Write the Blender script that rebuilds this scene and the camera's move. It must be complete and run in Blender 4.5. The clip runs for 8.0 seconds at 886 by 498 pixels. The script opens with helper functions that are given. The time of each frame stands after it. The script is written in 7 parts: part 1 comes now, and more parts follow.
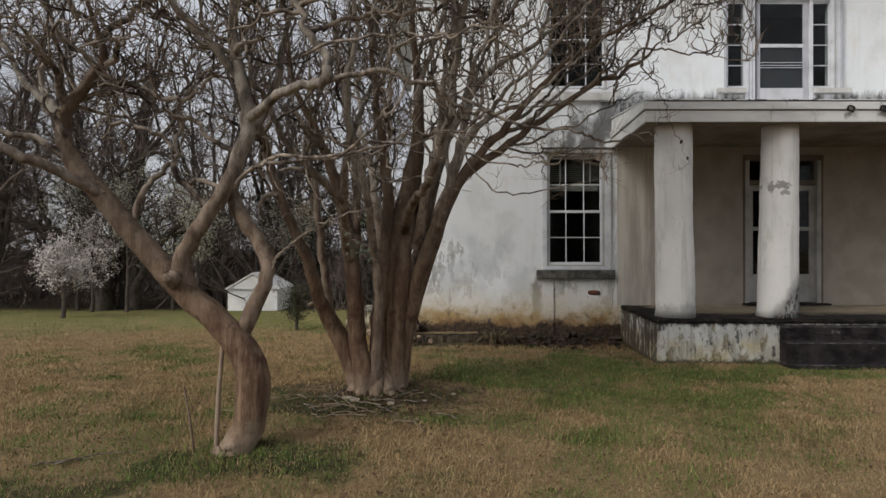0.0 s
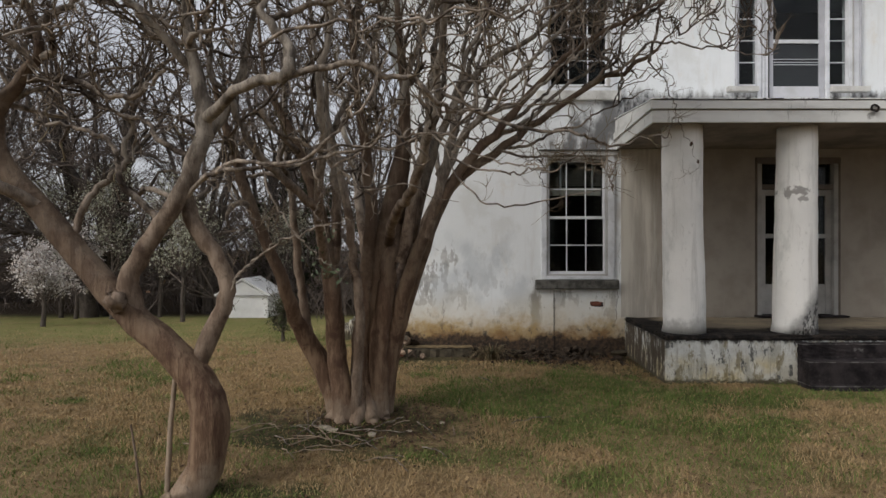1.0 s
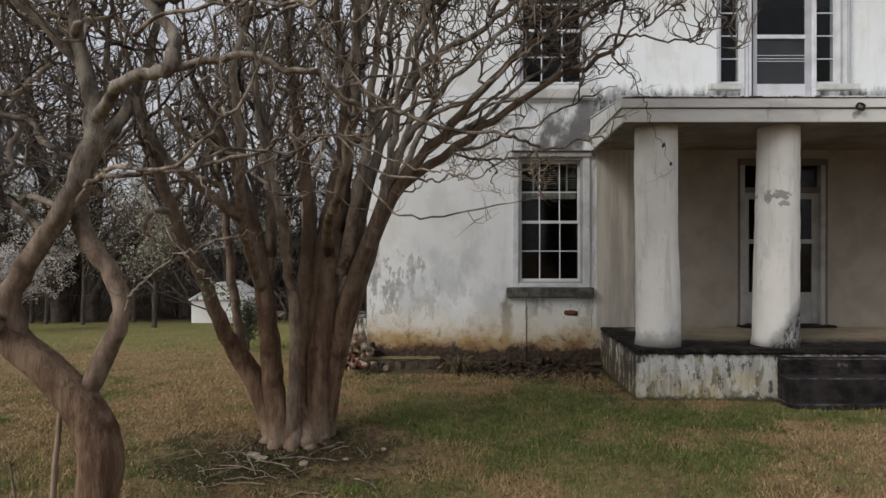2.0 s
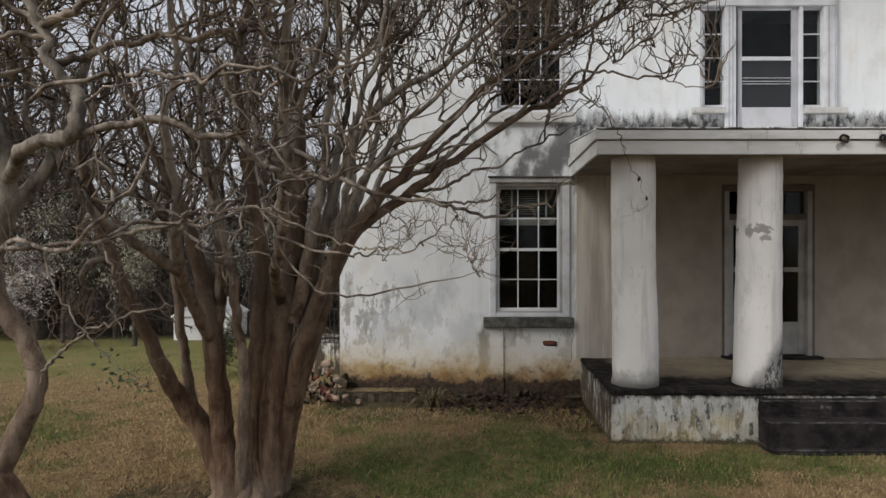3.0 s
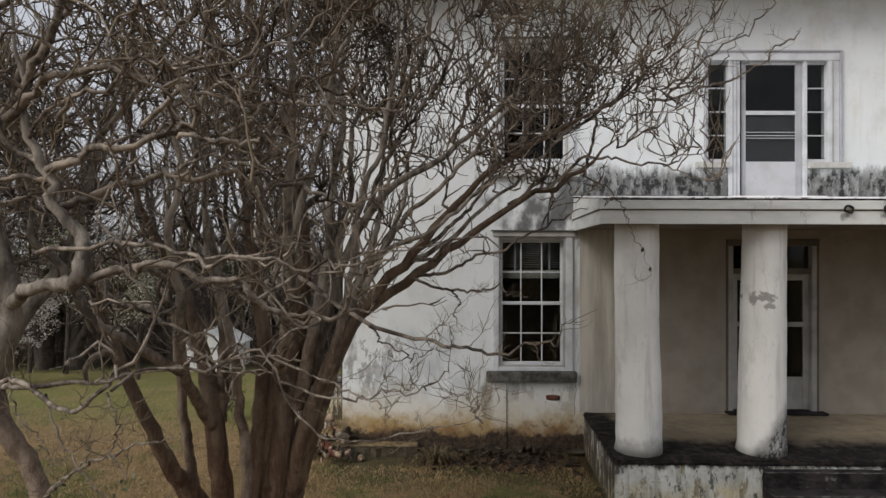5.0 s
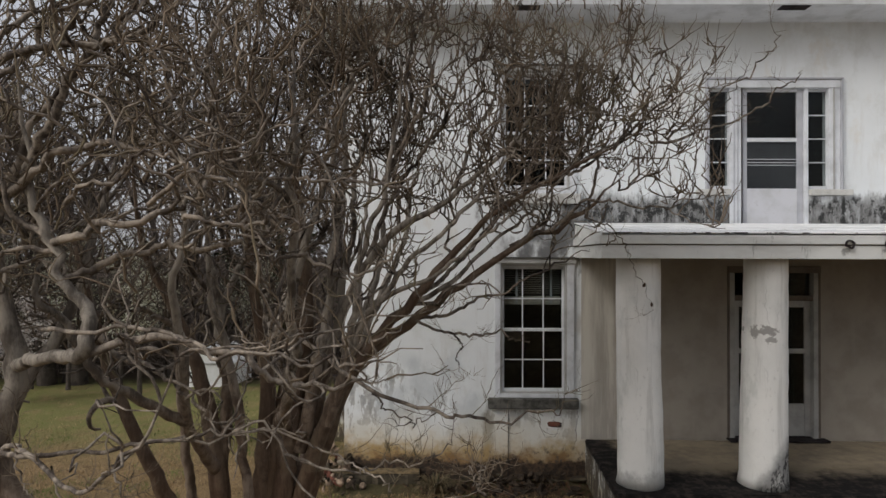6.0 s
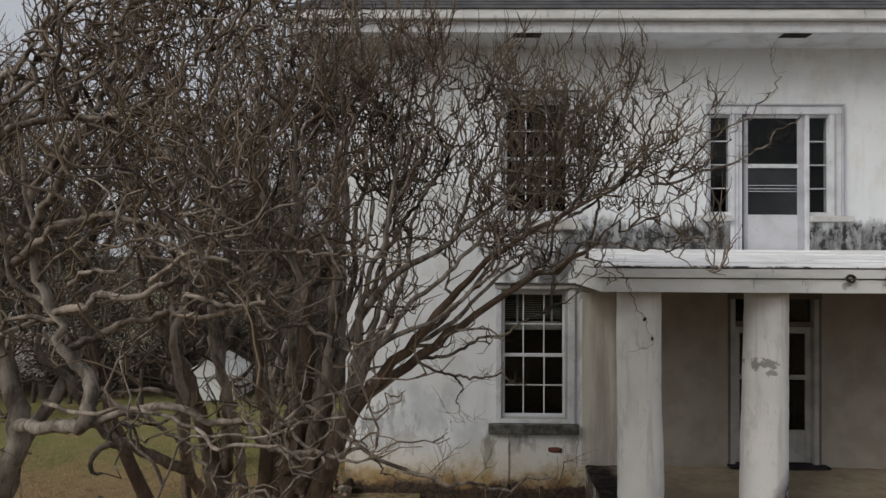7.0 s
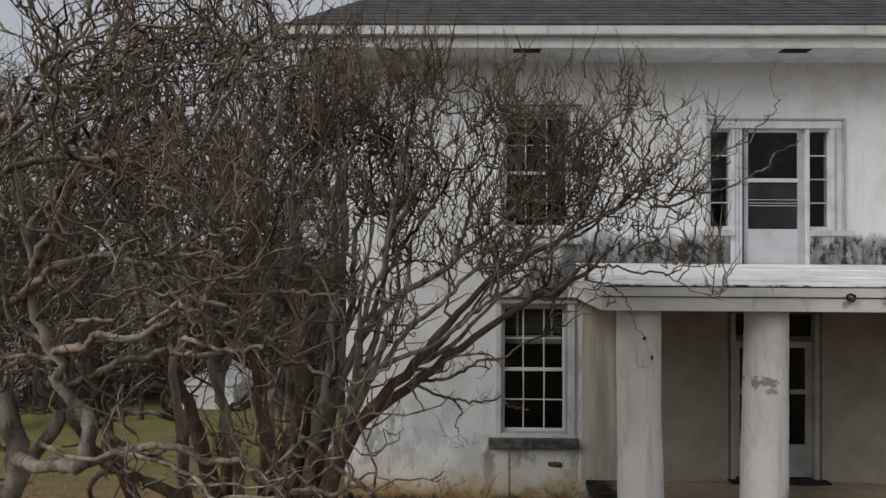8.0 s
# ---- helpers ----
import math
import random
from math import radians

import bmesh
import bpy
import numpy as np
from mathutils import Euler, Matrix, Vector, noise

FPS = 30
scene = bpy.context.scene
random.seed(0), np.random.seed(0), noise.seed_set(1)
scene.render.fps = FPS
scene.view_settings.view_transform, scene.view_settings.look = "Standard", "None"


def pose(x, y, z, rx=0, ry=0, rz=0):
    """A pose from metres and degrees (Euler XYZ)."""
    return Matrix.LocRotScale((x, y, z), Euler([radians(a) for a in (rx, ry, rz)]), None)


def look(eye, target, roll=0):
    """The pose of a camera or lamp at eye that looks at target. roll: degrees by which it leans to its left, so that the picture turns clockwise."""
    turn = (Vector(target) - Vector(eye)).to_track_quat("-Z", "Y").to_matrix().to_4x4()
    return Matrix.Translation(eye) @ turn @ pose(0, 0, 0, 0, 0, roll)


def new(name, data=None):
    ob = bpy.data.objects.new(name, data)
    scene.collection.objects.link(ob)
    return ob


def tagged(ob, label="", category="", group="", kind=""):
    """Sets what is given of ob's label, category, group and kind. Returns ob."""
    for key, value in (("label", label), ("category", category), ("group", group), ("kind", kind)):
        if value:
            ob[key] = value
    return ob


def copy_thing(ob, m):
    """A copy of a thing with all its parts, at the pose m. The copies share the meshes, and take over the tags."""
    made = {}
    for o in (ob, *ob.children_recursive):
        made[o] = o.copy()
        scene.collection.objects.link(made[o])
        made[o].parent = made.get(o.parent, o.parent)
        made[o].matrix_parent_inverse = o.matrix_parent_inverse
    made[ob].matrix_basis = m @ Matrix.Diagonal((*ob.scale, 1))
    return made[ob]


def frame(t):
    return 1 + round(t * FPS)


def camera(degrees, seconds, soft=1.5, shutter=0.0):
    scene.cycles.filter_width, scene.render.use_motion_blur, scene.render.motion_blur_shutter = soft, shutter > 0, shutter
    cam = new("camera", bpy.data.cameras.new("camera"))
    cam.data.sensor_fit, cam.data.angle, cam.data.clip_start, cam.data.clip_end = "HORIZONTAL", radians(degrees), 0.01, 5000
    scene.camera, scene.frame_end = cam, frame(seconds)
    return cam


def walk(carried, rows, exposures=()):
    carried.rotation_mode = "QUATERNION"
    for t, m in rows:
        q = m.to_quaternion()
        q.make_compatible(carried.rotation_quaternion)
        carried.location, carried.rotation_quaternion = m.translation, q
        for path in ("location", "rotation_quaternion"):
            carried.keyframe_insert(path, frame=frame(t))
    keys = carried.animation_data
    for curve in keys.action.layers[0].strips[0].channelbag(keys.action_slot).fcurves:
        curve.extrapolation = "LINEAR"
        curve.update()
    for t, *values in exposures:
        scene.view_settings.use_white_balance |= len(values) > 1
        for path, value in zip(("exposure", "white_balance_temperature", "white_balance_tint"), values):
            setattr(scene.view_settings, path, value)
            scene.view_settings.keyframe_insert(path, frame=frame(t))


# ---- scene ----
cam = camera(73.4, 8.0)
METRES, EYE, TILT, LEAN, TURN = 3.75, 1.6, 0.0, 0.0, 0.0
ROWS = [
    (0.0, 0.0, 0.0, 0.0, 0.0, 0.0, -0.0),
    (0.5, -0.0022, 0.0853, 0.0287, 0.03, 0.06, -0.02),
    (1.0, 0.0358, 0.162, 0.0354, 0.11, 0.03, -0.03),
    (1.5, 0.104, 0.2306, 0.0369, 0.17, -0.03, -0.04),
    (3.0, 0.2824, 0.3629, 0.1778, 0.27, -0.01, -0.04),
    (3.5, 0.2876, 0.3692, 0.2249, 0.33, 0.08, -0.09),
    (4.0, 0.2861, 0.3684, 0.2744, 0.43, 0.24, -0.12),
    (4.5, 0.2843, 0.3656, 0.3265, 0.51, 0.32, -0.18),
    (6.0, 0.2787, 0.3571, 0.477, 0.66, 0.6, -0.22),
    (6.5, 0.2794, 0.3535, 0.53, 0.73, 0.64, -0.27),
    (7.0, 0.2798, 0.3524, 0.5774, 0.79, 0.66, -0.34),
    (7.5, 0.282, 0.3517, 0.6076, 0.84, 0.69, -0.36),
    (8.0, 0.2836, 0.3518, 0.6323, 0.88, 0.74, -0.34),
]
walk(cam, [(t, pose(0, 0, EYE, TILT, LEAN, TURN) @ pose(METRES * x, METRES * y, METRES * z, 90 + pitch, roll, yaw)) for t, x, y, z, yaw, pitch, roll in ROWS],
     [(0.0, 0.0), (3.5, 0.05), (4.7, 0.03), (6.0, -0.13), (8.0, -0.36)])

# world and light: a bright overcast sky with a wide, weak sun
SUN_ELEVATION, SUN_ROTATION = radians(36), radians(232)
world = bpy.data.worlds.new("overcast_sky")
scene.world = world
world.use_nodes = True
wt = world.node_tree
sky = wt.nodes.new("ShaderNodeTexSky")
sky.sky_type = "NISHITA"
sky.sun_disc = False
sky.sun_elevation, sky.sun_rotation = SUN_ELEVATION, SUN_ROTATION
sky.air_density, sky.dust_density, sky.ozone_density = 1.0, 6.0, 1.0
# an even deck of pale cloud over most of the sky, torn by a slow noise
deck = wt.nodes.new("ShaderNodeMix")
deck.data_type = "RGBA"
tear = wt.nodes.new("ShaderNodeTexNoise")
tear.inputs["Scale"].default_value = 2.5
tear.inputs["Detail"].default_value = 5.0
cover = wt.nodes.new("ShaderNodeMapRange")
cover.inputs["To Min"].default_value, cover.inputs["To Max"].default_value = 0.6, 0.95
wt.links.new(tear.outputs["Fac"], cover.inputs["Value"])
wt.links.new(cover.outputs[0], deck.inputs["Factor"])
wt.links.new(sky.outputs[0], deck.inputs[6])
deck.inputs[7].default_value = (3.75, 3.8, 4.0, 1)
wt.links.new(deck.outputs[2], wt.nodes["Background"].inputs["Color"])
wt.nodes["Background"].inputs["Strength"].default_value = 0.165
sun_data = bpy.data.lights.new("sun", "SUN")
sun_data.energy, sun_data.angle, sun_data.color = 1.75, radians(30), (1.0, 0.98, 0.95)
sun = new("sun", sun_data)
sun.matrix_world = look((-12.8, -10.0, 11.8), (0, 0, 0))



# ---- node helpers ----
class Shader:
    """A procedural material with short calls for its nodes."""

    def __init__(self, name, rough=0.85, metallic=0.0, spec=0.3):
        self.m = bpy.data.materials.new(name)
        self.m.use_nodes = True
        self.t = self.m.node_tree
        self.b = self.t.nodes["Principled BSDF"]
        self.b.inputs["Roughness"].default_value = rough
        self.b.inputs["Metallic"].default_value = metallic
        self.b.inputs["Specular IOR Level"].default_value = spec
        self.co = self.t.nodes.new("ShaderNodeTexCoord").outputs["Object"]
        self.pos = self.t.nodes.new("ShaderNodeNewGeometry").outputs["Position"]

    def put(self, socket, value):
        if isinstance(value, bpy.types.NodeSocket):
            self.t.links.new(value, socket)
        elif isinstance(value, tuple) and len(value) == 3 and socket.type == "RGBA":
            socket.default_value = (*value, 1)
        else:
            socket.default_value = value

    def scaled(self, s, vec=None):
        n = self.t.nodes.new("ShaderNodeMapping")
        self.put(n.inputs["Vector"], vec or self.co)
        n.inputs["Scale"].default_value = s
        return n.outputs[0]

    def noise(self, scale, detail=4.0, rough=0.6, vec=None, distort=0.0):
        n = self.t.nodes.new("ShaderNodeTexNoise")
        self.put(n.inputs["Vector"], vec or self.co)
        n.inputs["Scale"].default_value = scale
        n.inputs["Detail"].default_value = detail
        n.inputs["Roughness"].default_value = rough
        n.inputs["Distortion"].default_value = distort
        return n.outputs["Fac"]

    def math(self, op, a, b=0.0, c=0.0, clamp=False):
        n = self.t.nodes.new("ShaderNodeMath")
        n.operation, n.use_clamp = op, clamp
        for i, v in enumerate((a, b, c)):
            self.put(n.inputs[i], v)
        return n.outputs[0]

    def ramp(self, v, lo, hi, out_lo=0.0, out_hi=1.0):
        n = self.t.nodes.new("ShaderNodeMapRange")
        n.interpolation_type = "SMOOTHSTEP"
        for key, value in (("Value", v), ("From Min", lo), ("From Max", hi), ("To Min", out_lo), ("To Max", out_hi)):
            self.put(n.inputs[key], value)
        return n.outputs[0]

    def mix(self, f, a, b):
        n = self.t.nodes.new("ShaderNodeMix")
        n.data_type = "RGBA"
        self.put(n.inputs["Factor"], f)
        self.put(n.inputs[6], a)
        self.put(n.inputs[7], b)
        return n.outputs[2]

    def axis(self, i, vec=None):
        n = self.t.nodes.new("ShaderNodeSeparateXYZ")
        self.put(n.inputs[0], vec or self.co)
        return n.outputs[i]

    def random(self):
        return self.t.nodes.new("ShaderNodeObjectInfo").outputs["Random"]

    def island(self):
        return self.t.nodes.new("ShaderNodeNewGeometry").outputs["Random Per Island"]

    def blot(self, cx, cz, rx, rz, ragged, amount=1.0, edge=0.1):
        """A flaking stain on an upright face round (cx, cz), with a ragged rim made by the noise given."""
        x = self.math("DIVIDE", self.math("SUBTRACT", self.axis(0), cx), rx)
        z = self.math("DIVIDE", self.math("SUBTRACT", self.axis(2), cz), rz)
        d = self.math("SQRT", self.math("ADD", self.math("MULTIPLY", x, x), self.math("MULTIPLY", z, z)))
        v = self.math("SUBTRACT", self.math("MULTIPLY_ADD", ragged, 6.0, -2.45), d)
        return self.ramp(v, -0.02, edge, 0.0, amount)

    def bump(self, v, strength=0.3, distance=0.01):
        n = self.t.nodes.new("ShaderNodeBump")
        n.inputs["Strength"].default_value = strength
        n.inputs["Distance"].default_value = distance
        self.put(n.inputs["Height"], v)
        self.t.links.new(n.outputs[0], self.b.inputs["Normal"])

    def done(self, colour, rough=None):
        self.put(self.b.inputs["Base Color"], colour)
        if rough is not None:
            self.put(self.b.inputs["Roughness"], rough)
        return self.m


# ---- materials ----
def stucco_wall():
    s = Shader("stained_white_stucco", 0.9)
    z = s.axis(2)
    fine, mid, big = s.noise(38, 5), s.noise(4.5, 8, 0.68), s.noise(0.9, 5)
    streak = s.noise(1.0, 6, 0.65, s.scaled((7.0, 7.0, 0.8)))
    col = s.mix(s.ramp(big, 0.35, 0.7), (0.785, 0.82, 0.845), (0.72, 0.755, 0.775))
    col = s.mix(s.ramp(streak, 0.52, 0.75, 0, 0.35), col, (0.55, 0.54, 0.52))
    col = s.mix(s.ramp(s.noise(1.7, 7, 0.65), 0.50, 0.66, 0, 0.6), col, (0.63, 0.65, 0.645))
    col = s.mix(s.ramp(s.noise(2.3, 7, 0.65, s.scaled((1, 1, 0.5))), 0.54, 0.68, 0, 0.45), col, (0.66, 0.62, 0.55))
    grey = s.mix(s.ramp(s.noise(11, 6, 0.7), 0.4, 0.62), (0.46, 0.465, 0.46), (0.30, 0.305, 0.305))
    flake = s.noise(7.0, 9, 0.66, s.scaled((1.2, 1.2, 0.5)))
    soft = s.math("MULTIPLY_ADD", s.noise(3.0, 6, 0.6, s.scaled((1, 1, 0.6))), 0.6, 0.27)
    for cx, cz, rx, rz, amount in ((-0.1, 1.25, 0.5, 0.4, 0.9), (0.12, 1.62, 0.28, 0.25, 0.75), (0.75, 1.62, 0.12, 0.16, 0.25), (1.1, 1.66, 0.10, 0.2, 0.35),
                                   (1.66, 0.85, 0.14, 0.38, 0.9), (-0.2, 0.85, 0.4, 0.25, 0.8), (2.15, 0.95, 0.25, 0.2, 0.6), (1.25, 0.75, 0.3, 0.2, 0.35), (2.8, 0.7, 0.2, 0.3, 0.7),
                                   (0.75, 1.25, 0.5, 0.28, 0.3), (0.35, 1.05, 0.3, 0.3, 0.6), (-0.4, 1.55, 0.2, 0.3, 0.6)):
        col = s.mix(s.blot(cx, cz, rx, rz, flake, amount), col, grey)
    for cx, cz, rx, rz, amount in ((0.8, 1.35, 0.55, 0.5, 0.75), (1.25, 1.0, 0.35, 0.5, 0.65), (0.2, 1.9, 0.5, 0.3, 0.35), (1.1, 1.75, 0.25, 0.3, 0.5), (0.1, 1.1, 0.5, 0.4, 0.6)):
        col = s.mix(s.blot(cx, cz, rx, rz, soft, amount, 0.9), col, (0.52, 0.56, 0.59))
    for cx, cz, rx, rz, amount in ((2.45, 3.66, 0.85, 0.55, 0.95), (2.5, 3.46, 0.6, 0.3, 0.9), (2.85, 3.85, 0.5, 0.55, 0.9), (2.72, 3.55, 0.55, 0.42, 0.9), (1.9, 3.55, 0.3, 0.25, 0.4), (2.95, 2.4, 0.1, 0.9, 0.35),
                                   (1.63, 0.86, 0.065, 0.42, 0.95), (1.65, 0.62, 0.09, 0.2, 0.8), (2.05, 0.95, 0.12, 0.2, 0.5), (2.2, 0.98, 0.04, 0.16, 0.5), (2.93, 1.0, 0.04, 0.25, 0.5)):
        col = s.mix(s.blot(cx, cz, rx, rz, soft, amount, 0.8), col, (0.15, 0.152, 0.155))
    # dark runs under the sill
    for cx, cz, rx, rz, amount in ((1.63, 0.80, 0.06, 0.42, 0.9), (1.60, 0.50, 0.09, 0.14, 0.8), (2.10, 0.98, 0.09, 0.2, 0.45), (0.95, 0.52, 0.12, 0.08, 0.5), (1.28, 0.58, 0.10, 0.10, 0.7), (2.85, 0.55, 0.10, 0.10, 0.6), (0.0, 0.62, 0.14, 0.07, 0.5)):
        col = s.mix(s.blot(cx, cz, rx, rz, flake, amount, 0.7), col, (0.165, 0.17, 0.17))
    # black mould in a band above the porch roof
    drip = s.noise(3.2, 9, 0.72, s.scaled((2.2, 2.2, 0.55)))
    band = s.math("MULTIPLY", s.ramp(z, 3.7, 3.85), s.ramp(s.math("MULTIPLY_ADD", drip, 0.7, z), 4.75, 4.5))
    band = s.math("MULTIPLY", band, s.ramp(s.axis(0), 2.75, 3.2))
    col = s.mix(s.math("MULTIPLY", band, s.ramp(drip, 0.36, 0.55, 0.65, 1.0)), col, (0.155, 0.155, 0.155))
    col = s.mix(s.math("MULTIPLY", band, s.ramp(s.noise(7, 8, 0.75, s.scaled((1.4, 1.4, 0.8))), 0.46, 0.56)), col, (0.03, 0.031, 0.031))
    # yellowed lower courses and thin cracks
    col = s.mix(s.math("MULTIPLY", s.ramp(s.math("MULTIPLY_ADD", big, -0.9, z), 0.75, 0.05), 0.6), col, (0.62, 0.565, 0.44))
    for cx, za, zb, dark in ((0.12, 0.2, 0.95, 0.5), (2.97, 0.5, 1.12, 0.85), (3.02, 1.3, 2.0, 0.4), (-0.38, 2.2, 3.3, 0.25)):
        way = s.noise(5.0, 5, 0.6, s.scaled((0.02, 0.02, 1)))
        off = s.math("ABSOLUTE", s.math("ADD", s.math("MULTIPLY_ADD", way, -0.22, 0.11 - cx), s.axis(0)))
        line = s.math("MULTIPLY", s.ramp(off, 0.009, 0.002), s.math("MULTIPLY", s.ramp(z, za, za + 0.08), s.ramp(z, zb, zb - 0.08)))
        col = s.mix(s.math("MULTIPLY", line, dark), col, (0.10, 0.09, 0.08))
    # ochre damp low on the wall, then black rot at its foot
    damp = s.ramp(s.math("MULTIPLY_ADD", mid, -0.85, z), 0.34, -0.10)
    col = s.mix(s.math("MULTIPLY", damp, s.ramp(s.noise(1.1, 4), 0.3, 0.6, 0.35, 0.95)), col, (0.42, 0.29, 0.115))
    rust = s.ramp(s.math("MULTIPLY_ADD", s.noise(7, 7, 0.7), -0.5, z), 0.28, 0.06)
    col = s.mix(s.math("MULTIPLY", rust, s.ramp(s.noise(2.3, 5), 0.4, 0.6, 0.3, 0.95)), col, (0.23, 0.135, 0.06))
    black = s.math("MULTIPLY", s.ramp(s.noise(5.5, 8, 0.75), 0.53, 0.64), s.ramp(z, 0.75, 0.28))
    col = s.mix(black, col, (0.10, 0.09, 0.075))
    lift = s.math("MULTIPLY", s.ramp(s.axis(0), 0.5, 1.2, 0, 0.02), s.ramp(s.axis(0), 2.8, 2.2))
    edge = s.math("SUBTRACT", s.math("MULTIPLY_ADD", s.math("ADD", s.noise(6, 9, 0.72), s.noise(1.6, 4, 0.6)), -0.36, z), lift)
    rot = s.ramp(edge, -0.02, -0.12)
    col = s.mix(rot, col, s.mix(s.ramp(s.noise(13, 6, 0.7), 0.4, 0.6), (0.030, 0.024, 0.019), (0.085, 0.056, 0.036)))
    col = s.mix(s.ramp(fine, 0.6, 0.8, 0, 0.2), col, (0.5, 0.49, 0.47))
    s.bump(s.math("ADD", s.noise(70, 5, 0.7), s.math("MULTIPLY", mid, 1.5)), 0.35, 0.012)
    return s.done(col)


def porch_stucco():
    """The sheltered wall behind the porch and its ceiling: greyer, with the porch's shade in its tone."""
    s = Shader("shaded_stucco", 0.9)
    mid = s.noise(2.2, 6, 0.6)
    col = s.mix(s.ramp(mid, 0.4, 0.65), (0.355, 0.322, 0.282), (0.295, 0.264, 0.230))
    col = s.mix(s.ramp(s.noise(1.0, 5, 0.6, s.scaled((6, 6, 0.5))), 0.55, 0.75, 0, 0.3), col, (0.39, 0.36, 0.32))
    # light from the open left side, painted in as a paler streaky end
    lit_streak = s.noise(1.0, 6, 0.65, s.scaled((5, 5, 0.5)))
    end = s.ramp(s.math("MULTIPLY_ADD", lit_streak, 1.6, s.axis(0)), 4.75, 4.05)
    col = s.mix(s.math("MULTIPLY", end, 0.8), col, s.mix(s.ramp(lit_streak, 0.4, 0.6), (0.64, 0.62, 0.555), (0.48, 0.455, 0.405)))
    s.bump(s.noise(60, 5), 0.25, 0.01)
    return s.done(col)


def column_coat(s):
    """Greyed plaster paint with runs, blotches and thin cracks."""
    mid = s.noise(5, 8, 0.7)
    col = s.mix(s.ramp(s.noise(1.5, 5), 0.35, 0.7), (0.84, 0.84, 0.825), (0.75, 0.755, 0.74))
    col = s.mix(s.ramp(s.noise(1.2, 6, 0.65, s.scaled((9, 9, 0.7))), 0.5, 0.72, 0, 0.5), col, (0.46, 0.46, 0.44))
    col = s.mix(s.ramp(s.noise(3.2, 7, 0.68, s.scaled((1, 1, 0.5))), 0.52, 0.68, 0, 0.5), col, (0.50, 0.52, 0.50))
    for shift, start in ((0.10, 0.57), (-0.03, 0.62)):
        way = s.noise(1.6, 4, 0.6, s.scaled((0.02, 0.02, 1 + shift)))
        off = s.math("ABSOLUTE", s.math("ADD", s.math("MULTIPLY_ADD", way, -0.3, 0.15 + shift), s.axis(0)))
        crack = s.math("MULTIPLY", s.ramp(off, 0.007, 0.002), s.ramp(s.noise(1.7, 3, 0.5, s.scaled((0.3, 0.3, 1))), start - 0.04, start, 0, 0.2))
        col = s.mix(crack, col, (0.16, 0.155, 0.15))
    col = s.mix(s.ramp(s.noise(22, 8, 0.72, s.scaled((1, 1, 0.6))), 0.58, 0.70, 0, 0.45), col, (0.42, 0.42, 0.40))
    s.bump(s.math("ADD", mid, s.math("MULTIPLY", s.noise(30, 6, 0.7), 0.35)), 0.4, 0.025)
    return col, mid


def column_paint():
    s = Shader("weathered_column_plaster", 0.85)
    col, mid = column_coat(s)
    foot = s.ramp(s.math("MULTIPLY_ADD", mid, -0.5, s.axis(2)), 0.0, -0.18)
    col = s.mix(s.math("MULTIPLY", foot, 0.6), col, (0.20, 0.20, 0.195))
    return s.done(col)


def spalled_column():
    """The column that has lost paint: a bare grey patch high up and a black mouldy foot, worst on one side."""
    s = Shader("spalled_column_plaster", 0.85)
    col, mid = column_coat(s)
    z = s.axis(2)
    rag = s.math("MULTIPLY_ADD", s.noise(9, 9, 0.72), 0.75, 0.15)
    col = s.mix(s.blot(-0.11, 1.87, 0.2, 0.085, rag, 0.9, 0.25), col, (0.30, 0.29, 0.28))
    col = s.mix(s.blot(-0.04, 1.79, 0.11, 0.045, rag, 0.85, 0.25), col, (0.32, 0.31, 0.30))
    side = s.math("MULTIPLY_ADD", s.axis(1), -0.464, s.math("MULTIPLY", s.axis(0), 0.886))
    lean = s.math("ADD", s.math("MULTIPLY_ADD", z, -0.62, side), s.math("MULTIPLY_ADD", s.noise(4, 8, 0.7), 0.24, -0.05))
    col = s.mix(s.ramp(lean, -0.12, 0.03, 0, 0.85), col, (0.22, 0.22, 0.22))
    col = s.mix(s.math("MULTIPLY", s.ramp(lean, 0.0, 0.05), s.ramp(s.noise(9, 7, 0.72, s.scaled((1.6, 1.6, 0.7))), 0.46, 0.52)), col, (0.045, 0.045, 0.047))
    col = s.mix(s.math("MULTIPLY", s.ramp(lean, 0.04, 0.09), s.ramp(s.noise(8, 7, 0.72, s.scaled((1.7, 1.7, 0.8))), 0.53, 0.58)), col, (0.42, 0.42, 0.41))
    return s.done(col)


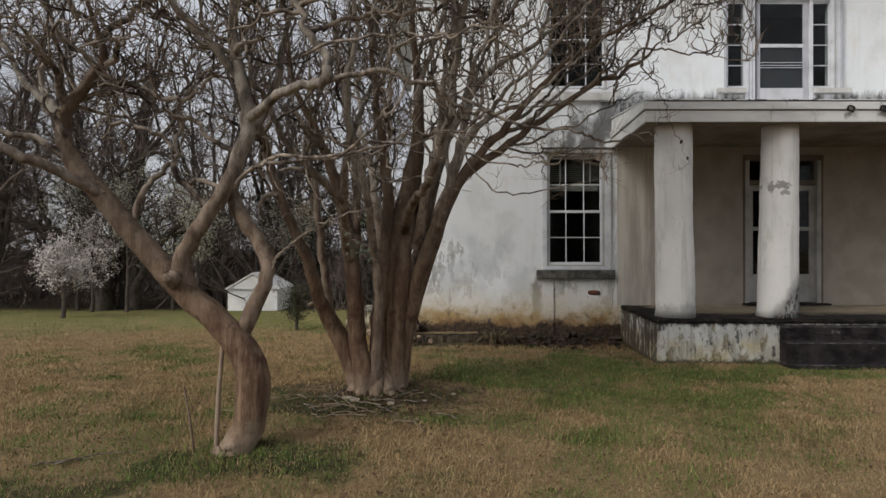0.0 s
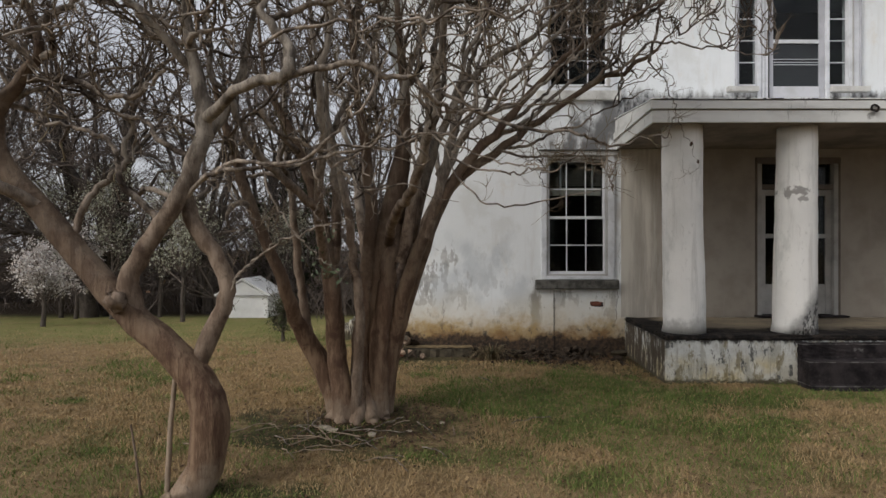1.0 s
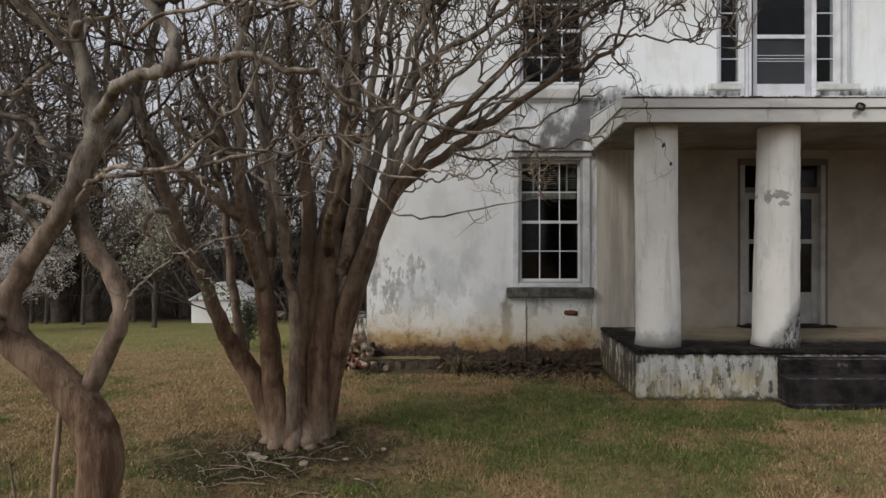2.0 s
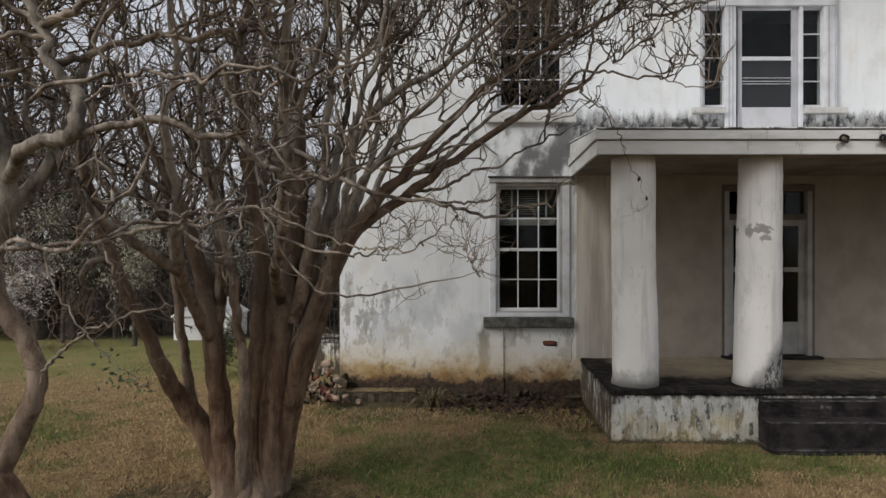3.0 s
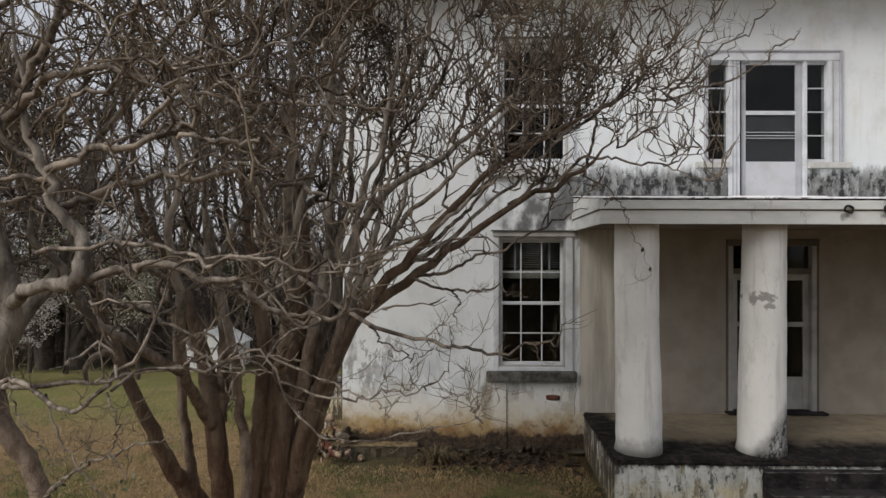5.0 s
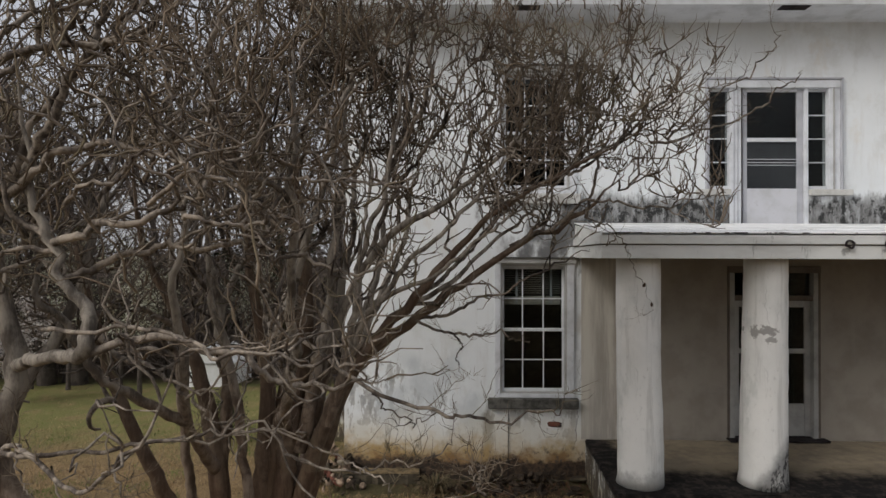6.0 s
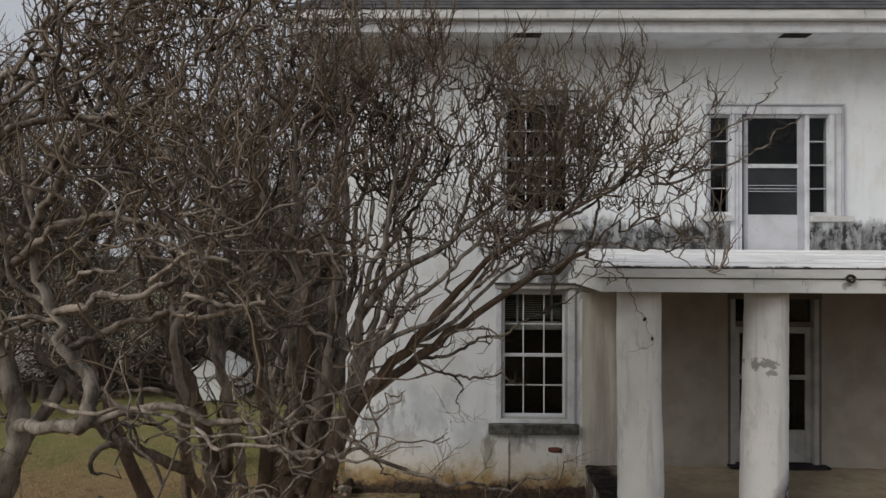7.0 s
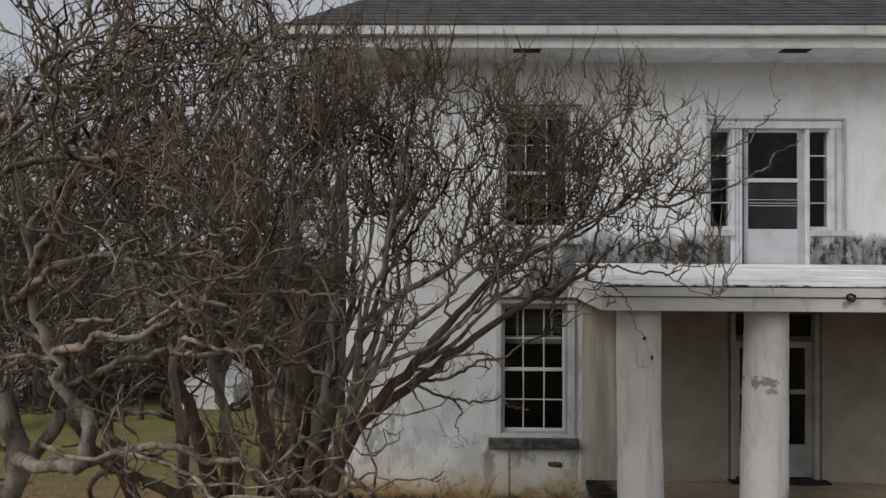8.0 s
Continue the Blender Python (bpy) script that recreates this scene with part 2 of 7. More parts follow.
def slab_face():
    s = Shader("peeling_whitewashed_concrete", 0.9)
    z, y = s.axis(2), s.axis(1)
    col = s.mix(s.ramp(s.noise(3.5, 6), 0.4, 0.65), (0.66, 0.68, 0.67), (0.50, 0.51, 0.49))
    # yellowed low down, with drips of algae, soot and rust between
    col = s.mix(s.math("MULTIPLY", s.ramp(s.noise(2.2, 6), 0.40, 0.58, 0.25, 0.9), s.ramp(z, 0.42, 0.2)), col, (0.58, 0.50, 0.29))
    drip = s.noise(1.0, 8, 0.66, s.scaled((8.5, 8.5, 1.5)), 0.6)
    col = s.mix(s.ramp(drip, 0.50, 0.60, 0, 0.6), col, (0.30, 0.285, 0.235))
    blob = s.noise(1.0, 8, 0.7, s.scaled((7.5, 7.5, 3.2)))
    col = s.mix(s.ramp(blob, 0.53, 0.61, 0, 0.8), col, (0.20, 0.165, 0.085))
    spot = s.noise(1.0, 9, 0.72, s.scaled((12, 12, 5.0)))
    col = s.mix(s.ramp(spot, 0.56, 0.62, 0, 0.9), col, (0.07, 0.072, 0.072))
    chips = s.noise(1.0, 8, 0.75, s.scaled((26, 26, 13)))
    col = s.mix(s.ramp(chips, 0.60, 0.66, 0, 0.7), col, (0.11, 0.10, 0.085))
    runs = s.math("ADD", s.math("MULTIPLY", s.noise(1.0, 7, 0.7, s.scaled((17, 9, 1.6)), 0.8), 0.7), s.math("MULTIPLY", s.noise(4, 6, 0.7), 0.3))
    # the short sides: coloured dark by position, narrow white runs between
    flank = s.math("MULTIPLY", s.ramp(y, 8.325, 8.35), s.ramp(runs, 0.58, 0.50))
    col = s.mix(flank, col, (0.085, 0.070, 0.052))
    top = s.ramp(s.math("MULTIPLY_ADD", s.noise(9, 8, 0.75, s.scaled((1, 1, 0.35))), -0.34, z), 0.33, 0.40)
    col = s.mix(top, col, (0.04, 0.037, 0.036))
    foot = s.ramp(s.math("MULTIPLY_ADD", s.noise(9, 8, 0.75), -0.25, z), -0.05, -0.11)
    col = s.mix(foot, col, (0.09, 0.08, 0.05))
    s.bump(s.math("ADD", s.noise(22, 8, 0.7), s.math("MULTIPLY", blob, 1.5)), 0.7, 0.025)
    return s.done(col)


def dark_concrete():
    s = Shader("black_stained_concrete", 0.95, spec=0.12)
    n, z = s.noise(3.5, 8, 0.7), s.axis(2)
    col = s.mix(s.ramp(n, 0.35, 0.62), (0.012, 0.0105, 0.0115), (0.042, 0.036, 0.037))
    col = s.mix(s.ramp(s.noise(13, 7, 0.7), 0.62, 0.74), col, (0.09, 0.087, 0.083))
    # chipped pale nosings and a scuffed spot on the riser
    chip = s.noise(1.0, 8, 0.75, s.scaled((3.5, 3.5, 9)))
    for edge in (0.526, 0.331, 0.041):
        near = s.ramp(s.math("ABSOLUTE", s.math("SUBTRACT", z, edge)), 0.009, 0.003)
        col = s.mix(s.math("MULTIPLY", near, s.ramp(chip, 0.46, 0.58, 0.1, 0.7)), col, (0.17, 0.165, 0.16))
    scuff = s.math("MULTIPLY_ADD", s.noise(1.0, 7, 0.75, s.scaled((13, 13, 10))), 0.9, 0.02)
    col = s.mix(s.blot(5.45, 0.46, 0.16, 0.045, scuff, 0.5, 0.6), col, (0.20, 0.195, 0.19))
    s.bump(s.noise(30, 7, 0.7), 0.5, 0.012)
    return s.done(col)


def porch_floor_concrete():
    s = Shader("porch_floor_concrete", 0.95, spec=0.15)
    y = s.axis(1)
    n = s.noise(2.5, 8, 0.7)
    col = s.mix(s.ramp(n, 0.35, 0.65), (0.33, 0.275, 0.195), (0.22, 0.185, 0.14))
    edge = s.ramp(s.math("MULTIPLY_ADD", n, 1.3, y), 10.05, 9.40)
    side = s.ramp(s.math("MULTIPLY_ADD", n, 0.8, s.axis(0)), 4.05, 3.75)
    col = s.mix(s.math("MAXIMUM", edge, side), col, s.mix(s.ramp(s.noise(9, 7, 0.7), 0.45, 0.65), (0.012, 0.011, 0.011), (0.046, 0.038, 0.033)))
    s.bump(s.noise(30, 6, 0.7), 0.4, 0.008)
    return s.done(col)


def painted_wood(name="weathered_white_paint", a=(0.665, 0.69, 0.73), b=(0.50, 0.52, 0.545), dirt=0.45):
    s = Shader(name, 0.6)
    col = s.mix(s.ramp(s.noise(3, 6), 0.4, 0.7), a, b)
    col = s.mix(s.ramp(s.noise(18, 7, 0.7), 0.58, 0.72, 0, dirt), col, (0.22, 0.2, 0.18))
    s.bump(s.noise(45, 5), 0.2, 0.004)
    return s.done(col)


def fascia_paint():
    s = Shader("streaked_fascia_paint", 0.6)
    col = s.mix(s.ramp(s.noise(2, 6, 0.6, s.scaled((1, 1, 3))), 0.4, 0.7), (0.68, 0.695, 0.685), (0.55, 0.56, 0.55))
    col = s.mix(s.ramp(s.noise(1.4, 8, 0.75, s.scaled((5, 5, 1.2))), 0.58, 0.68, 0, 0.75), col, (0.16, 0.16, 0.155))
    rag = s.math("MULTIPLY_ADD", s.noise(9, 6, 0.7), 0.6, 0.22)
    for cx in (5.58, 6.1):
        col = s.mix(s.blot(cx, 3.46, 0.12, 0.07, rag, 0.7, 0.5), col, (0.13, 0.13, 0.125))
    s.bump(s.noise(40, 5), 0.2, 0.004)
    return s.done(col)


def plain(name, col, rough=0.8, var=0.25, scale=12.0, metallic=0.0, spec=0.3, bump=0.2):
    s = Shader(name, rough, metallic, spec)
    n = s.noise(scale, 6, 0.65)
    lo = tuple(c * (1 - var) for c in col)
    hi = tuple(min(1.0, c * (1 + var)) for c in col)
    s.bump(s.noise(scale * 4, 5), bump, 0.005)
    return s.done(s.mix(s.ramp(n, 0.35, 0.65), lo, hi))


def porch_sheet():
    """White-coated roofing with dull blotches and long dark streaks along its front."""
    s = Shader("streaked_white_roofing", 0.5)
    col = s.mix(s.ramp(s.noise(2.5, 6), 0.4, 0.65), (0.87, 0.875, 0.88), (0.74, 0.75, 0.755))
    line = s.noise(1.0, 7, 0.7, s.scaled((0.8, 9.0, 2.0)), 0.5)
    low = s.ramp(s.math("MULTIPLY_ADD", s.noise(0.9, 4), 1.0, s.axis(1)), 10.1, 9.3)
    col = s.mix(s.math("MULTIPLY", s.ramp(line, 0.56, 0.64, 0, 0.85), low), col, (0.20, 0.20, 0.20))
    col = s.mix(s.ramp(s.noise(6, 8, 0.7), 0.62, 0.74, 0, 0.6), col, (0.33, 0.32, 0.30))
    edge = s.math("MULTIPLY", s.ramp(s.axis(1), 8.25, 8.20), s.ramp(s.noise(1.0, 7, 0.7, s.scaled((4, 1, 1))), 0.50, 0.56))
    col = s.mix(edge, col, (0.07, 0.068, 0.065))
    s.bump(s.noise(20, 6), 0.25, 0.006)
    return s.done(col)


def bark(name, a, b, c, stretch=0.35, young=None):
    s = Shader(name, 0.85, spec=0.25)
    v = s.scaled((1, 1, stretch))
    n, f = s.noise(9, 8, 0.7, v), s.noise(60, 4, 0.6, v)
    col = s.mix(s.ramp(n, 0.38, 0.62), a, b)
    col = s.mix(s.ramp(s.noise(3.2, 6, 0.65), 0.52, 0.66), col, c)
    if young:
        # the younger wood higher up is grey
        high = s.ramp(s.math("MULTIPLY_ADD", s.noise(2.0, 5), 0.9, s.axis(2)), 2.3, 3.3)
        col = s.mix(high, col, s.mix(s.ramp(n, 0.36, 0.6), *young))
    col = s.mix(s.ramp(f, 0.55, 0.75, 0, 0.4), col, tuple(x * 0.5 for x in a))
    s.bump(s.math("ADD", n, s.math("MULTIPLY", f, 0.4)), 0.6, 0.012)
    return s.done(col)


def trunk_bark():
    """Old smooth bark with fibrous streaks and peeled strips, worn pale here and there at the foot of the stems."""
    s = Shader("old_smooth_bark", 0.8, spec=0.25)
    v = s.scaled((1, 1, 0.22))
    n, f, z = s.noise(10, 8, 0.7, v), s.noise(55, 4, 0.6, v), s.axis(2)
    col = s.mix(s.ramp(n, 0.38, 0.62), (0.112, 0.066, 0.042), (0.238, 0.162, 0.106))
    col = s.mix(s.ramp(s.noise(3.2, 6, 0.65), 0.52, 0.66), col, (0.088, 0.049, 0.032))
    streak = s.noise(1.0, 6, 0.65, s.scaled((19, 19, 1.3)), 0.4)
    col = s.mix(s.ramp(streak, 0.55, 0.64, 0, 0.65), col, (0.064, 0.032, 0.021))
    col = s.mix(s.ramp(streak, 0.36, 0.30, 0, 0.55), col, (0.300, 0.240, 0.182))
    worn = s.ramp(s.math("MULTIPLY_ADD", s.noise(3.0, 7, 0.68), -1.1, z), -0.22, -0.42)
    col = s.mix(worn, col, s.mix(s.ramp(n, 0.35, 0.65), (0.172, 0.122, 0.086), (0.290, 0.222, 0.162)))
    col = s.mix(s.ramp(f, 0.55, 0.75, 0, 0.4), col, (0.050, 0.033, 0.024))
    col = s.mix(s.ramp(s.math("MULTIPLY_ADD", n, 0.8, z), 1.3, 2.3, 0, 0.6), col, s.mix(s.ramp(s.noise(3.5, 6, 0.65), 0.42, 0.6), (0.070, 0.052, 0.040), (0.165, 0.135, 0.104)))
    s.bump(s.math("ADD", s.math("ADD", n, s.math("MULTIPLY", f, 0.4)), streak), 0.8, 0.022)
    return s.done(col)


def twig_bark(name, a, b, lichen=None):
    s = Shader(name, 0.9, spec=0.2)
    col = s.mix(s.ramp(s.noise(2.0, 5), 0.35, 0.65), a, b)
    if lichen:
        col = s.mix(s.ramp(s.noise(0.8, 4), 0.48, 0.62, 0, 0.6), col, lichen)
    col = s.mix(s.ramp(s.island(), 0.0, 1.0, 0, 0.5), col, tuple(x * 0.55 for x in a))
    return s.done(col)


# islands of greener turf: centre and half-axes
LUSH = ((1.4, 6.85, 1.0, 1.0), (2.9, 6.4, 1.1, 0.5), (2.2, 8.2, 0.8, 0.7), (4.2, 7.65, 1.6, 0.4), (3.1, 7.5, 1.6, 0.6), (1.3, 5.2, 0.4, 0.25), (-4.15, 7.35, 0.3, 0.16), (-2.75, 5.75, 0.35, 0.14), (-1.5, 4.72, 1.15, 0.5), (-0.1, 5.75, 1.2, 0.34), (-1.2, 6.3, 1.1, 0.5), (0.7, 7.5, 0.8, 0.6))


def lawn():
    s = Shader("dormant_lawn_soil", 1.0, spec=0.1)
    p = s.pos
    big, mid, fine = s.noise(0.42, 5, 0.6, p), s.noise(2.4, 6, 0.65, p), s.noise(28, 6, 0.75, p)
    col = s.mix(s.ramp(fine, 0.35, 0.65), (0.250, 0.174, 0.093), (0.352, 0.257, 0.147))
    col = s.mix(s.ramp(mid, 0.5, 0.7, 0, 0.6), col, (0.165, 0.115, 0.070))
    col = s.mix(s.ramp(s.noise(4.2, 7, 0.7, p), 0.52, 0.64, 0, 0.6), col, (0.145, 0.092, 0.052))
    col = s.mix(s.ramp(s.noise(1.1, 7, 0.68, s.scaled((1, 1.6, 1), p)), 0.54, 0.66, 0, 0.5), col, (0.135, 0.112, 0.055))
    col = s.mix(s.math("MULTIPLY", s.ramp(big, 0.52, 0.66), s.ramp(fine, 0.3, 0.6, 0.5, 1)), col, (0.115, 0.118, 0.048))
    rag = s.noise(1.9, 8, 0.68, p)
    for cx, cy, rx, ry in LUSH:
        ex = s.math("DIVIDE", s.math("SUBTRACT", s.axis(0, p), cx), rx)
        ey = s.math("DIVIDE", s.math("SUBTRACT", s.axis(1, p), cy), ry)
        d = s.math("ADD", s.math("MULTIPLY", ex, ex), s.math("MULTIPLY", ey, ey))
        turf = s.ramp(s.math("SUBTRACT", s.math("MULTIPLY_ADD", rag, 7.0, -2.9), d), -0.5, 0.9, 0.0, 0.85)
        col = s.mix(turf, col, s.mix(s.ramp(fine, 0.4, 0.65), (0.064, 0.084, 0.026), (0.130, 0.146, 0.052)))
    # dark ground under the trees, beside the porch base and at the near left
    for cx, cy, rx, ry in ((-0.85, 6.45, 1.4, 0.75), (-1.5, 4.75, 1.0, 0.45), (2.75, 8.9, 0.3, 0.7), (-2.9, 4.05, 0.8, 0.4)):
        ex = s.math("DIVIDE", s.math("SUBTRACT", s.axis(0, p), cx), rx)
        ey = s.math("DIVIDE", s.math("SUBTRACT", s.axis(1, p), cy), ry)
        d = s.math("ADD", s.math("MULTIPLY", ex, ex), s.math("MULTIPLY", ey, ey))
        bare = s.ramp(s.math("SUBTRACT", s.math("MULTIPLY_ADD", rag, 5.0, -1.6), d), -0.3, 0.7, 0.0, 0.85)
        col = s.mix(bare, col, s.mix(s.ramp(fine, 0.4, 0.65), (0.038, 0.040, 0.021), (0.088, 0.083, 0.041)))
    # darker olive ground towards the house, greener turf at the far rim
    y = s.axis(1, p)
    far = s.math("MULTIPLY", s.math("MULTIPLY", s.ramp(y, 10.5, 13.5), s.ramp(y, 19.0, 17.0)), s.ramp(mid, 0.3, 0.55, 0.3, 0.8))
    col = s.mix(s.ramp(s.math("MULTIPLY_ADD", mid, 1.5, y), 17.7, 18.6), col, s.mix(s.ramp(fine, 0.4, 0.6), (0.035, 0.026, 0.018), (0.075, 0.055, 0.038)))
    col = s.mix(far, col, (0.200, 0.212, 0.075))
    by_wall = s.math("MULTIPLY", s.ramp(y, 8.6, 9.5), s.ramp(s.math("MULTIPLY_ADD", mid, 1.5, s.axis(0, p)), -0.4, 0.3))
    col = s.mix(s.math("MULTIPLY", by_wall, 0.85), col, s.mix(s.ramp(fine, 0.4, 0.6), (0.043, 0.041, 0.026), (0.087, 0.087, 0.041)))
    s.bump(s.math("ADD", fine, s.noise(90, 4, 0.7, p)), 0.9, 0.03)
    return s.done(col)


def blade_mat(name, a, b, c):
    s = Shader(name, 0.8, spec=0.15)
    r = s.island()
    col = s.mix(s.ramp(r, 0.0, 0.6), a, b)
    col = s.mix(s.ramp(r, 0.7, 1.0), col, c)
    # worn and lusher stretches
    col = s.mix(s.ramp(s.noise(3.4, 7, 0.7, s.pos), 0.48, 0.64, 0, 0.6), col, tuple(0.5 * v for v in b))
    col = s.mix(s.ramp(s.noise(0.9, 6, 0.65, s.pos), 0.5, 0.64, 0, 0.4), col, tuple(0.6 * v for v in a))
    return s.done(col)


def shingles():
    s = Shader("dark_grey_asphalt_shingle", 0.95)
    r = s.random()
    col = s.mix(s.ramp(s.noise(3, 6), 0.35, 0.65), (0.055, 0.057, 0.062), (0.095, 0.095, 0.10))
    col = s.mix(s.math("MULTIPLY", r, 0.5), col, (0.05, 0.05, 0.055))
    s.bump(s.noise(120, 3), 0.5, 0.004)
    return s.done(col)


def glass():
    s = Shader("old_window_glass", 0.03)
    t = s.t
    t.nodes.remove(s.b)
    fres = t.nodes.new("ShaderNodeFresnel")
    fres.inputs["IOR"].default_value = 1.28
    clear, gloss, mx = t.nodes.new("ShaderNodeBsdfTransparent"), t.nodes.new("ShaderNodeBsdfGlossy"), t.nodes.new("ShaderNodeMixShader")
    clear.inputs[0].default_value = (0.75, 0.78, 0.77, 1)
    gloss.inputs["Roughness"].default_value = 0.04
    t.links.new(fres.outputs[0], mx.inputs[0])
    t.links.new(clear.outputs[0], mx.inputs[1])
    t.links.new(gloss.outputs[0], mx.inputs[2])
    t.links.new(mx.outputs[0], t.nodes["Material Output"].inputs["Surface"])
    return s.m


M_WALL, M_PORCH, M_COL, M_SPALL, M_SLAB = stucco_wall(), porch_stucco(), column_paint(), spalled_column(), slab_face()
M_DARK, M_FLOOR, M_PAINT, M_FASCIA = dark_concrete(), porch_floor_concrete(), painted_wood(), fascia_paint()
# brown-grey ceiling with the dimness under the roof put into its colour
M_SOFFIT = plain("shaded_porch_ceiling", (0.22, 0.19, 0.16), 0.9, 0.25, 2.0)
M_SHED = painted_wood("bright_white_outbuilding_paint", (0.86, 0.87, 0.88), (0.78, 0.79, 0.80), 0.15)
M_DOORGREY = painted_wood("lilac_grey_door_paint", (0.44, 0.45, 0.49), (0.34, 0.35, 0.38), 0.5)
M_PANEL = painted_wood("dull_white_door_paint", (0.56, 0.57, 0.61), (0.47, 0.48, 0.50), 0.35)
M_BROWNFRAME = painted_wood("grimy_brown_frame", (0.16, 0.135, 0.115), (0.11, 0.092, 0.078), 0.6)
M_BACKING = plain("grey_door_backing", (0.088, 0.086, 0.10), 0.7, 0.15, 4)
M_GREYFRAME = painted_wood("grey_weathered_frame", (0.42, 0.42, 0.41), (0.30, 0.30, 0.29), 0.6)
M_ROOF, M_GLASS, M_LAWN = shingles(), glass(), lawn()
M_SILL = plain("mossy_stone_sill", (0.09, 0.088, 0.08), 0.9, 0.5, 9)
M_SHEET = porch_sheet()
M_METALROOF = plain("pale_metal_roof_sheet", (0.86, 0.865, 0.87), 0.45, 0.1, 2.5)
# the rooms' lack of light is put into this dark colour
M_INSIDE = plain("dark_toned_interior", (0.10, 0.095, 0.09), 0.9)
M_BLIND = plain("yellowed_blind_slat", (0.58, 0.55, 0.50), 0.6)
M_BRICK = plain("exposed_red_brick", (0.155, 0.06, 0.042), 0.9, 0.4, 30)
M_RUBBLE = plain("broken_masonry", (0.25, 0.185, 0.135), 0.95, 0.5, 8)
M_SILLPAINT = painted_wood("flaking_sill_paint", (0.55, 0.55, 0.53), (0.34, 0.33, 0.31), 0.8)
M_CAP = plain("ochre_worn_stone_cap", (0.15, 0.112, 0.062), 0.9, 0.5, 9)
M_FOOTING = plain("shaded_mossy_footing", (0.062, 0.052, 0.036), 0.95, 0.5, 7)
M_STONE = plain("pale_broken_stone", (0.29, 0.25, 0.195), 0.95, 0.4, 10)
M_DEBRIS = plain("dark_wet_debris", (0.040, 0.029, 0.020), 0.95, 0.6, 14)
M_BARK = bark("crape_myrtle_bark", (0.120, 0.084, 0.060), (0.262, 0.203, 0.156), (0.070, 0.046, 0.033), young=((0.085, 0.072, 0.060), (0.300, 0.268, 0.228)))
M_TRUNK = trunk_bark()
M_ROOTBARK = bark("pale_root_flare_bark", (0.240, 0.186, 0.138), (0.336, 0.264, 0.198), (0.156, 0.108, 0.078))
M_LIMB = bark("grey_limb_bark", (0.082, 0.067, 0.056), (0.350, 0.300, 0.247), (0.038, 0.028, 0.023), 0.7)
# darker copies of limb and twig bark, for the crown shaded near the wall
M_SHADELIMB = bark("shaded_limb_bark", (0.058, 0.047, 0.039), (0.255, 0.216, 0.178), (0.030, 0.023, 0.019), 0.7)
M_SHADETWIG = twig_bark("shaded_brown_twig", (0.212, 0.167, 0.124), (0.062, 0.046, 0.034), (0.145, 0.131, 0.078))
M_TWIG = twig_bark("grey_brown_twig", (0.262, 0.208, 0.153), (0.072, 0.052, 0.038), (0.175, 0.158, 0.090))
M_WOODBARK = bark("dark_woodland_bark", (0.055, 0.045, 0.038), (0.095, 0.080, 0.068), (0.035, 0.03, 0.026))
M_WOODTWIG = twig_bark("woodland_twig", (0.175, 0.145, 0.128), (0.095, 0.076, 0.066))
M_BLOSSOM = blade_mat("white_blossom", (0.72, 0.70, 0.68), (0.62, 0.58, 0.56), (0.50, 0.42, 0.38))
M_BUDS = blade_mat("greenish_white_buds", (0.50, 0.50, 0.42), (0.36, 0.37, 0.28), (0.26, 0.24, 0.16))
M_EVERGREEN = blade_mat("dark_evergreen_leaf", (0.035, 0.05, 0.02), (0.05, 0.065, 0.03), (0.07, 0.06, 0.03))
M_TAN = blade_mat("dry_tan_grass", (0.420, 0.304, 0.160), (0.335, 0.231, 0.118), (0.49, 0.374, 0.212))
M_GREEN = blade_mat("winter_green_grass", (0.090, 0.150, 0.032), (0.142, 0.188, 0.050), (0.24, 0.22, 0.100))
M_LITTER = blade_mat("dead_leaf_litter", (0.120, 0.068, 0.038), (0.075, 0.045, 0.030), (0.180, 0.120, 0.075))
M_LICHEN = blade_mat("grey_green_lichen", (0.150, 0.190, 0.120), (0.085, 0.115, 0.065), (0.24, 0.26, 0.19))
M_YUCCA = blade_mat("withered_strap_leaf", (0.10, 0.085, 0.05), (0.16, 0.12, 0.07), (0.06, 0.06, 0.03))


# ---- mesh helpers ----
def finish(name, bm, material, parent=None, label="", smooth=False):
    me = bpy.data.meshes.new(name)
    bm.to_mesh(me)
    bm.free()
    me.materials.append(material)
    if smooth:
        me.polygons.foreach_set("use_smooth", [True] * len(me.polygons))
    ob = new(name, me)
    ob.parent = parent
    if label:
        tagged(ob, label)
    return ob


part = finish


def arrays(name, verts, quads, material, parent=None, label="", smooth=False):
    """A mesh object from arrays: verts (n, 3), faces (m, 3 or 4)."""
    me = bpy.data.meshes.new(name)
    k = quads.shape[1]
    me.vertices.add(len(verts))
    me.vertices.foreach_set("co", np.ascontiguousarray(verts, dtype=np.float32).ravel())
    me.loops.add(quads.size)
    me.loops.foreach_set("vertex_index", np.ascontiguousarray(quads, dtype=np.int32).ravel())
    me.polygons.add(len(quads))
    me.polygons.foreach_set("loop_start", np.arange(0, quads.size, k, dtype=np.int32))
    if smooth:
        me.polygons.foreach_set("use_smooth", np.ones(len(quads), dtype=bool))
    me.update(calc_edges=True)
    me.materials.append(material)
    ob = new(name, me)
    ob.parent = parent
    if label:
        tagged(ob, label)
    return ob


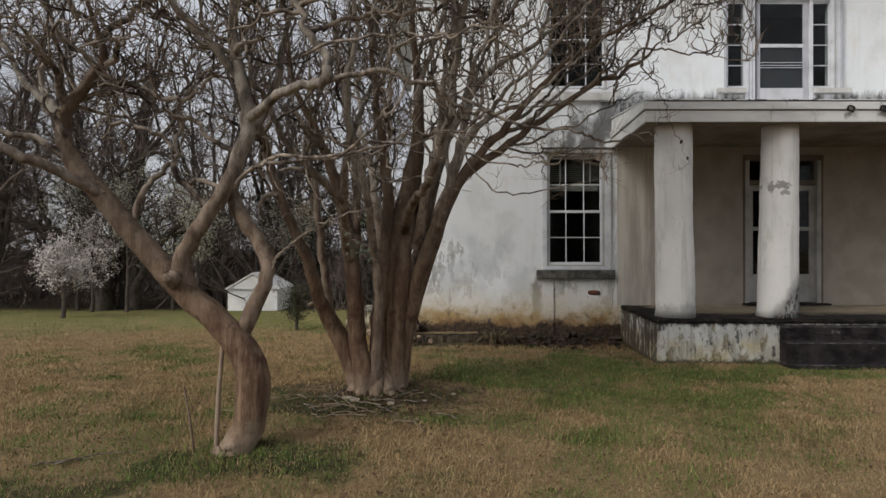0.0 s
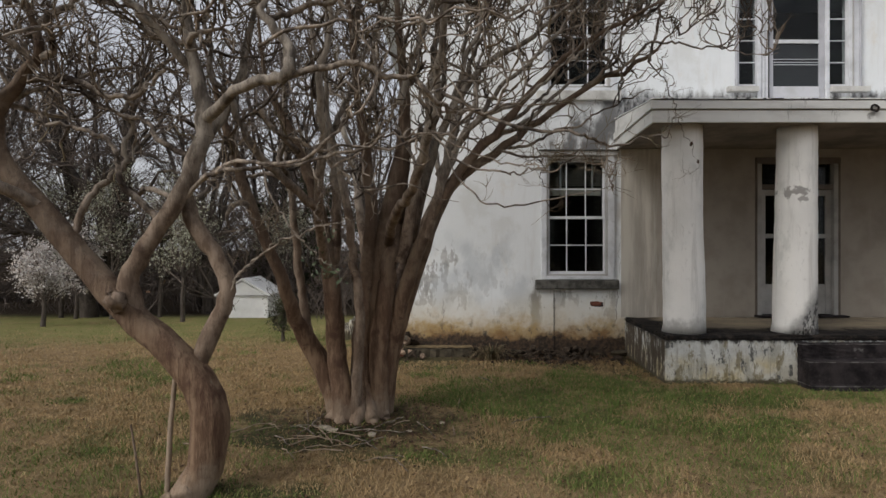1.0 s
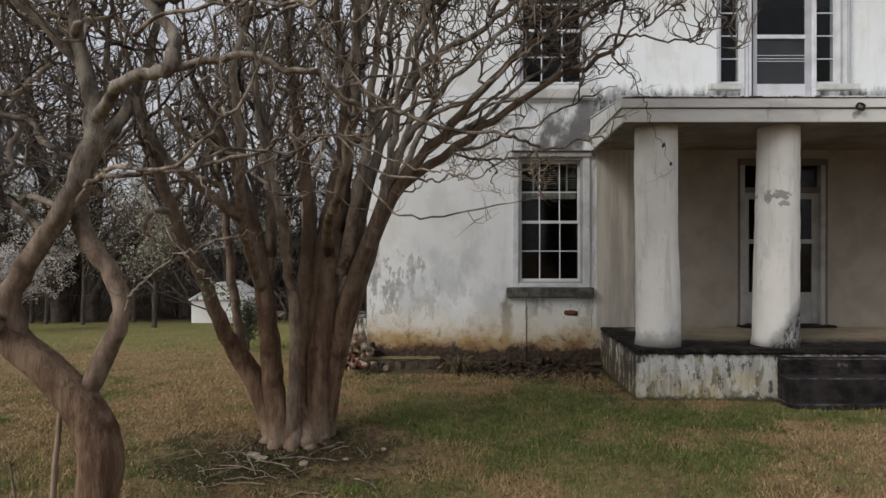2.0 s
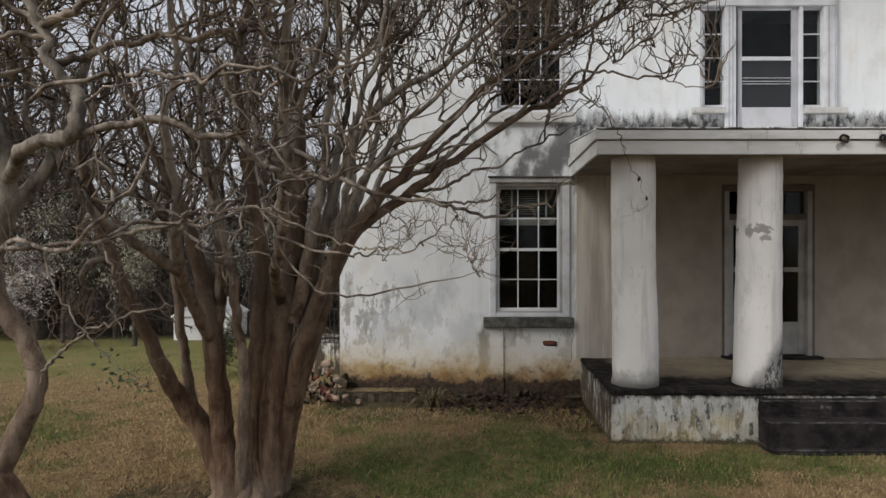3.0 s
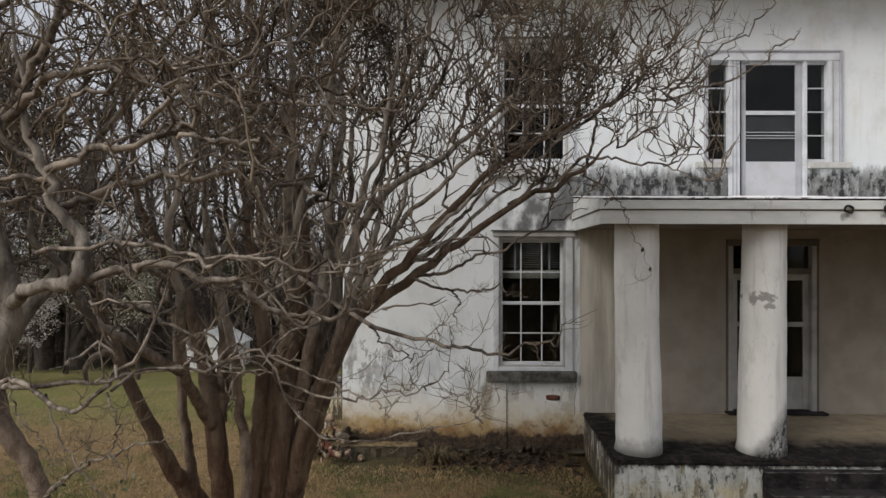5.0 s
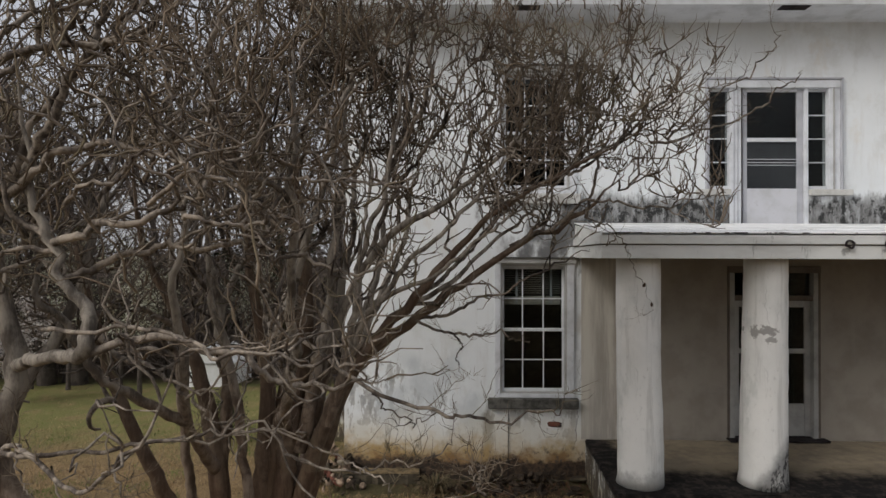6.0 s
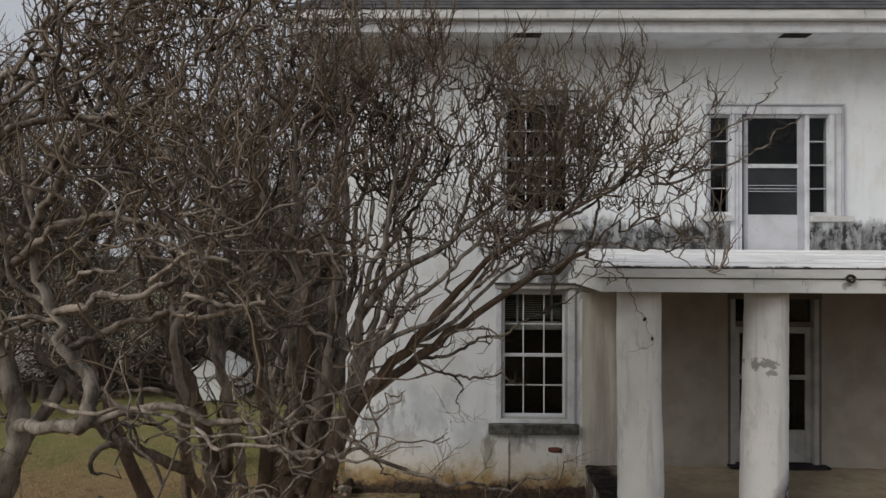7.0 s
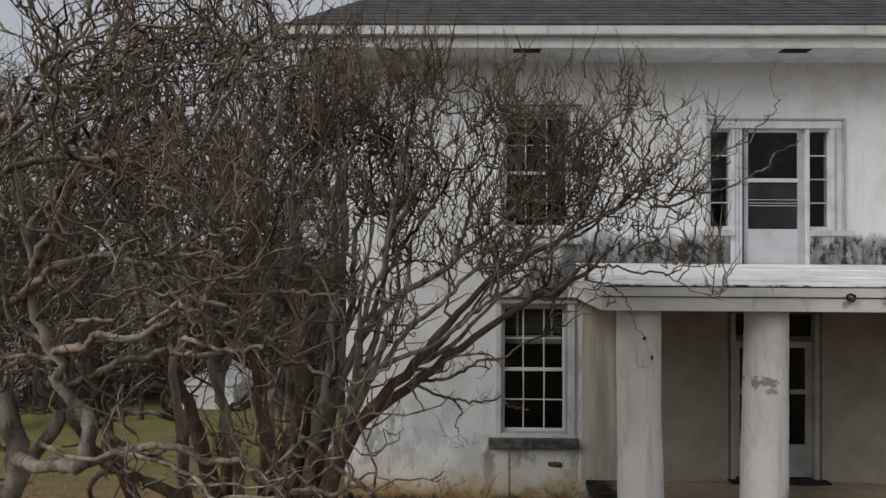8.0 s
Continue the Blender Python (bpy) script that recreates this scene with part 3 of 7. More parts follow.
def box(bm, x0, x1, y0, y1, z0, z1, bevel=0.0):
    r = bmesh.ops.create_cube(bm, size=1.0, matrix=Matrix.Translation(((x0 + x1) / 2, (y0 + y1) / 2, (z0 + z1) / 2)) @ Matrix.Diagonal((x1 - x0, y1 - y0, z1 - z0, 1)))
    if bevel:
        edges = list({e for v in r["verts"] for e in v.link_edges})
        bmesh.ops.bevel(bm, geom=edges, offset=bevel, segments=2, profile=0.6, affect="EDGES")
    return r


def boxed(name, dims, material, parent, label="", bevel=0.006):
    bm = bmesh.new()
    box(bm, *dims, bevel)
    return part(name, bm, material, parent, label)


def empty(name, at=(0, 0, 0)):
    ob = new(name)
    ob.location = at
    return ob


def pierced_wall(bm, x0, x1, z0, z1, y0, y1, holes):
    """An upright wall from y0 (outer face) to y1 with rectangular openings (hx0, hx1, hz0, hz1) through it."""
    xs = sorted({x0, x1, *[v for h in holes for v in h[:2]]})
    zs = sorted({z0, z1, *[v for h in holes for v in h[2:]]})

    def solid(i, j):
        if not (0 <= i < len(xs) - 1 and 0 <= j < len(zs) - 1):
            return False
        cx, cz = (xs[i] + xs[i + 1]) / 2, (zs[j] + zs[j + 1]) / 2
        return not any(a < cx < b and c < cz < d for a, b, c, d in holes)

    def face(*pts):
        bm.faces.new([bm.verts.new(p) for p in pts])

    for i in range(len(xs) - 1):
        for j in range(len(zs) - 1):
            if not solid(i, j):
                continue
            a, b, c, d = xs[i], xs[i + 1], zs[j], zs[j + 1]
            face((a, y0, c), (b, y0, c), (b, y0, d), (a, y0, d))
            face((b, y1, c), (a, y1, c), (a, y1, d), (b, y1, d))
            if not solid(i - 1, j):
                face((a, y1, c), (a, y0, c), (a, y0, d), (a, y1, d))
            if not solid(i + 1, j):
                face((b, y0, c), (b, y1, c), (b, y1, d), (b, y0, d))
            if not solid(i, j - 1):
                face((a, y1, c), (b, y1, c), (b, y0, c), (a, y0, c))
            if not solid(i, j + 1):
                face((a, y0, d), (b, y0, d), (b, y1, d), (a, y1, d))
    bmesh.ops.remove_doubles(bm, verts=bm.verts, dist=1e-5)


# ---- branching ----
def unit(v):
    return v / np.maximum(np.linalg.norm(v, axis=-1, keepdims=True), 1e-9)


def limb(rng, points, r0, r1, n=18, wobble=0.03):
    """One crooked limb through a few points, with its radii."""
    p = np.array(points, float)
    q = np.linspace(0, len(p) - 1, n)
    out = np.stack([np.interp(q, range(len(p)), p[:, k]) for k in range(3)], 1)
    for _ in range(2):
        out[1:-1] = 0.25 * out[:-2] + 0.5 * out[1:-1] + 0.25 * out[2:]
    out[1:] += rng.normal(0, wobble, (n - 1, 3)) * np.linspace(0.3, 1, n - 1)[:, None]
    s = np.linspace(0, 1, n)
    if isinstance(r0, tuple):
        rad = np.interp(s, np.linspace(0, 1, len(r0)), r0)
    else:
        rad = r0 + (r1 - r0) * s ** 0.8
    lumps = np.convolve(rng.normal(0, 0.09, n + 6), np.ones(7) / 7, mode="valid")
    return out, rad * (1 + lumps)


def sprout(rng, pts, rad, per, frac, length, angle, n, up, wig, ratio, rmin, lean=(0, 0, 0), top=None):
    """Side shoots on every branch of a batch (N, n, 3): returns a batch of the same kind."""
    count = len(pts) * per
    who = np.repeat(np.arange(len(pts)), per)
    u = rng.uniform(frac[0], frac[1], count) * (pts.shape[1] - 1)
    i = np.minimum(u.astype(int), pts.shape[1] - 2)
    f = (u - i)[:, None]
    start = pts[who, i] * (1 - f) + pts[who, i + 1] * f
    r_at = rad[who, i] * (1 - f[:, 0]) + rad[who, i + 1] * f[:, 0]
    tang = unit(pts[who, i + 1] - pts[who, i])
    side = unit(np.cross(tang, rng.normal(0, 1, (count, 3))))
    a = np.radians(rng.uniform(angle[0], angle[1], count))[:, None]
    d = unit(np.cos(a) * tang + np.sin(a) * side + np.array(lean))
    size = rng.uniform(length[0], length[1], count)
    if top is not None:
        room = np.clip((top(start) - start[:, 2]) / np.maximum(size, 1e-3), 0.4, 1.0)
        size = size * room
    step = (size / (n - 1))[:, None]
    out = [start]
    for _ in range(n - 1):
        d = unit(d + rng.normal(0, wig, (count, 3)) + np.array((0, 0, up)))
        out.append(out[-1] + d * step)
    r0 = np.maximum(r_at * rng.uniform(ratio[0], ratio[1], count), rmin)
    s = np.linspace(1, 0.28, n)
    return np.stack(out, 1), r0[:, None] * s[None, :]


def tubes(pts, rad, k, flute=0.0):
    """Round tubes along a batch of polylines: verts and quads."""
    N, n, _ = pts.shape
    t = np.empty_like(pts)
    t[:, 1:-1] = pts[:, 2:] - pts[:, :-2]
    t[:, 0], t[:, -1] = pts[:, 1] - pts[:, 0], pts[:, -1] - pts[:, -2]
    t = unit(t)
    mean = unit(pts[:, -1] - pts[:, 0])
    ref = np.where(np.abs(mean[:, 2:3]) > 0.7, np.array([[1.0, 0.2, 0.0]]), np.array([[0.0, 0.0, 1.0]]))[:, None, :]
    a = unit(np.cross(t, ref))
    b = np.cross(t, a)
    w = np.arange(k) * 2 * np.pi / k
    ring = a[:, :, None, :] * np.cos(w)[None, None, :, None] + b[:, :, None, :] * np.sin(w)[None, None, :, None]
    swell = rad[:, :, None] * np.ones(k)
    if flute:
        u = np.arange(n)[None, :, None] * 0.22
        swell = swell * (1 + flute * np.sin(5 * w + u) + 0.6 * flute * np.sin(3 * w - 1.4 * u + 1))
    v = pts[:, :, None, :] + ring * swell[..., None]
    base = (np.arange(N) * n * k)[:, None, None] + (np.arange(n - 1) * k)[None, :, None] + np.arange(k)[None, None, :]
    nxt = (np.arange(N) * n * k)[:, None, None] + (np.arange(n - 1) * k)[None, :, None] + ((np.arange(k) + 1) % k)[None, None, :]
    q = np.stack([base, nxt, nxt + k, base + k], -1).reshape(-1, 4)
    return v.reshape(-1, 3), q


def tube_part(name, batches, material, parent, label="", flute=0.0):
    """Several (pts, rad, sides) batches as one mesh."""
    vs, qs, off = [], [], 0
    for p, r, k in batches:
        v, q = tubes(p, r, k, flute)
        vs.append(v)
        qs.append(q + off)
        off += len(v)
    return arrays(name, np.concatenate(vs), np.concatenate(qs), material, parent, label, smooth=True)


def leaves(rng, centres, size, spread, per):
    """Small tilted leaf quads scattered round centres."""
    c = np.repeat(centres, per, 0) + rng.normal(0, spread, (len(centres) * per, 3))
    a = unit(rng.normal(0, 1, c.shape))
    b = unit(np.cross(a, rng.normal(0, 1, c.shape)))
    s = rng.uniform(0.6, 1.3, (len(c), 1)) * size
    v = np.stack([c - a * s, c + b * s * 0.5, c + a * s, c - b * s * 0.5], 1).reshape(-1, 3)
    return v, np.arange(len(v)).reshape(-1, 4)


# ---- ground ----
def ground_z(x, y):
    """Height of the lawn: a slight fall towards the road side and behind the shed."""
    x, y = np.asarray(x, float), np.asarray(y, float)
    near = -0.11 * np.clip((6.6 - y) / 2.2, 0, 1) - 0.03 * np.clip(4.4 - y, 0, 8)
    far = -0.03 * np.clip(y - 10.5, 0, 12)
    roll = 0.025 * np.sin(x * 0.9 + 0.4) * np.cos(y * 0.7) + 0.012 * np.sin(x * 2.7 + y * 1.9)
    return near + far + roll * np.clip((9.5 - y) / 3 + 0.3, 0.0, 1)


def ground_axis():
    inner = np.arange(-14, 20.01, 0.25)
    return np.concatenate([[-900, -400, -180, -90, -50, -32, -22, -17], inner, [24, 30, 42, 60, 110, 240, 500, 900]])


gx, gy = np.meshgrid(ground_axis(), ground_axis(), indexing="ij")
gv = np.stack([gx, gy, ground_z(gx, gy)], -1).reshape(-1, 3)
gn = len(ground_axis())
gi = (np.arange(gn - 1)[:, None] * gn + np.arange(gn - 1)[None, :]).reshape(-1)
ground = arrays("ground", gv, np.stack([gi, gi + gn, gi + gn + 1, gi + 1], -1), M_LAWN, smooth=True)
tagged(ground, "dormant tan lawn with patches of green turf", "lawn", kind="structure")


def patchy(x, y):
    """Where the turf is green: 0 to 1, in loose islands, most of them between the trees and the house."""
    v = (np.sin(x * 1.3 + 1.3 * np.sin(y * 0.9)) + np.sin(y * 1.7 + 1.7 * np.sin(x * 0.8 + 2)) + 0.9 * np.sin(x * 3.1 + y * 2.3)
         + 0.8 * np.sin(x * 6.3 - y * 4.1 + 1) + 0.7 * np.sin(y * 8.9 + x * 3.2))
    lush = 1.2 * np.clip((y - 11) / 3, 0, 1) + sum(2.6 * np.exp(-((x - a) / c) ** 2 - ((y - b) / d) ** 2) for a, b, c, d in LUSH)
    return 1 / (1 + np.exp(-(1.15 * v + 1.35 * lush - 1.6) * 2.0))


HOUSE_X = -0.55


def grass(name, count, green, height, label):
    rng = np.random.default_rng(11 + int(green))
    # thickest round the trees and the porch, thinning out softly over the rest of the lawn
    y = 6.3 + rng.normal(0, 3.3, count * 3)
    x = 0.2 + rng.normal(0, 5.0, count * 3)
    inside = (y > -8) & (y < 16.5)
    x, y = x[inside], y[inside]
    g = patchy(x, y)
    keep = rng.random(len(x)) < (g if green else 1 - 0.85 * g)
    keep &= ~((x > HOUSE_X - 0.1) & (y > 9.75)) & ~((x > 2.96) & (y > 8.29)) & ~((x > 4.64) & (y > 7.93))
    keep &= rng.random(len(x)) < np.where(((x + 0.75) / 1.25) ** 2 + ((y - 6.5) / 0.8) ** 2 < 1.0, 0.30 if green else 0.10, 1.0)
    x, y = x[keep][:count], y[keep][:count]
    n = len(x)
    z = ground_z(x, y) - 0.004
    h = height * rng.uniform(0.5, 1.4, n) * (0.8 + 0.5 * np.sin(x * 1.7 + y) ** 2)
    ang = rng.uniform(0, 2 * np.pi, n)
    w = rng.uniform(0.0012, 0.0024, n) * (1 + np.clip(y, 1, 20) / 8)
    tilt = rng.normal(0, 0.75, (n, 2)) * h[:, None]
    b = np.stack([x, y, z], -1)
    s = np.stack([np.cos(ang) * w, np.sin(ang) * w, np.zeros(n)], -1)
    mid = b + np.stack([tilt[:, 0] * 0.35, tilt[:, 1] * 0.35, h * 0.6], -1)
    tip = b + np.stack([tilt[:, 0], tilt[:, 1], h * 0.95], -1)
    v = np.stack([b - s, b + s, mid + s * 0.7, tip, mid - s * 0.7], 1).reshape(-1, 3)
    k = np.arange(n)[:, None] * 5
    f = np.concatenate([k + np.array([[0, 1, 2]]), k + np.array([[0, 2, 4]]), k + np.array([[4, 2, 3]])])
    ob = arrays(name, v, f, M_GREEN if green else M_TAN)
    return tagged(ob, label, "grass", kind="stuff")


grass("dry_grass", 210000, False, 0.034, "short dry tan grass blades of the lawn")
grass("green_grass", 80000, True, 0.046, "patches of short green winter grass")


# ---- house ----
WALL_Y, WALL_IN = 10.38, 10.68
HX0, HX1, HY1 = -0.55, 12.4, 19.5
EAVE_Z, CEIL_Z, DOOR_X = 6.92, 3.38, 5.93
house = tagged(empty("house", (HX0, WALL_Y, 0)), "two-storey white stucco house, stained and abandoned", "house")
house.location = (0, 0, 0)
LOW_WIN, UP_WIN = (1.77, 2.87, 1.24, 3.30), (1.79, 2.905, 4.33, 6.22)
UP_DOOR, LOW_DOOR = (4.93, 6.93, 3.86, 6.04), (5.27, 6.59, 0.63, 3.20)
mirror = lambda o: (2 * DOOR_X - o[1], 2 * DOOR_X - o[0], o[2], o[3])
openings = [LOW_WIN, UP_WIN, UP_DOOR, LOW_DOOR, mirror(LOW_WIN), mirror(UP_WIN)]

bm = bmesh.new()
pierced_wall(bm, HX0, HX1, -0.3, EAVE_Z + 0.02, WALL_Y, WALL_IN, openings)
part("wall_front", bm, M_WALL, house, "white stucco front wall with mould and rust stains")
for nm, d in (("wall_left", (HX0, HX0 + 0.3, WALL_IN, HY1, -0.3, EAVE_Z + 0.02)), ("wall_right", (HX1 - 0.3, HX1, WALL_IN, HY1, -0.3, EAVE_Z + 0.02)),
              ("wall_back", (HX0 + 0.3, HX1 - 0.3, HY1 - 0.3, HY1, -0.3, EAVE_Z + 0.02))):
    boxed(nm, d, M_WALL, house, bevel=0)
# added floors and partitions, coloured dark so the rooms look unlit
boxed("inner_floor", (HX0 + 0.3, HX1 - 0.3, WALL_IN, HY1 - 0.3, 0.40, 0.58), M_INSIDE, house, "interior floor coloured dark for an unlit room", 0)
boxed("upper_floor", (HX0 + 0.3, HX1 - 0.3, WALL_IN, HY1 - 0.3, 3.55, 3.80), M_INSIDE, house, "interior floor coloured dark for an unlit room", 0)
boxed("inner_wall", (HX0 + 0.3, HX1 - 0.3, 13.6, 13.75, 0.6, 3.53), M_INSIDE, house, "added interior partition coloured dark for an unlit room", 0)
boxed("inner_wall", (HX0 + 0.3, HX1 - 0.3, 13.6, 13.75, 3.82, 6.9), M_INSIDE, house, "added interior partition coloured dark for an unlit room", 0)
# plaster behind the porch, shade in its colour, a thin coat on the wall
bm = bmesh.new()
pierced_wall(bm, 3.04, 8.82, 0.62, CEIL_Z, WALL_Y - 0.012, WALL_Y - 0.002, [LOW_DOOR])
part("porch_wall_coat", bm, M_PORCH, house, "greyish plaster behind the porch, shade and a lit end in its colour")


def sash_window(o, parent, blind, sill_material, sill_label):
    """A six-over-six sash window set in the opening o."""
    x0, x1, z0, z1 = o
    y = WALL_Y
    w = empty("window")
    w.parent = parent
    tagged(w, "six-over-six sash window with grey peeling frame")
    f = 0.075
    for nm, d in (("casing", (x0 - 0.04, x0 + 0.045, y - 0.03, y + 0.14, z0, z1)), ("casing", (x1 - 0.045, x1 + 0.06, y - 0.03, y + 0.14, z0, z1)),
                  ("casing", (x0 + 0.045, x1 - 0.045, y - 0.025, y + 0.14, z0, z0 + 0.06))):
        boxed(nm, d, M_PAINT, w, "dirty white casing")
    boxed("head", (x0 - 0.05, x1 + 0.09, y - 0.05, y + 0.14, z1 - 0.03, z1 + 0.045), M_GREYFRAME, w)
    boxed("drip_cap", (x0 - 0.075, x1 + 0.115, y - 0.075, y - 0.002, z1 + 0.046, z1 + 0.066), M_SILL, w, "dark weathered drip cap", 0.006)
    for d in ((x0 + 0.046, x0 + f, y - 0.012, y + 0.14, z0 + 0.061, z1 - 0.031), (x1 - f, x1 - 0.046, y - 0.012, y + 0.14, z0 + 0.061, z1 - 0.031),
              (x0 + f, x1 - f, y - 0.01, y + 0.14, z0 + 0.061, z0 + 0.085), (x0 + f, x1 - f, y - 0.01, y + 0.14, z1 - f, z1 - 0.031)):
        boxed("storm_frame", d, M_GREYFRAME, w, "grey metal storm frame", 0.004)
    boxed("sill", (x0 - 0.14, x1 + 0.12, y - 0.09, y + 0.1, z0 - 0.16, z0 - 0.004), sill_material, w, sill_label, 0.02)
    zm = (z0 + z1) / 2 - 0.02
    gx0, gx1 = x0 + f, x1 - f
    for k, (a, b, yy) in enumerate(((z0 + 0.085, zm + 0.03, y + 0.05), (zm - 0.015, z1 - f, y + 0.085))):
        for nm, d in (("stile", (gx0, gx0 + 0.035, yy, yy + 0.035, a, b)), ("stile", (gx1 - 0.035, gx1, yy, yy + 0.035, a, b)),
                      ("rail", (gx0 + 0.035, gx1 - 0.035, yy, yy + 0.035, a, a + 0.045)), ("rail", (gx0 + 0.035, gx1 - 0.035, yy, yy + 0.035, b - 0.045, b))):
            boxed(nm, d, M_PAINT, w, bevel=0.004)
        zc = (a + b) / 2
        for m in (1, 2):
            mx = gx0 + (gx1 - gx0) * m / 3
            boxed("muntin", (mx - 0.009, mx + 0.009, yy + 0.004, yy + 0.03, a + 0.045, b - 0.045), M_PAINT, w, bevel=0.003)
        boxed("muntin", (gx0 + 0.035, gx1 - 0.035, yy + 0.006, yy + 0.028, zc - 0.009, zc + 0.009), M_PAINT, w, bevel=0.003)
        for m in range(3):
            for za, zb in ((a + 0.045, zc - 0.009), (zc + 0.009, b - 0.045)):
                pa = gx0 + (gx1 - gx0) * m / 3
                pane = boxed("pane", (pa + 0.005, pa + (gx1 - gx0) / 3 - 0.005, yy + 0.015, yy + 0.019, za - 0.004, zb + 0.004), M_GLASS, w, bevel=0)
                pane.visible_shadow = False
    if blind:
        b = empty("window_blind")
        tagged(b, "half-raised yellowed slatted blind inside the window", "blind")
        zb, k = z1 - 0.12, 0
        while zb > z1 - 0.52:
            boxed("slat", (gx0 + 0.05, gx1 - 0.04, y + 0.19, y + 0.215, zb, zb + 0.006), M_BLIND, b, bevel=0)
            zb -= 0.034
        boxed("bottom_bar", (gx0 + 0.05, gx1 - 0.04, y + 0.18, y + 0.21, z1 - 0.67, z1 - 0.54), M_BLIND, b, "bunched slats at the foot of the blind")
        boxed("tape", (gx0 + 0.22, gx0 + 0.25, y + 0.175, y + 0.18, z1 - 0.66, z1 - 0.1), M_PAINT, b, bevel=0)
        boxed("tape", (gx1 - 0.20, gx1 - 0.17, y + 0.175, y + 0.18, z1 - 0.66, z1 - 0.1), M_PAINT, b, bevel=0)
    return w


for low, up, blind in ((LOW_WIN, UP_WIN, True), (mirror(LOW_WIN), mirror(UP_WIN), False)):
    sash_window(low, house, blind, M_SILL, "black mossy stone sill")
    sash_window(up, house, False, M_SILLPAINT, "flaking dirty white sill")


def glazed(parent, x0, x1, z0, z1, y, rows, bar=0.012):
    """Panes stacked in a light, with the bars between them."""
    for r in range(rows):
        a, b = z0 + (z1 - z0) * r / rows, z0 + (z1 - z0) * (r + 1) / rows
        p = boxed("pane", (x0 - 0.004, x1 + 0.004, y + 0.012, y + 0.016, a, b - 0.001), M_GLASS, parent, bevel=0)
        p.visible_shadow = False
        if r:
            boxed("muntin", (x0, x1, y, y + 0.03, a - bar, a + bar), M_PAINT, parent, bevel=0.003)


def upper_door():
    """Balcony door with sidelights, set in white framing."""
    x0, x1, z0, z1 = UP_DOOR
    y = WALL_Y
    d = empty("balcony_door")
    d.parent = house
    tagged(d, "white balcony door with four-pane sidelights")
    # bands and inner bead coloured grey to draw the casing's shadow edges
    for q in ((x1 - 0.004, x1 + 0.022, y - 0.065, y + 0.02, 4.40, z1 + 0.02), (x0 - 0.022, x0 + 0.004, y - 0.065, y + 0.02, 4.40, z1 + 0.02),
              (x0 - 0.03, x1 + 0.03, y - 0.07, y + 0.02, z1 + 0.022, z1 + 0.048)):
        boxed("back_band", q, M_DOORGREY, d, "moulding coloured grey for the casing's shadow edge", 0.006)
    boxed("inner_bead", (x1 - 0.115, x1 - 0.095, y - 0.05, y - 0.032, 4.40, z1 - 0.1), M_GREYFRAME, d, bevel=0.004)
    # solid black strip that draws the shade of the door gap
    boxed("door_slit", (5.447, 5.462, y - 0.022, y + 0.018, z0 + 0.02, z1 - 0.11), M_DARK, d, "dark strip in place of the shaded gap beside the door", 0)
    boxed("threshold", (5.22, 6.58, y - 0.30, y - 0.035, z0 - 0.02, z0 + 0.012), M_METALROOF, d, "pale metal threshold plate", 0.006)
    for nm, q in (("jamb", (x0 + 0.005, x0 + 0.035, y - 0.03, y + 0.14, 4.40, z1)), ("jamb", (x1 - 0.17, x1 - 0.005, y - 0.03, y + 0.14, 4.40, z1)),
                  ("head", (x0 + 0.005, x1 - 0.005, y - 0.045, y + 0.14, z1 - 0.1, z1 + 0.02)),
                  ("post", (5.272, 5.445, y - 0.02, y + 0.14, z0, z1 - 0.1)), ("post", (6.40, 6.455, y - 0.02, y + 0.14, z0, z1 - 0.1)),
                  ("apron", (x0 + 0.0, 5.272, y - 0.012, y + 0.14, z0, 4.305)), ("apron", (6.455, x1, y - 0.012, y + 0.14, z0, 4.305))):
        boxed(nm, q, M_WALL if nm == "apron" else M_PAINT, d)
    boxed("sill", (x0 - 0.16, 5.272, y - 0.085, y + 0.1, 4.31, 4.40), M_SILLPAINT, d, "flaking dirty white sill", 0.015)
    boxed("sill", (6.457, x1 + 0.16, y - 0.085, y + 0.1, 4.31, 4.40), M_SILLPAINT, d, "flaking dirty white sill", 0.015)
    for a, b in ((4.955, 5.272), (6.455, 6.762)):
        for nm, q in (("rail", (a, b, y + 0.04, y + 0.08, 4.402, 4.46)), ("rail", (a, b, y + 0.04, y + 0.08, 5.90, 5.94))):
            boxed(nm, q, M_PAINT, d, bevel=0.004)
        glazed(d, a + 0.01, b - 0.01, 4.46, 5.90, y + 0.05, 4, 0.009)
    leaf = empty("door_leaf")
    leaf.parent = d
    for nm, q in (("stile", (5.464, 5.551, y + 0.02, y + 0.06, 3.88, 5.935)), ("stile", (6.305, 6.395, y + 0.02, y + 0.06, 3.88, 5.935)),
                  ("rail", (5.551, 6.305, y + 0.02, y + 0.06, 5.89, 5.935)), ("rail", (5.551, 6.305, y + 0.02, y + 0.06, 5.13, 5.19)),
                  ("bottom_panel", (5.551, 6.305, y + 0.025, y + 0.055, 3.88, 4.42))):
        boxed(nm, q, M_DOORGREY if nm == "stile" else M_PANEL if nm == "bottom_panel" else M_PAINT, leaf, bevel=0.005)
    glazed(leaf, 5.555, 6.305, 5.19, 5.89, y + 0.03, 1)
    glazed(leaf, 5.555, 6.305, 4.42, 5.13, y + 0.03, 1)
    boxed("insect_screen", (5.556, 6.304, y + 0.052, y + 0.056, 4.421, 5.129), M_BACKING, leaf, "plain grey sheet behind the lower glass", 0)
    for px in (5.335, 5.39):
        boxed("bead", (px - 0.006, px + 0.006, y - 0.032, y - 0.02, z0, z1 - 0.1), M_DOORGREY, d, bevel=0)
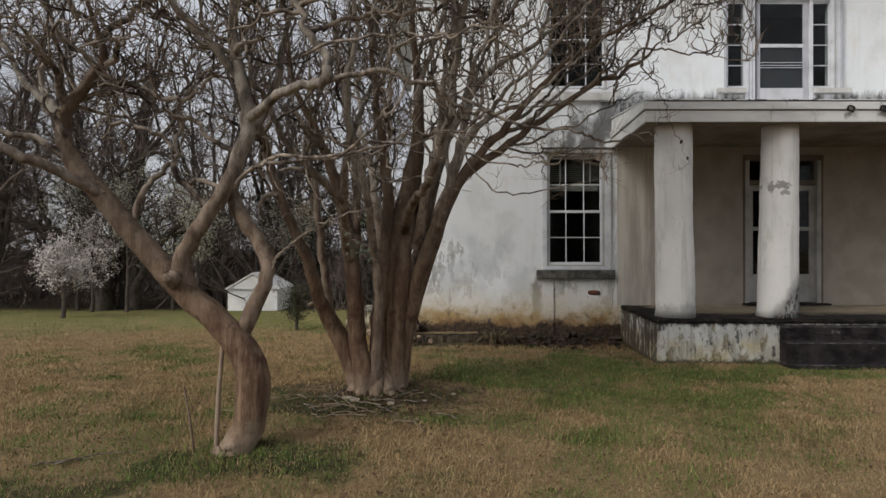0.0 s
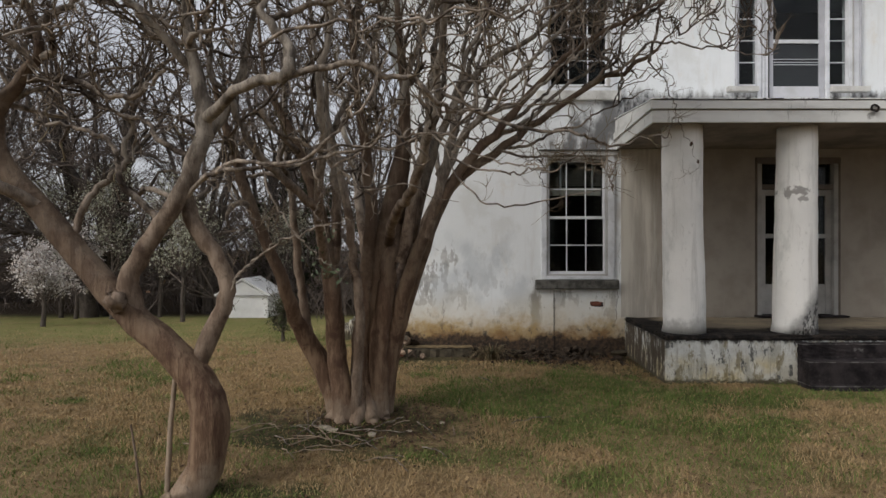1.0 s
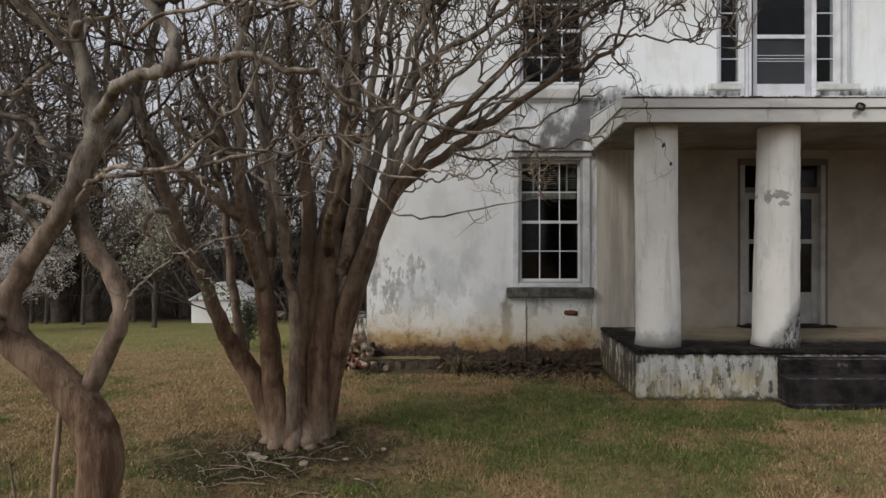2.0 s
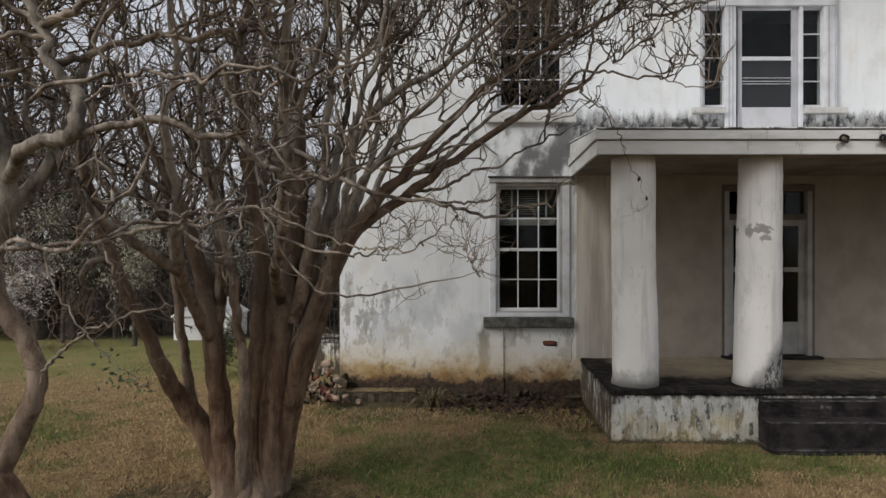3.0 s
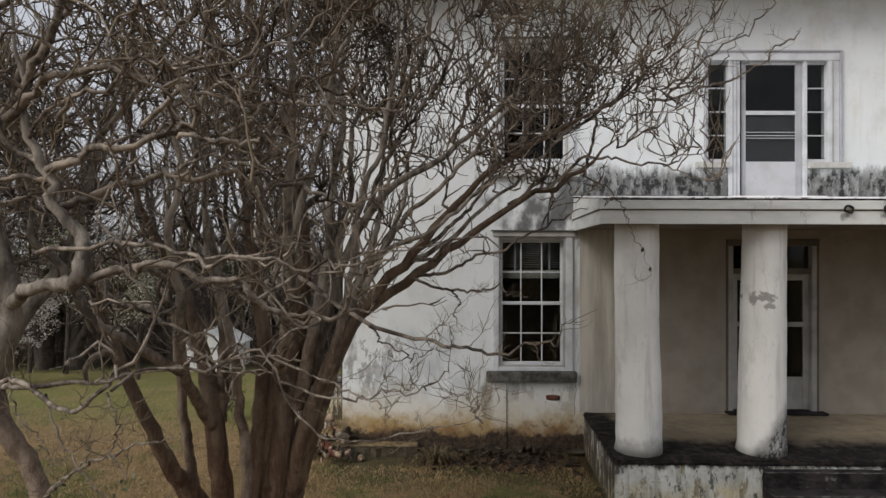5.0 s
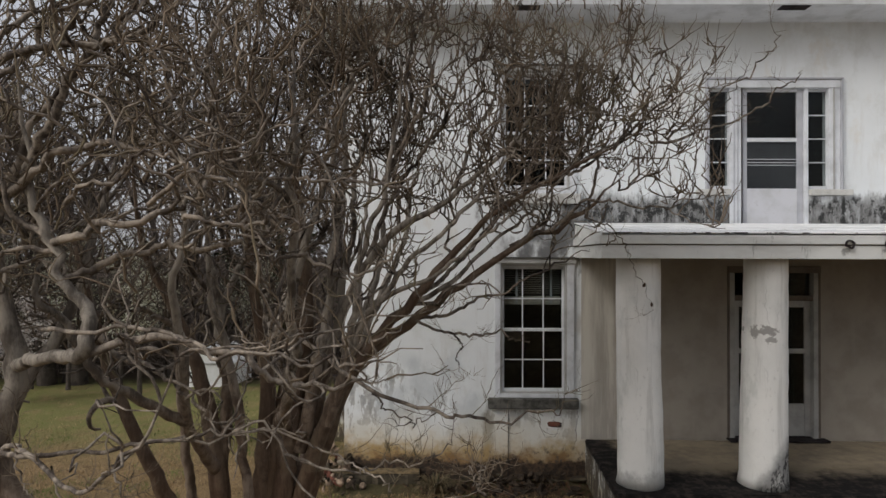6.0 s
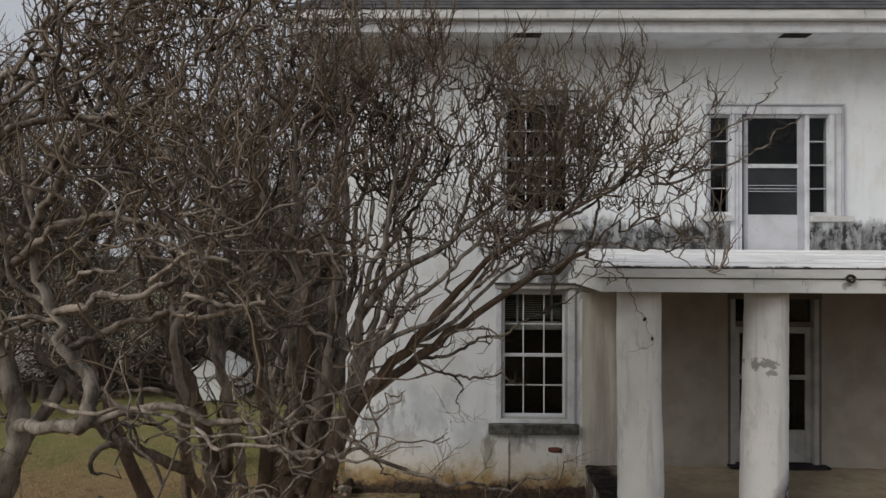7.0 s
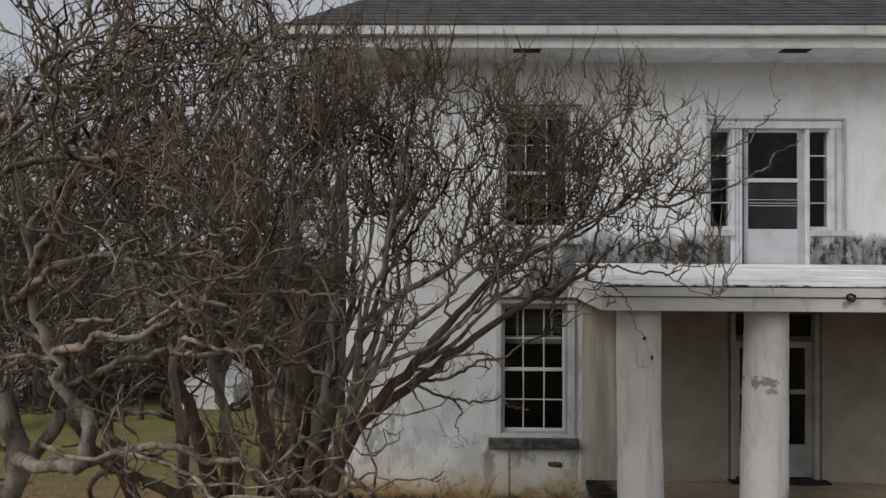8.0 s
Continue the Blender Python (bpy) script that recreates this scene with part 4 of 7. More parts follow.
    for z in (4.77, 4.81, 4.86):
        boxed("guard_bar", (5.556, 6.304, y + 0.018, y + 0.026, z, z + 0.008), M_PAINT, leaf, bevel=0)
    return d


def porch_door():
    """The front door: a glazed pair under a dark transom."""
    x0, x1, z0, z1 = LOW_DOOR
    y = WALL_Y
    d = empty("front_door")
    d.parent = house
    tagged(d, "grey double front door with tall glass and transom")
    for nm, q in (("jamb", (x0, x0 + 0.07, y - 0.03, y + 0.15, z0, z1)), ("jamb", (x1 - 0.07, x1, y - 0.03, y + 0.15, z0, z1)),
                  ("head", (x0 - 0.03, x1 + 0.03, y - 0.05, y + 0.15, z1 - 0.06, z1 + 0.04)), ("transom_bar", (x0 + 0.07, x1 - 0.07, y - 0.015, y + 0.12, 2.72, 2.80))):
        boxed(nm, q, M_GREYFRAME if nm == "jamb" else M_BROWNFRAME, d)
    for q in ((x0 - 0.034, x0 - 0.002, y - 0.028, y + 0.02, z0, z1 + 0.04), (x1 + 0.002, x1 + 0.038, y - 0.028, y + 0.02, z0, z1 + 0.04)):
        boxed("casing", q, M_BROWNFRAME, d, "grimy brown casing")
    glazed(d, x0 + 0.07, x1 - 0.07, 2.80, z1 - 0.06, y + 0.06, 1)
    boxed("threshold", (x0 - 0.05, x1 + 0.1, y - 0.16, y + 0.1, z0 + 0.002, z0 + 0.03), M_DARK, d)
    for a, b in ((x0 + 0.075, DOOR_X - 0.004), (DOOR_X + 0.004, x1 - 0.075)):
        leaf = empty("door_leaf")
        leaf.parent = d
        for nm, q in (("stile", (a, a + 0.09, y + 0.04, y + 0.085, 0.67, 2.715)), ("stile", (b - 0.09, b, y + 0.04, y + 0.085, 0.67, 2.715)),
                      ("rail", (a + 0.09, b - 0.09, y + 0.04, y + 0.085, 2.62, 2.715)), ("rail", (a + 0.09, b - 0.09, y + 0.04, y + 0.085, 1.92, 1.99)),
                      ("bottom_panel", (a + 0.09, b - 0.09, y + 0.05, y + 0.08, 0.67, 1.16))):
            boxed(nm, q, M_GREYFRAME, leaf, bevel=0.005)
        glazed(leaf, a + 0.09, b - 0.09, 1.16, 1.92, y + 0.05, 1)
        glazed(leaf, a + 0.09, b - 0.09, 1.99, 2.62, y + 0.05, 1)
        bm = bmesh.new()
        bmesh.ops.create_uvsphere(bm, u_segments=12, v_segments=8, radius=0.028, matrix=Matrix.Translation((DOOR_X + (0.06 if a > DOOR_X else -0.06), y + 0.0, 1.72)))
        part("knob", bm, M_DARK, leaf, "tarnished dark knob", True)
    return d


upper_door()
porch_door()


# ---- porch ----
SLAB_Y, SLAB_X0, SLAB_X1, SLAB_Z = 8.31, 3.0, 8.86, 0.62


def prism(bm, plan, z0, z1):
    """A block with a plan of corners (x, y)."""
    lo = [bm.verts.new((x, y, z0)) for x, y in plan]
    hi = [bm.verts.new((x, y, z1)) for x, y in plan]
    bm.faces.new(list(reversed(lo)))
    bm.faces.new(hi)
    for i in range(len(plan)):
        j = (i + 1) % len(plan)
        bm.faces.new((lo[i], lo[j], hi[j], hi[i]))


def weathered(bm, seed, amount):
    """Breaks up long straight edges: cuts them and shifts the cuts a little."""
    rng = random.Random(seed)
    bmesh.ops.subdivide_edges(bm, edges=[e for e in bm.edges if e.calc_length() > 0.8], cuts=26, use_grid_fill=True)
    for v in bm.verts:
        v.co += Vector((rng.uniform(-1, 1), rng.uniform(-1, 1), rng.uniform(-1.2, 0.6))) * amount


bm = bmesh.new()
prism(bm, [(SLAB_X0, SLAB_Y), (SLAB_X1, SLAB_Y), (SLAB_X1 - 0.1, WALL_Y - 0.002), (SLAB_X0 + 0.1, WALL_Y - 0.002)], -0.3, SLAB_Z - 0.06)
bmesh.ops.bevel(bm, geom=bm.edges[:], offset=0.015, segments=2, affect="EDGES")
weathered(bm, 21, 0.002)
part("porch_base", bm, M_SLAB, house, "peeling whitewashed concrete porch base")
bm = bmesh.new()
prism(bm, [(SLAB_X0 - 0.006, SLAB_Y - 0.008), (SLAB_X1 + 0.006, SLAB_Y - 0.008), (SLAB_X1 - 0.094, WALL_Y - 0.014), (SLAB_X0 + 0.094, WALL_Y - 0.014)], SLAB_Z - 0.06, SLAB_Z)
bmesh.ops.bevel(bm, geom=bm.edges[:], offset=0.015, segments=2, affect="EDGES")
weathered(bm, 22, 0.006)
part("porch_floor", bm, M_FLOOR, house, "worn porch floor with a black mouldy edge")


def column(x, y, spall):
    """A round plastered column, slightly swollen and out of true."""
    rng = random.Random(int(x * 100))
    bm = bmesh.new()
    prof, k = [], 40
    h = CEIL_Z - SLAB_Z
    for i in range(25):
        s = i / 24
        r = 0.272 - 0.030 * s if spall else 0.270 - 0.012 * s + 0.004 * math.sin(9 * s)
        if s < 0.03:
            r += 0.012
        # the plaster is out of true: it leans a little as it rises
        sway = 0.035 * s - 0.016 if spall else 0.022 - 0.034 * s + 0.005 * math.sin(8 * s)
        prof.append((s * h, r, sway + rng.uniform(-0.004, 0.004), rng.uniform(-0.004, 0.004)))
    rings = []
    for z, r, dx, dy in prof:
        rings.append([bm.verts.new((dx + r * math.cos(2 * math.pi * j / k) * (1 + 0.006 * math.sin(3 * j + z)), dy + r * math.sin(2 * math.pi * j / k), z)) for j in range(k)])
    for a, b in zip(rings, rings[1:]):
        for j in range(k):
            bm.faces.new((a[j], a[(j + 1) % k], b[(j + 1) % k], b[j]))
    bm.faces.new(list(reversed(rings[0])))
    bm.faces.new(rings[-1])
    ob = part("column", bm, M_SPALL if spall else M_COL, house, "white plaster column with bare patch and black foot" if spall else "round white plaster column with cracks", True)
    ob.location = (x, y, SLAB_Z)
    return ob


for cx, sp in ((3.36, False), (4.89, True), (6.97, False), (8.50, False)):
    column(cx, 8.66, sp)

FX0, FX1, FY = 2.80, 9.06, 8.22


def porch_roof():
    r = empty("porch_roof")
    r.parent = house
    tagged(r, "flat porch roof with a streaked white fascia")
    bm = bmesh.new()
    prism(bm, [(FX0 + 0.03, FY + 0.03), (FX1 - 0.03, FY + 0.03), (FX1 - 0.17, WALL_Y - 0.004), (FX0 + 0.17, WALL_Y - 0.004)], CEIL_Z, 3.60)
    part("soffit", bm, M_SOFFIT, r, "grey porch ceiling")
    for nm, z0, z1, o in (("lower_fascia", CEIL_Z - 0.02, 3.515, 0.0), ("upper_fascia", 3.53, 3.635, -0.025)):
        bm = bmesh.new()
        a, b = 0.03, o
        prism(bm, [(FX0 + b, FY + b), (FX1 - b, FY + b), (FX1 - b - 0.0, FY + a), (FX0 + b, FY + a)], z0, z1)
        bmesh.ops.bevel(bm, geom=bm.edges[:], offset=0.004, segments=1, affect="EDGES")
        part(nm, bm, M_FASCIA, r)
        for sx in (-1, 1):
            xe = FX0 if sx < 0 else FX1
            bm = bmesh.new()
            p = [(xe + sx * -b, FY + a), (xe - sx * (0.14 + b), WALL_Y - 0.004), (xe - sx * 0.172, WALL_Y - 0.004), (xe - sx * 0.03, FY + a)]
            prism(bm, p if sx > 0 else list(reversed(p)), z0, z1)
            part(nm, bm, M_FASCIA, r)
    for sx in (-1, 1):
        xe = FX0 if sx < 0 else FX1
        bm = bmesh.new()
        q = [(xe - sx * 0.004, FY + 0.01, 3.634), (xe - sx * 0.142, WALL_Y - 0.004, 3.634), (xe - sx * 0.142, WALL_Y - 0.004, 3.85), (xe - sx * 0.004, FY + 0.01, 3.652)]
        a = [bm.verts.new(v) for v in q]
        b = [bm.verts.new((v[0] - sx * 0.03, v[1], v[2])) for v in q]
        bm.faces.new(a)
        bm.faces.new(list(reversed(b)))
        for k in range(4):
            bm.faces.new((a[k], b[k], b[(k + 1) % 4], a[(k + 1) % 4]))
        bmesh.ops.recalc_face_normals(bm, faces=bm.faces)
        part("roof_cheek", bm, M_FASCIA, r)
    # three lapped roofing sheets, each a little over the next
    for k in range(3):
        a, b = k / 3, (k + 1) / 3 + 0.015
        bm = bmesh.new()
        p = []
        for s, sx in ((a, 0), (a, 1), (b, 1), (b, 0)):
            yy = FY - 0.035 + (WALL_Y - 0.004 - FY + 0.035) * min(s, 1.0)
            ins = -0.012 + 0.145 * min(s, 1.0)
            p.append(bm.verts.new((FX1 - ins if sx else FX0 + ins, yy, 3.652 + 0.20 * s + 0.010 * k)))
        bm.faces.new(p)
        ext = bmesh.ops.extrude_face_region(bm, geom=bm.faces[:])
        bmesh.ops.translate(bm, verts=[x for x in ext["geom"] if isinstance(x, bmesh.types.BMVert)], vec=(0, 0, 0.012))
        bmesh.ops.recalc_face_normals(bm, faces=bm.faces)
        part("roof_sheet", bm, M_SHEET, r, "streaked white roofing sheet")
    return r


porch_roof()

# dark steps up to the porch
steps = tagged(empty("porch_steps", (0, 0, 0)), "black-stained concrete steps in front of the porch", "steps")
for z1, ya, yb in ((0.545, 8.19, 8.273), (0.35, 8.0, 8.188), (0.06, 7.95, 7.998)):
    bm = bmesh.new()
    box(bm, 4.68, 7.18, ya, yb, -0.3, z1, 0.02)
    weathered(bm, int(z1 * 100), 0.007)
    part("step", bm, M_DARK, steps)

# ---- main roof ----
OV = 0.70
EX0, EX1, EY0, EY1 = HX0 - OV, HX1 + OV, WALL_Y - OV, HY1 + OV
main_roof = empty("roof")
main_roof.parent = house
tagged(main_roof, "hipped roof of dark grey shingles with white eaves")
boxed("eave_soffit", (EX0 + 0.03, EX1 - 0.03, EY0 + 0.03, EY1 - 0.03, EAVE_Z + 0.02, EAVE_Z + 0.06), M_PAINT, main_roof, "white boarded eave soffit", 0)
for nm, za, zb, o, m in (("fascia_board", EAVE_Z, EAVE_Z + 0.16, 0.0, M_PAINT), ("gutter", EAVE_Z + 0.165, EAVE_Z + 0.30, 0.09, M_FASCIA)):
    boxed(nm, (EX0 - o, EX1 + o, EY0 - o, EY0 + 0.028, za, zb), m, main_roof, bevel=0.012)
    boxed(nm, (EX0 - o, EX0 + 0.028, EY0 + 0.03, EY1, za, zb), m, main_roof, bevel=0.012)
    boxed(nm, (EX1 - 0.028, EX1 + o, EY0 + 0.03, EY1, za, zb), m, main_roof, bevel=0.012)
for vx in (DOOR_X, 2.12, 9.74):
    boxed("eave_vent", (vx - 0.2, vx + 0.2, EY0 + 0.06, EY0 + 0.22, EAVE_Z + 0.005, EAVE_Z + 0.018), M_DARK, main_roof, "dark slotted eave vent")
PITCH = math.tan(radians(38))
RZ = EAVE_Z + 0.30
half = (EY1 - EY0) / 2 + 0.1
ridge_z = RZ + half * PITCH
bm = bmesh.new()
c = [bm.verts.new(p) for p in ((EX0 - 0.1, EY0 - 0.1, RZ), (EX1 + 0.1, EY0 - 0.1, RZ), (EX1 + 0.1, EY1 + 0.1, RZ), (EX0 - 0.1, EY1 + 0.1, RZ),
                               (EX0 - 0.1 + half, EY0 - 0.1 + half, ridge_z), (EX1 + 0.1 - half, EY0 - 0.1 + half, ridge_z))]
for f in ((0, 1, 5, 4), (2, 3, 4, 5), (3, 0, 4), (1, 2, 5), (3, 2, 1, 0)):
    bm.faces.new([c[i] for i in f])
part("roof_deck", bm, M_ROOF, main_roof)
for i in range(1, 46):
    # overlapping courses on the front slope
    d0 = i * 0.125
    y, z = EY0 - 0.1 + d0, RZ + d0 * PITCH
    bm = bmesh.new()
    xa, xb = EX0 - 0.1 + d0, EX1 + 0.1 - d0
    n = 0.02
    q = [(xa - 0.1, y - 0.13, z - 0.13 * PITCH + n), (xb + 0.1, y - 0.13, z - 0.13 * PITCH + n), (xb - 0.03, y, z + 0.004), (xa + 0.03, y, z + 0.004)]
    top = [bm.verts.new(p) for p in q]
    low = [bm.verts.new((p[0], p[1], p[2] - 0.018)) for p in q[:2]]
    bm.faces.new(top)
    bm.faces.new((low[0], low[1], top[1], top[0]))
    part("shingle_course", bm, M_ROOF, main_roof)

# footing along the wall's foot, moss and the ledge's shade in its colour
bm = bmesh.new()
prism(bm, [(HX0 - 0.16, WALL_Y - 0.24), (0.62, WALL_Y - 0.22), (0.6, WALL_Y - 0.003), (HX0 - 0.16, WALL_Y - 0.003)], -0.3, 0.15)
bmesh.ops.bevel(bm, geom=bm.edges[:], offset=0.015, segments=2, affect="EDGES")
bmesh.ops.subdivide_edges(bm, edges=[ed for ed in bm.edges if ed.calc_length() > 1.0], cuts=14)
fr = random.Random(8)
for v in bm.verts:
    if v.co.y < WALL_Y - 0.05:
        v.co.y += fr.uniform(-0.03, 0.02)
        v.co.z += fr.uniform(-0.02, 0.004)
part("footing", bm, M_FOOTING, house, "mossy footing, blackened for the shade under its ledge")
boxed("footing_cap", (HX0 - 0.18, 0.60, WALL_Y - 0.215, WALL_Y - 0.003, 0.146, 0.160), M_CAP, house, "worn ochre stone cap", 0.006)
# a gap in the plaster with brick behind, its shadow a dark shape lower right, and a thin cable down the wall
for nm, m, lab, cx, cz, rx, ry, rz in (("exposed_brick", M_BRICK, "red brick laid bare", 2.63, 0.842, 0.092, 0.012, 0.036), ("brick_gap", M_DARK, "dark rim drawn as the brick's shadow, lower right", 2.645, 0.834, 0.100, 0.006, 0.042)):
    bm = bmesh.new()
    bmesh.ops.create_icosphere(bm, subdivisions=3, radius=1.0)
    br = random.Random(5)
    for v in bm.verts:
        # squarish, with a ragged rim
        k = (1 + br.uniform(-0.10, 0.10)) / max(0.75, (abs(v.co.x) ** 4 + abs(v.co.z) ** 4 + abs(v.co.y) ** 4) ** 0.25)
        v.co = Vector((cx + v.co.x * rx * k, WALL_Y + v.co.y * ry, cz + (v.co.z - 0.12 * v.co.x) * rz * k))
    part(nm, bm, m, house, lab)
boxed("cable", (1.937, 1.943, WALL_Y - 0.014, WALL_Y - 0.004, -0.02, 1.06), M_DARK, house, "thin dark cable", 0)


# ---- the two crape myrtles ----
def thinned(rng, pts, rad, at, low, high, floor=0.0, hang=0.22):
    """Keeps shoots by the height at which they start: few under low, all above high (lower down on the side away
    from the house wall); drops those that hang."""
    away = np.clip((0.1 - pts[:, 0, 0] - at[0]) / 0.8, 0, 1)
    lo, hi = low - 0.15 * away, high - 0.6 * away
    keep = rng.random(len(pts)) < np.clip((pts[:, 0, 2] + at[2] - lo) / (hi - lo), floor, 1)
    keep &= pts[:, -1, 2] > pts[:, 0, 2] - hang
    keep &= pts[:, -1, 0] + at[0] < 3.55 + rng.normal(0, 0.12, len(pts))
    return pts[keep], rad[keep]


def crape_myrtle(name, at, limbs, seed, label, top, counts, roots, root_r, dense, curl, limb_coat, twig_coat, twig_r):
    """A many-stemmed tree: stems and boughs as parts, then the joined branches and twigs. limbs: (points, r0, r1)."""
    rng = np.random.default_rng(seed)
    tree = tagged(empty(name, at), label, "tree")
    off = np.array(at)
    P, R = [], []
    for pts, r0, r1 in limbs:
        p, r = limb(rng, pts, r0, r1, 34, 0.013)
        # crooked and slim in the crown, drawn out to a twig at the end
        high = np.clip((p[:, 2] - 1.9) / 0.8, 0, 1) * (np.max(r) < 0.14)
        knots = np.stack([np.interp(np.linspace(0, 9, 34), range(10), rng.normal(0, 0.014 if isinstance(r0, tuple) else 0.03, 10)) for _ in range(3)], 1)
        p = p + (knots + rng.normal(0, 0.012, (34, 3))) * high[:, None] * np.linspace(0.3, 1, 34)[:, None]
        r = r * (1 - 0.25 * np.clip((p[:, 2] - 2.4) / 1.2, 0, 1)) * (np.clip(np.linspace(5.2, 0.3, 34), 0.3, 1) if r[-1] < 0.06 else 1)
        P.append(p - off)
        R.append(r.copy())
        if r[-1] > 0.06:
            r[-2:] *= (0.75, 0.3)
        thick = np.max(r) > 0.09
        tube_part("stem", [((p - off)[None], r[None], 28 if thick else 12 if r[0] > 0.05 else 8)], M_TRUNK if thick else M_BARK if r[0] > 0.032 else limb_coat, tree, flute=0.09 if r[0] > 0.25 else 0.035 if thick else 0.0)
    for rx, ry in roots:
        p, r = limb(rng, [(rx * 0.25, ry * 0.25, 0.42), (rx * 0.45, ry * 0.45, 0.20), (rx * 0.75, ry * 0.75, 0.05), (rx, ry, -0.02), (rx * 1.25, ry * 1.25, -0.09)], (0.02, root_r * 0.8, root_r, root_r * 0.75, 0.02), 0, 14, 0.012)
        tube_part("root_flare", [(p[None], r[None], 12)], M_TRUNK, tree, flute=0.05)
    P, R = np.stack(P), np.stack(R)

    def t(q, more=0.0):
        # the crown stands higher away from the porch
        return np.interp(q[:, 0] + at[0], (-0.1, 0.9), (top[0], top[1])) - at[2] + more

    n1, n2, n3, n4 = counts
    fork = (R[:, -1] < 0.06) & (R[:, 0] > 0.02) & (P[:, -1, 2] > 0.5)
    b1, r1 = sprout(rng, P[fork], R[fork], n1, (0.35, 1.0), (0.5, 1.35), (35, 85), 13, 0.07, 0.35, (0.34, 0.55), 0.011, (0, 0, 0), t)
    b1, r1 = thinned(rng, b1, r1, at, 1.9, 3.4, 0.0, 0.16)
    # the sprays at the limbs' ends
    ends = (R[:, -1] < 0.02) & (R[:, 0] > 0.0165) & (P[:, -1, 2] > 0.5)
    e1, q1 = sprout(rng, P[ends], R[ends], 3, (0.72, 1.0), (0.35, 0.95), (20, 65), 13, 0.03, 0.30, (0.6, 0.9), 0.008, (0, 0, 0), t)
    e1, q1 = thinned(rng, e1, q1, at, 0.0, 0.5, 0.0, 0.4)
    b1, r1 = np.concatenate([b1, e1]), np.concatenate([r1, q1])
    b2, r2 = sprout(rng, b1, r1, n2, (0.2, 1.0), (0.25, 0.75), (25, 75), 9, 0.10 + 0.06 * (1 - curl), 0.52 * curl, (0.5, 0.75), 0.0075, (0, 0, 0), t)
    b2, r2 = thinned(rng, b2, r2, at, 1.9, 3.2, 0.12, 0.3)
    b3, r3 = sprout(rng, np.concatenate([b2, b1[:, 2:-2]]), np.concatenate([r2, r1[:, 2:-2]]), n3, (0.12, 1.0), (0.16, 0.50), (20, 65), 6, 0.18 + 0.16 * (1 - curl), 0.46 * curl, (0.55, 0.8), twig_r, (0, 0, 0.22), t)
    b3, r3 = thinned(rng, b3, r3, at, 1.9, dense, 0.15, 0.16)
    b4, r4 = sprout(rng, b3, r3, n4, (0.25, 1.0), (0.08, 0.27), (15, 60), 5, 0.24 + 0.16 * (1 - curl), 0.36 * curl, (0.6, 0.85), 0.0070, (0, 0, 0.45), lambda q: t(q, 0.3))
    b4, r4 = thinned(rng, b4, r4, at, 2.0, dense, 0.35, 0.05)
    # no knots where the crown reaches its full height
    airy = rng.random(len(b3)) < np.clip((t(b3[:, 0]) - b3[:, 0, 2]) / 1.0, 0.08, 1)
    b3, r3 = b3[airy], r3[airy]
    airy = rng.random(len(b4)) < np.clip((t(b4[:, 0], 0.1) - b4[:, 0, 2]) / 1.0, 0.1, 1)
    b4, r4 = b4[airy], r4[airy]
    tall = b3[:, 0, 2] > 4.3
    b5, r5 = sprout(rng, b3[tall], r3[tall], 3, (0.3, 1.0), (0.15, 0.5), (5, 45), 5, 0.22, 0.28, (0.55, 0.75), 0.0054, (0, 0, 0.5), lambda q: t(q, 0.35))
    odd = rng.random(len(b5)) < np.where(b5[:, 0, 0] + at[0] > 0.5, 0.75, 0.3)
    b5, r5 = b5[odd], r5[odd]
    b4, r4 = np.concatenate([b4, b5]), np.concatenate([r4, r5])
    slim = R[:, 0] < 0.025
    e3, q3 = sprout(rng, P[slim], R[slim], 7, (0.15, 1.0), (0.10, 0.34), (25, 70), 6, 0.14, 0.40, (0.28, 0.42), 0.0026)
    up = e3[:, -1, 2] > e3[:, 0, 2] - 0.05
    e3, q3 = e3[up], q3[up]
    e4, q4 = sprout(rng, e3, q3, 5, (0.15, 1.0), (0.06, 0.2), (25, 65), 5, 0.16, 0.3, (0.5, 0.7), 0.0024)
    b3, r3, b4, r4 = np.concatenate([b3, e3]), np.concatenate([r3, q3]), np.concatenate([b4, e4]), np.concatenate([r4, q4])
    for p, r in zip(b1, r1):
        tube_part("bough", [(p[None], r[None], 6)], limb_coat, tree)
    tagged(tube_part("branch_mass", [(b2, r2, 5)], limb_coat, tree, "crooked grey branches"), kind="stuff")
    tagged(tube_part("twig_mass", [(b3, r3, 3), (b4, r4, 3)], twig_coat, tree, "dense bare grey-brown twigs"), kind="stuff")
    return tree


MYRTLE_A = (-1.85, 4.95, -0.14)
limbs_a = []
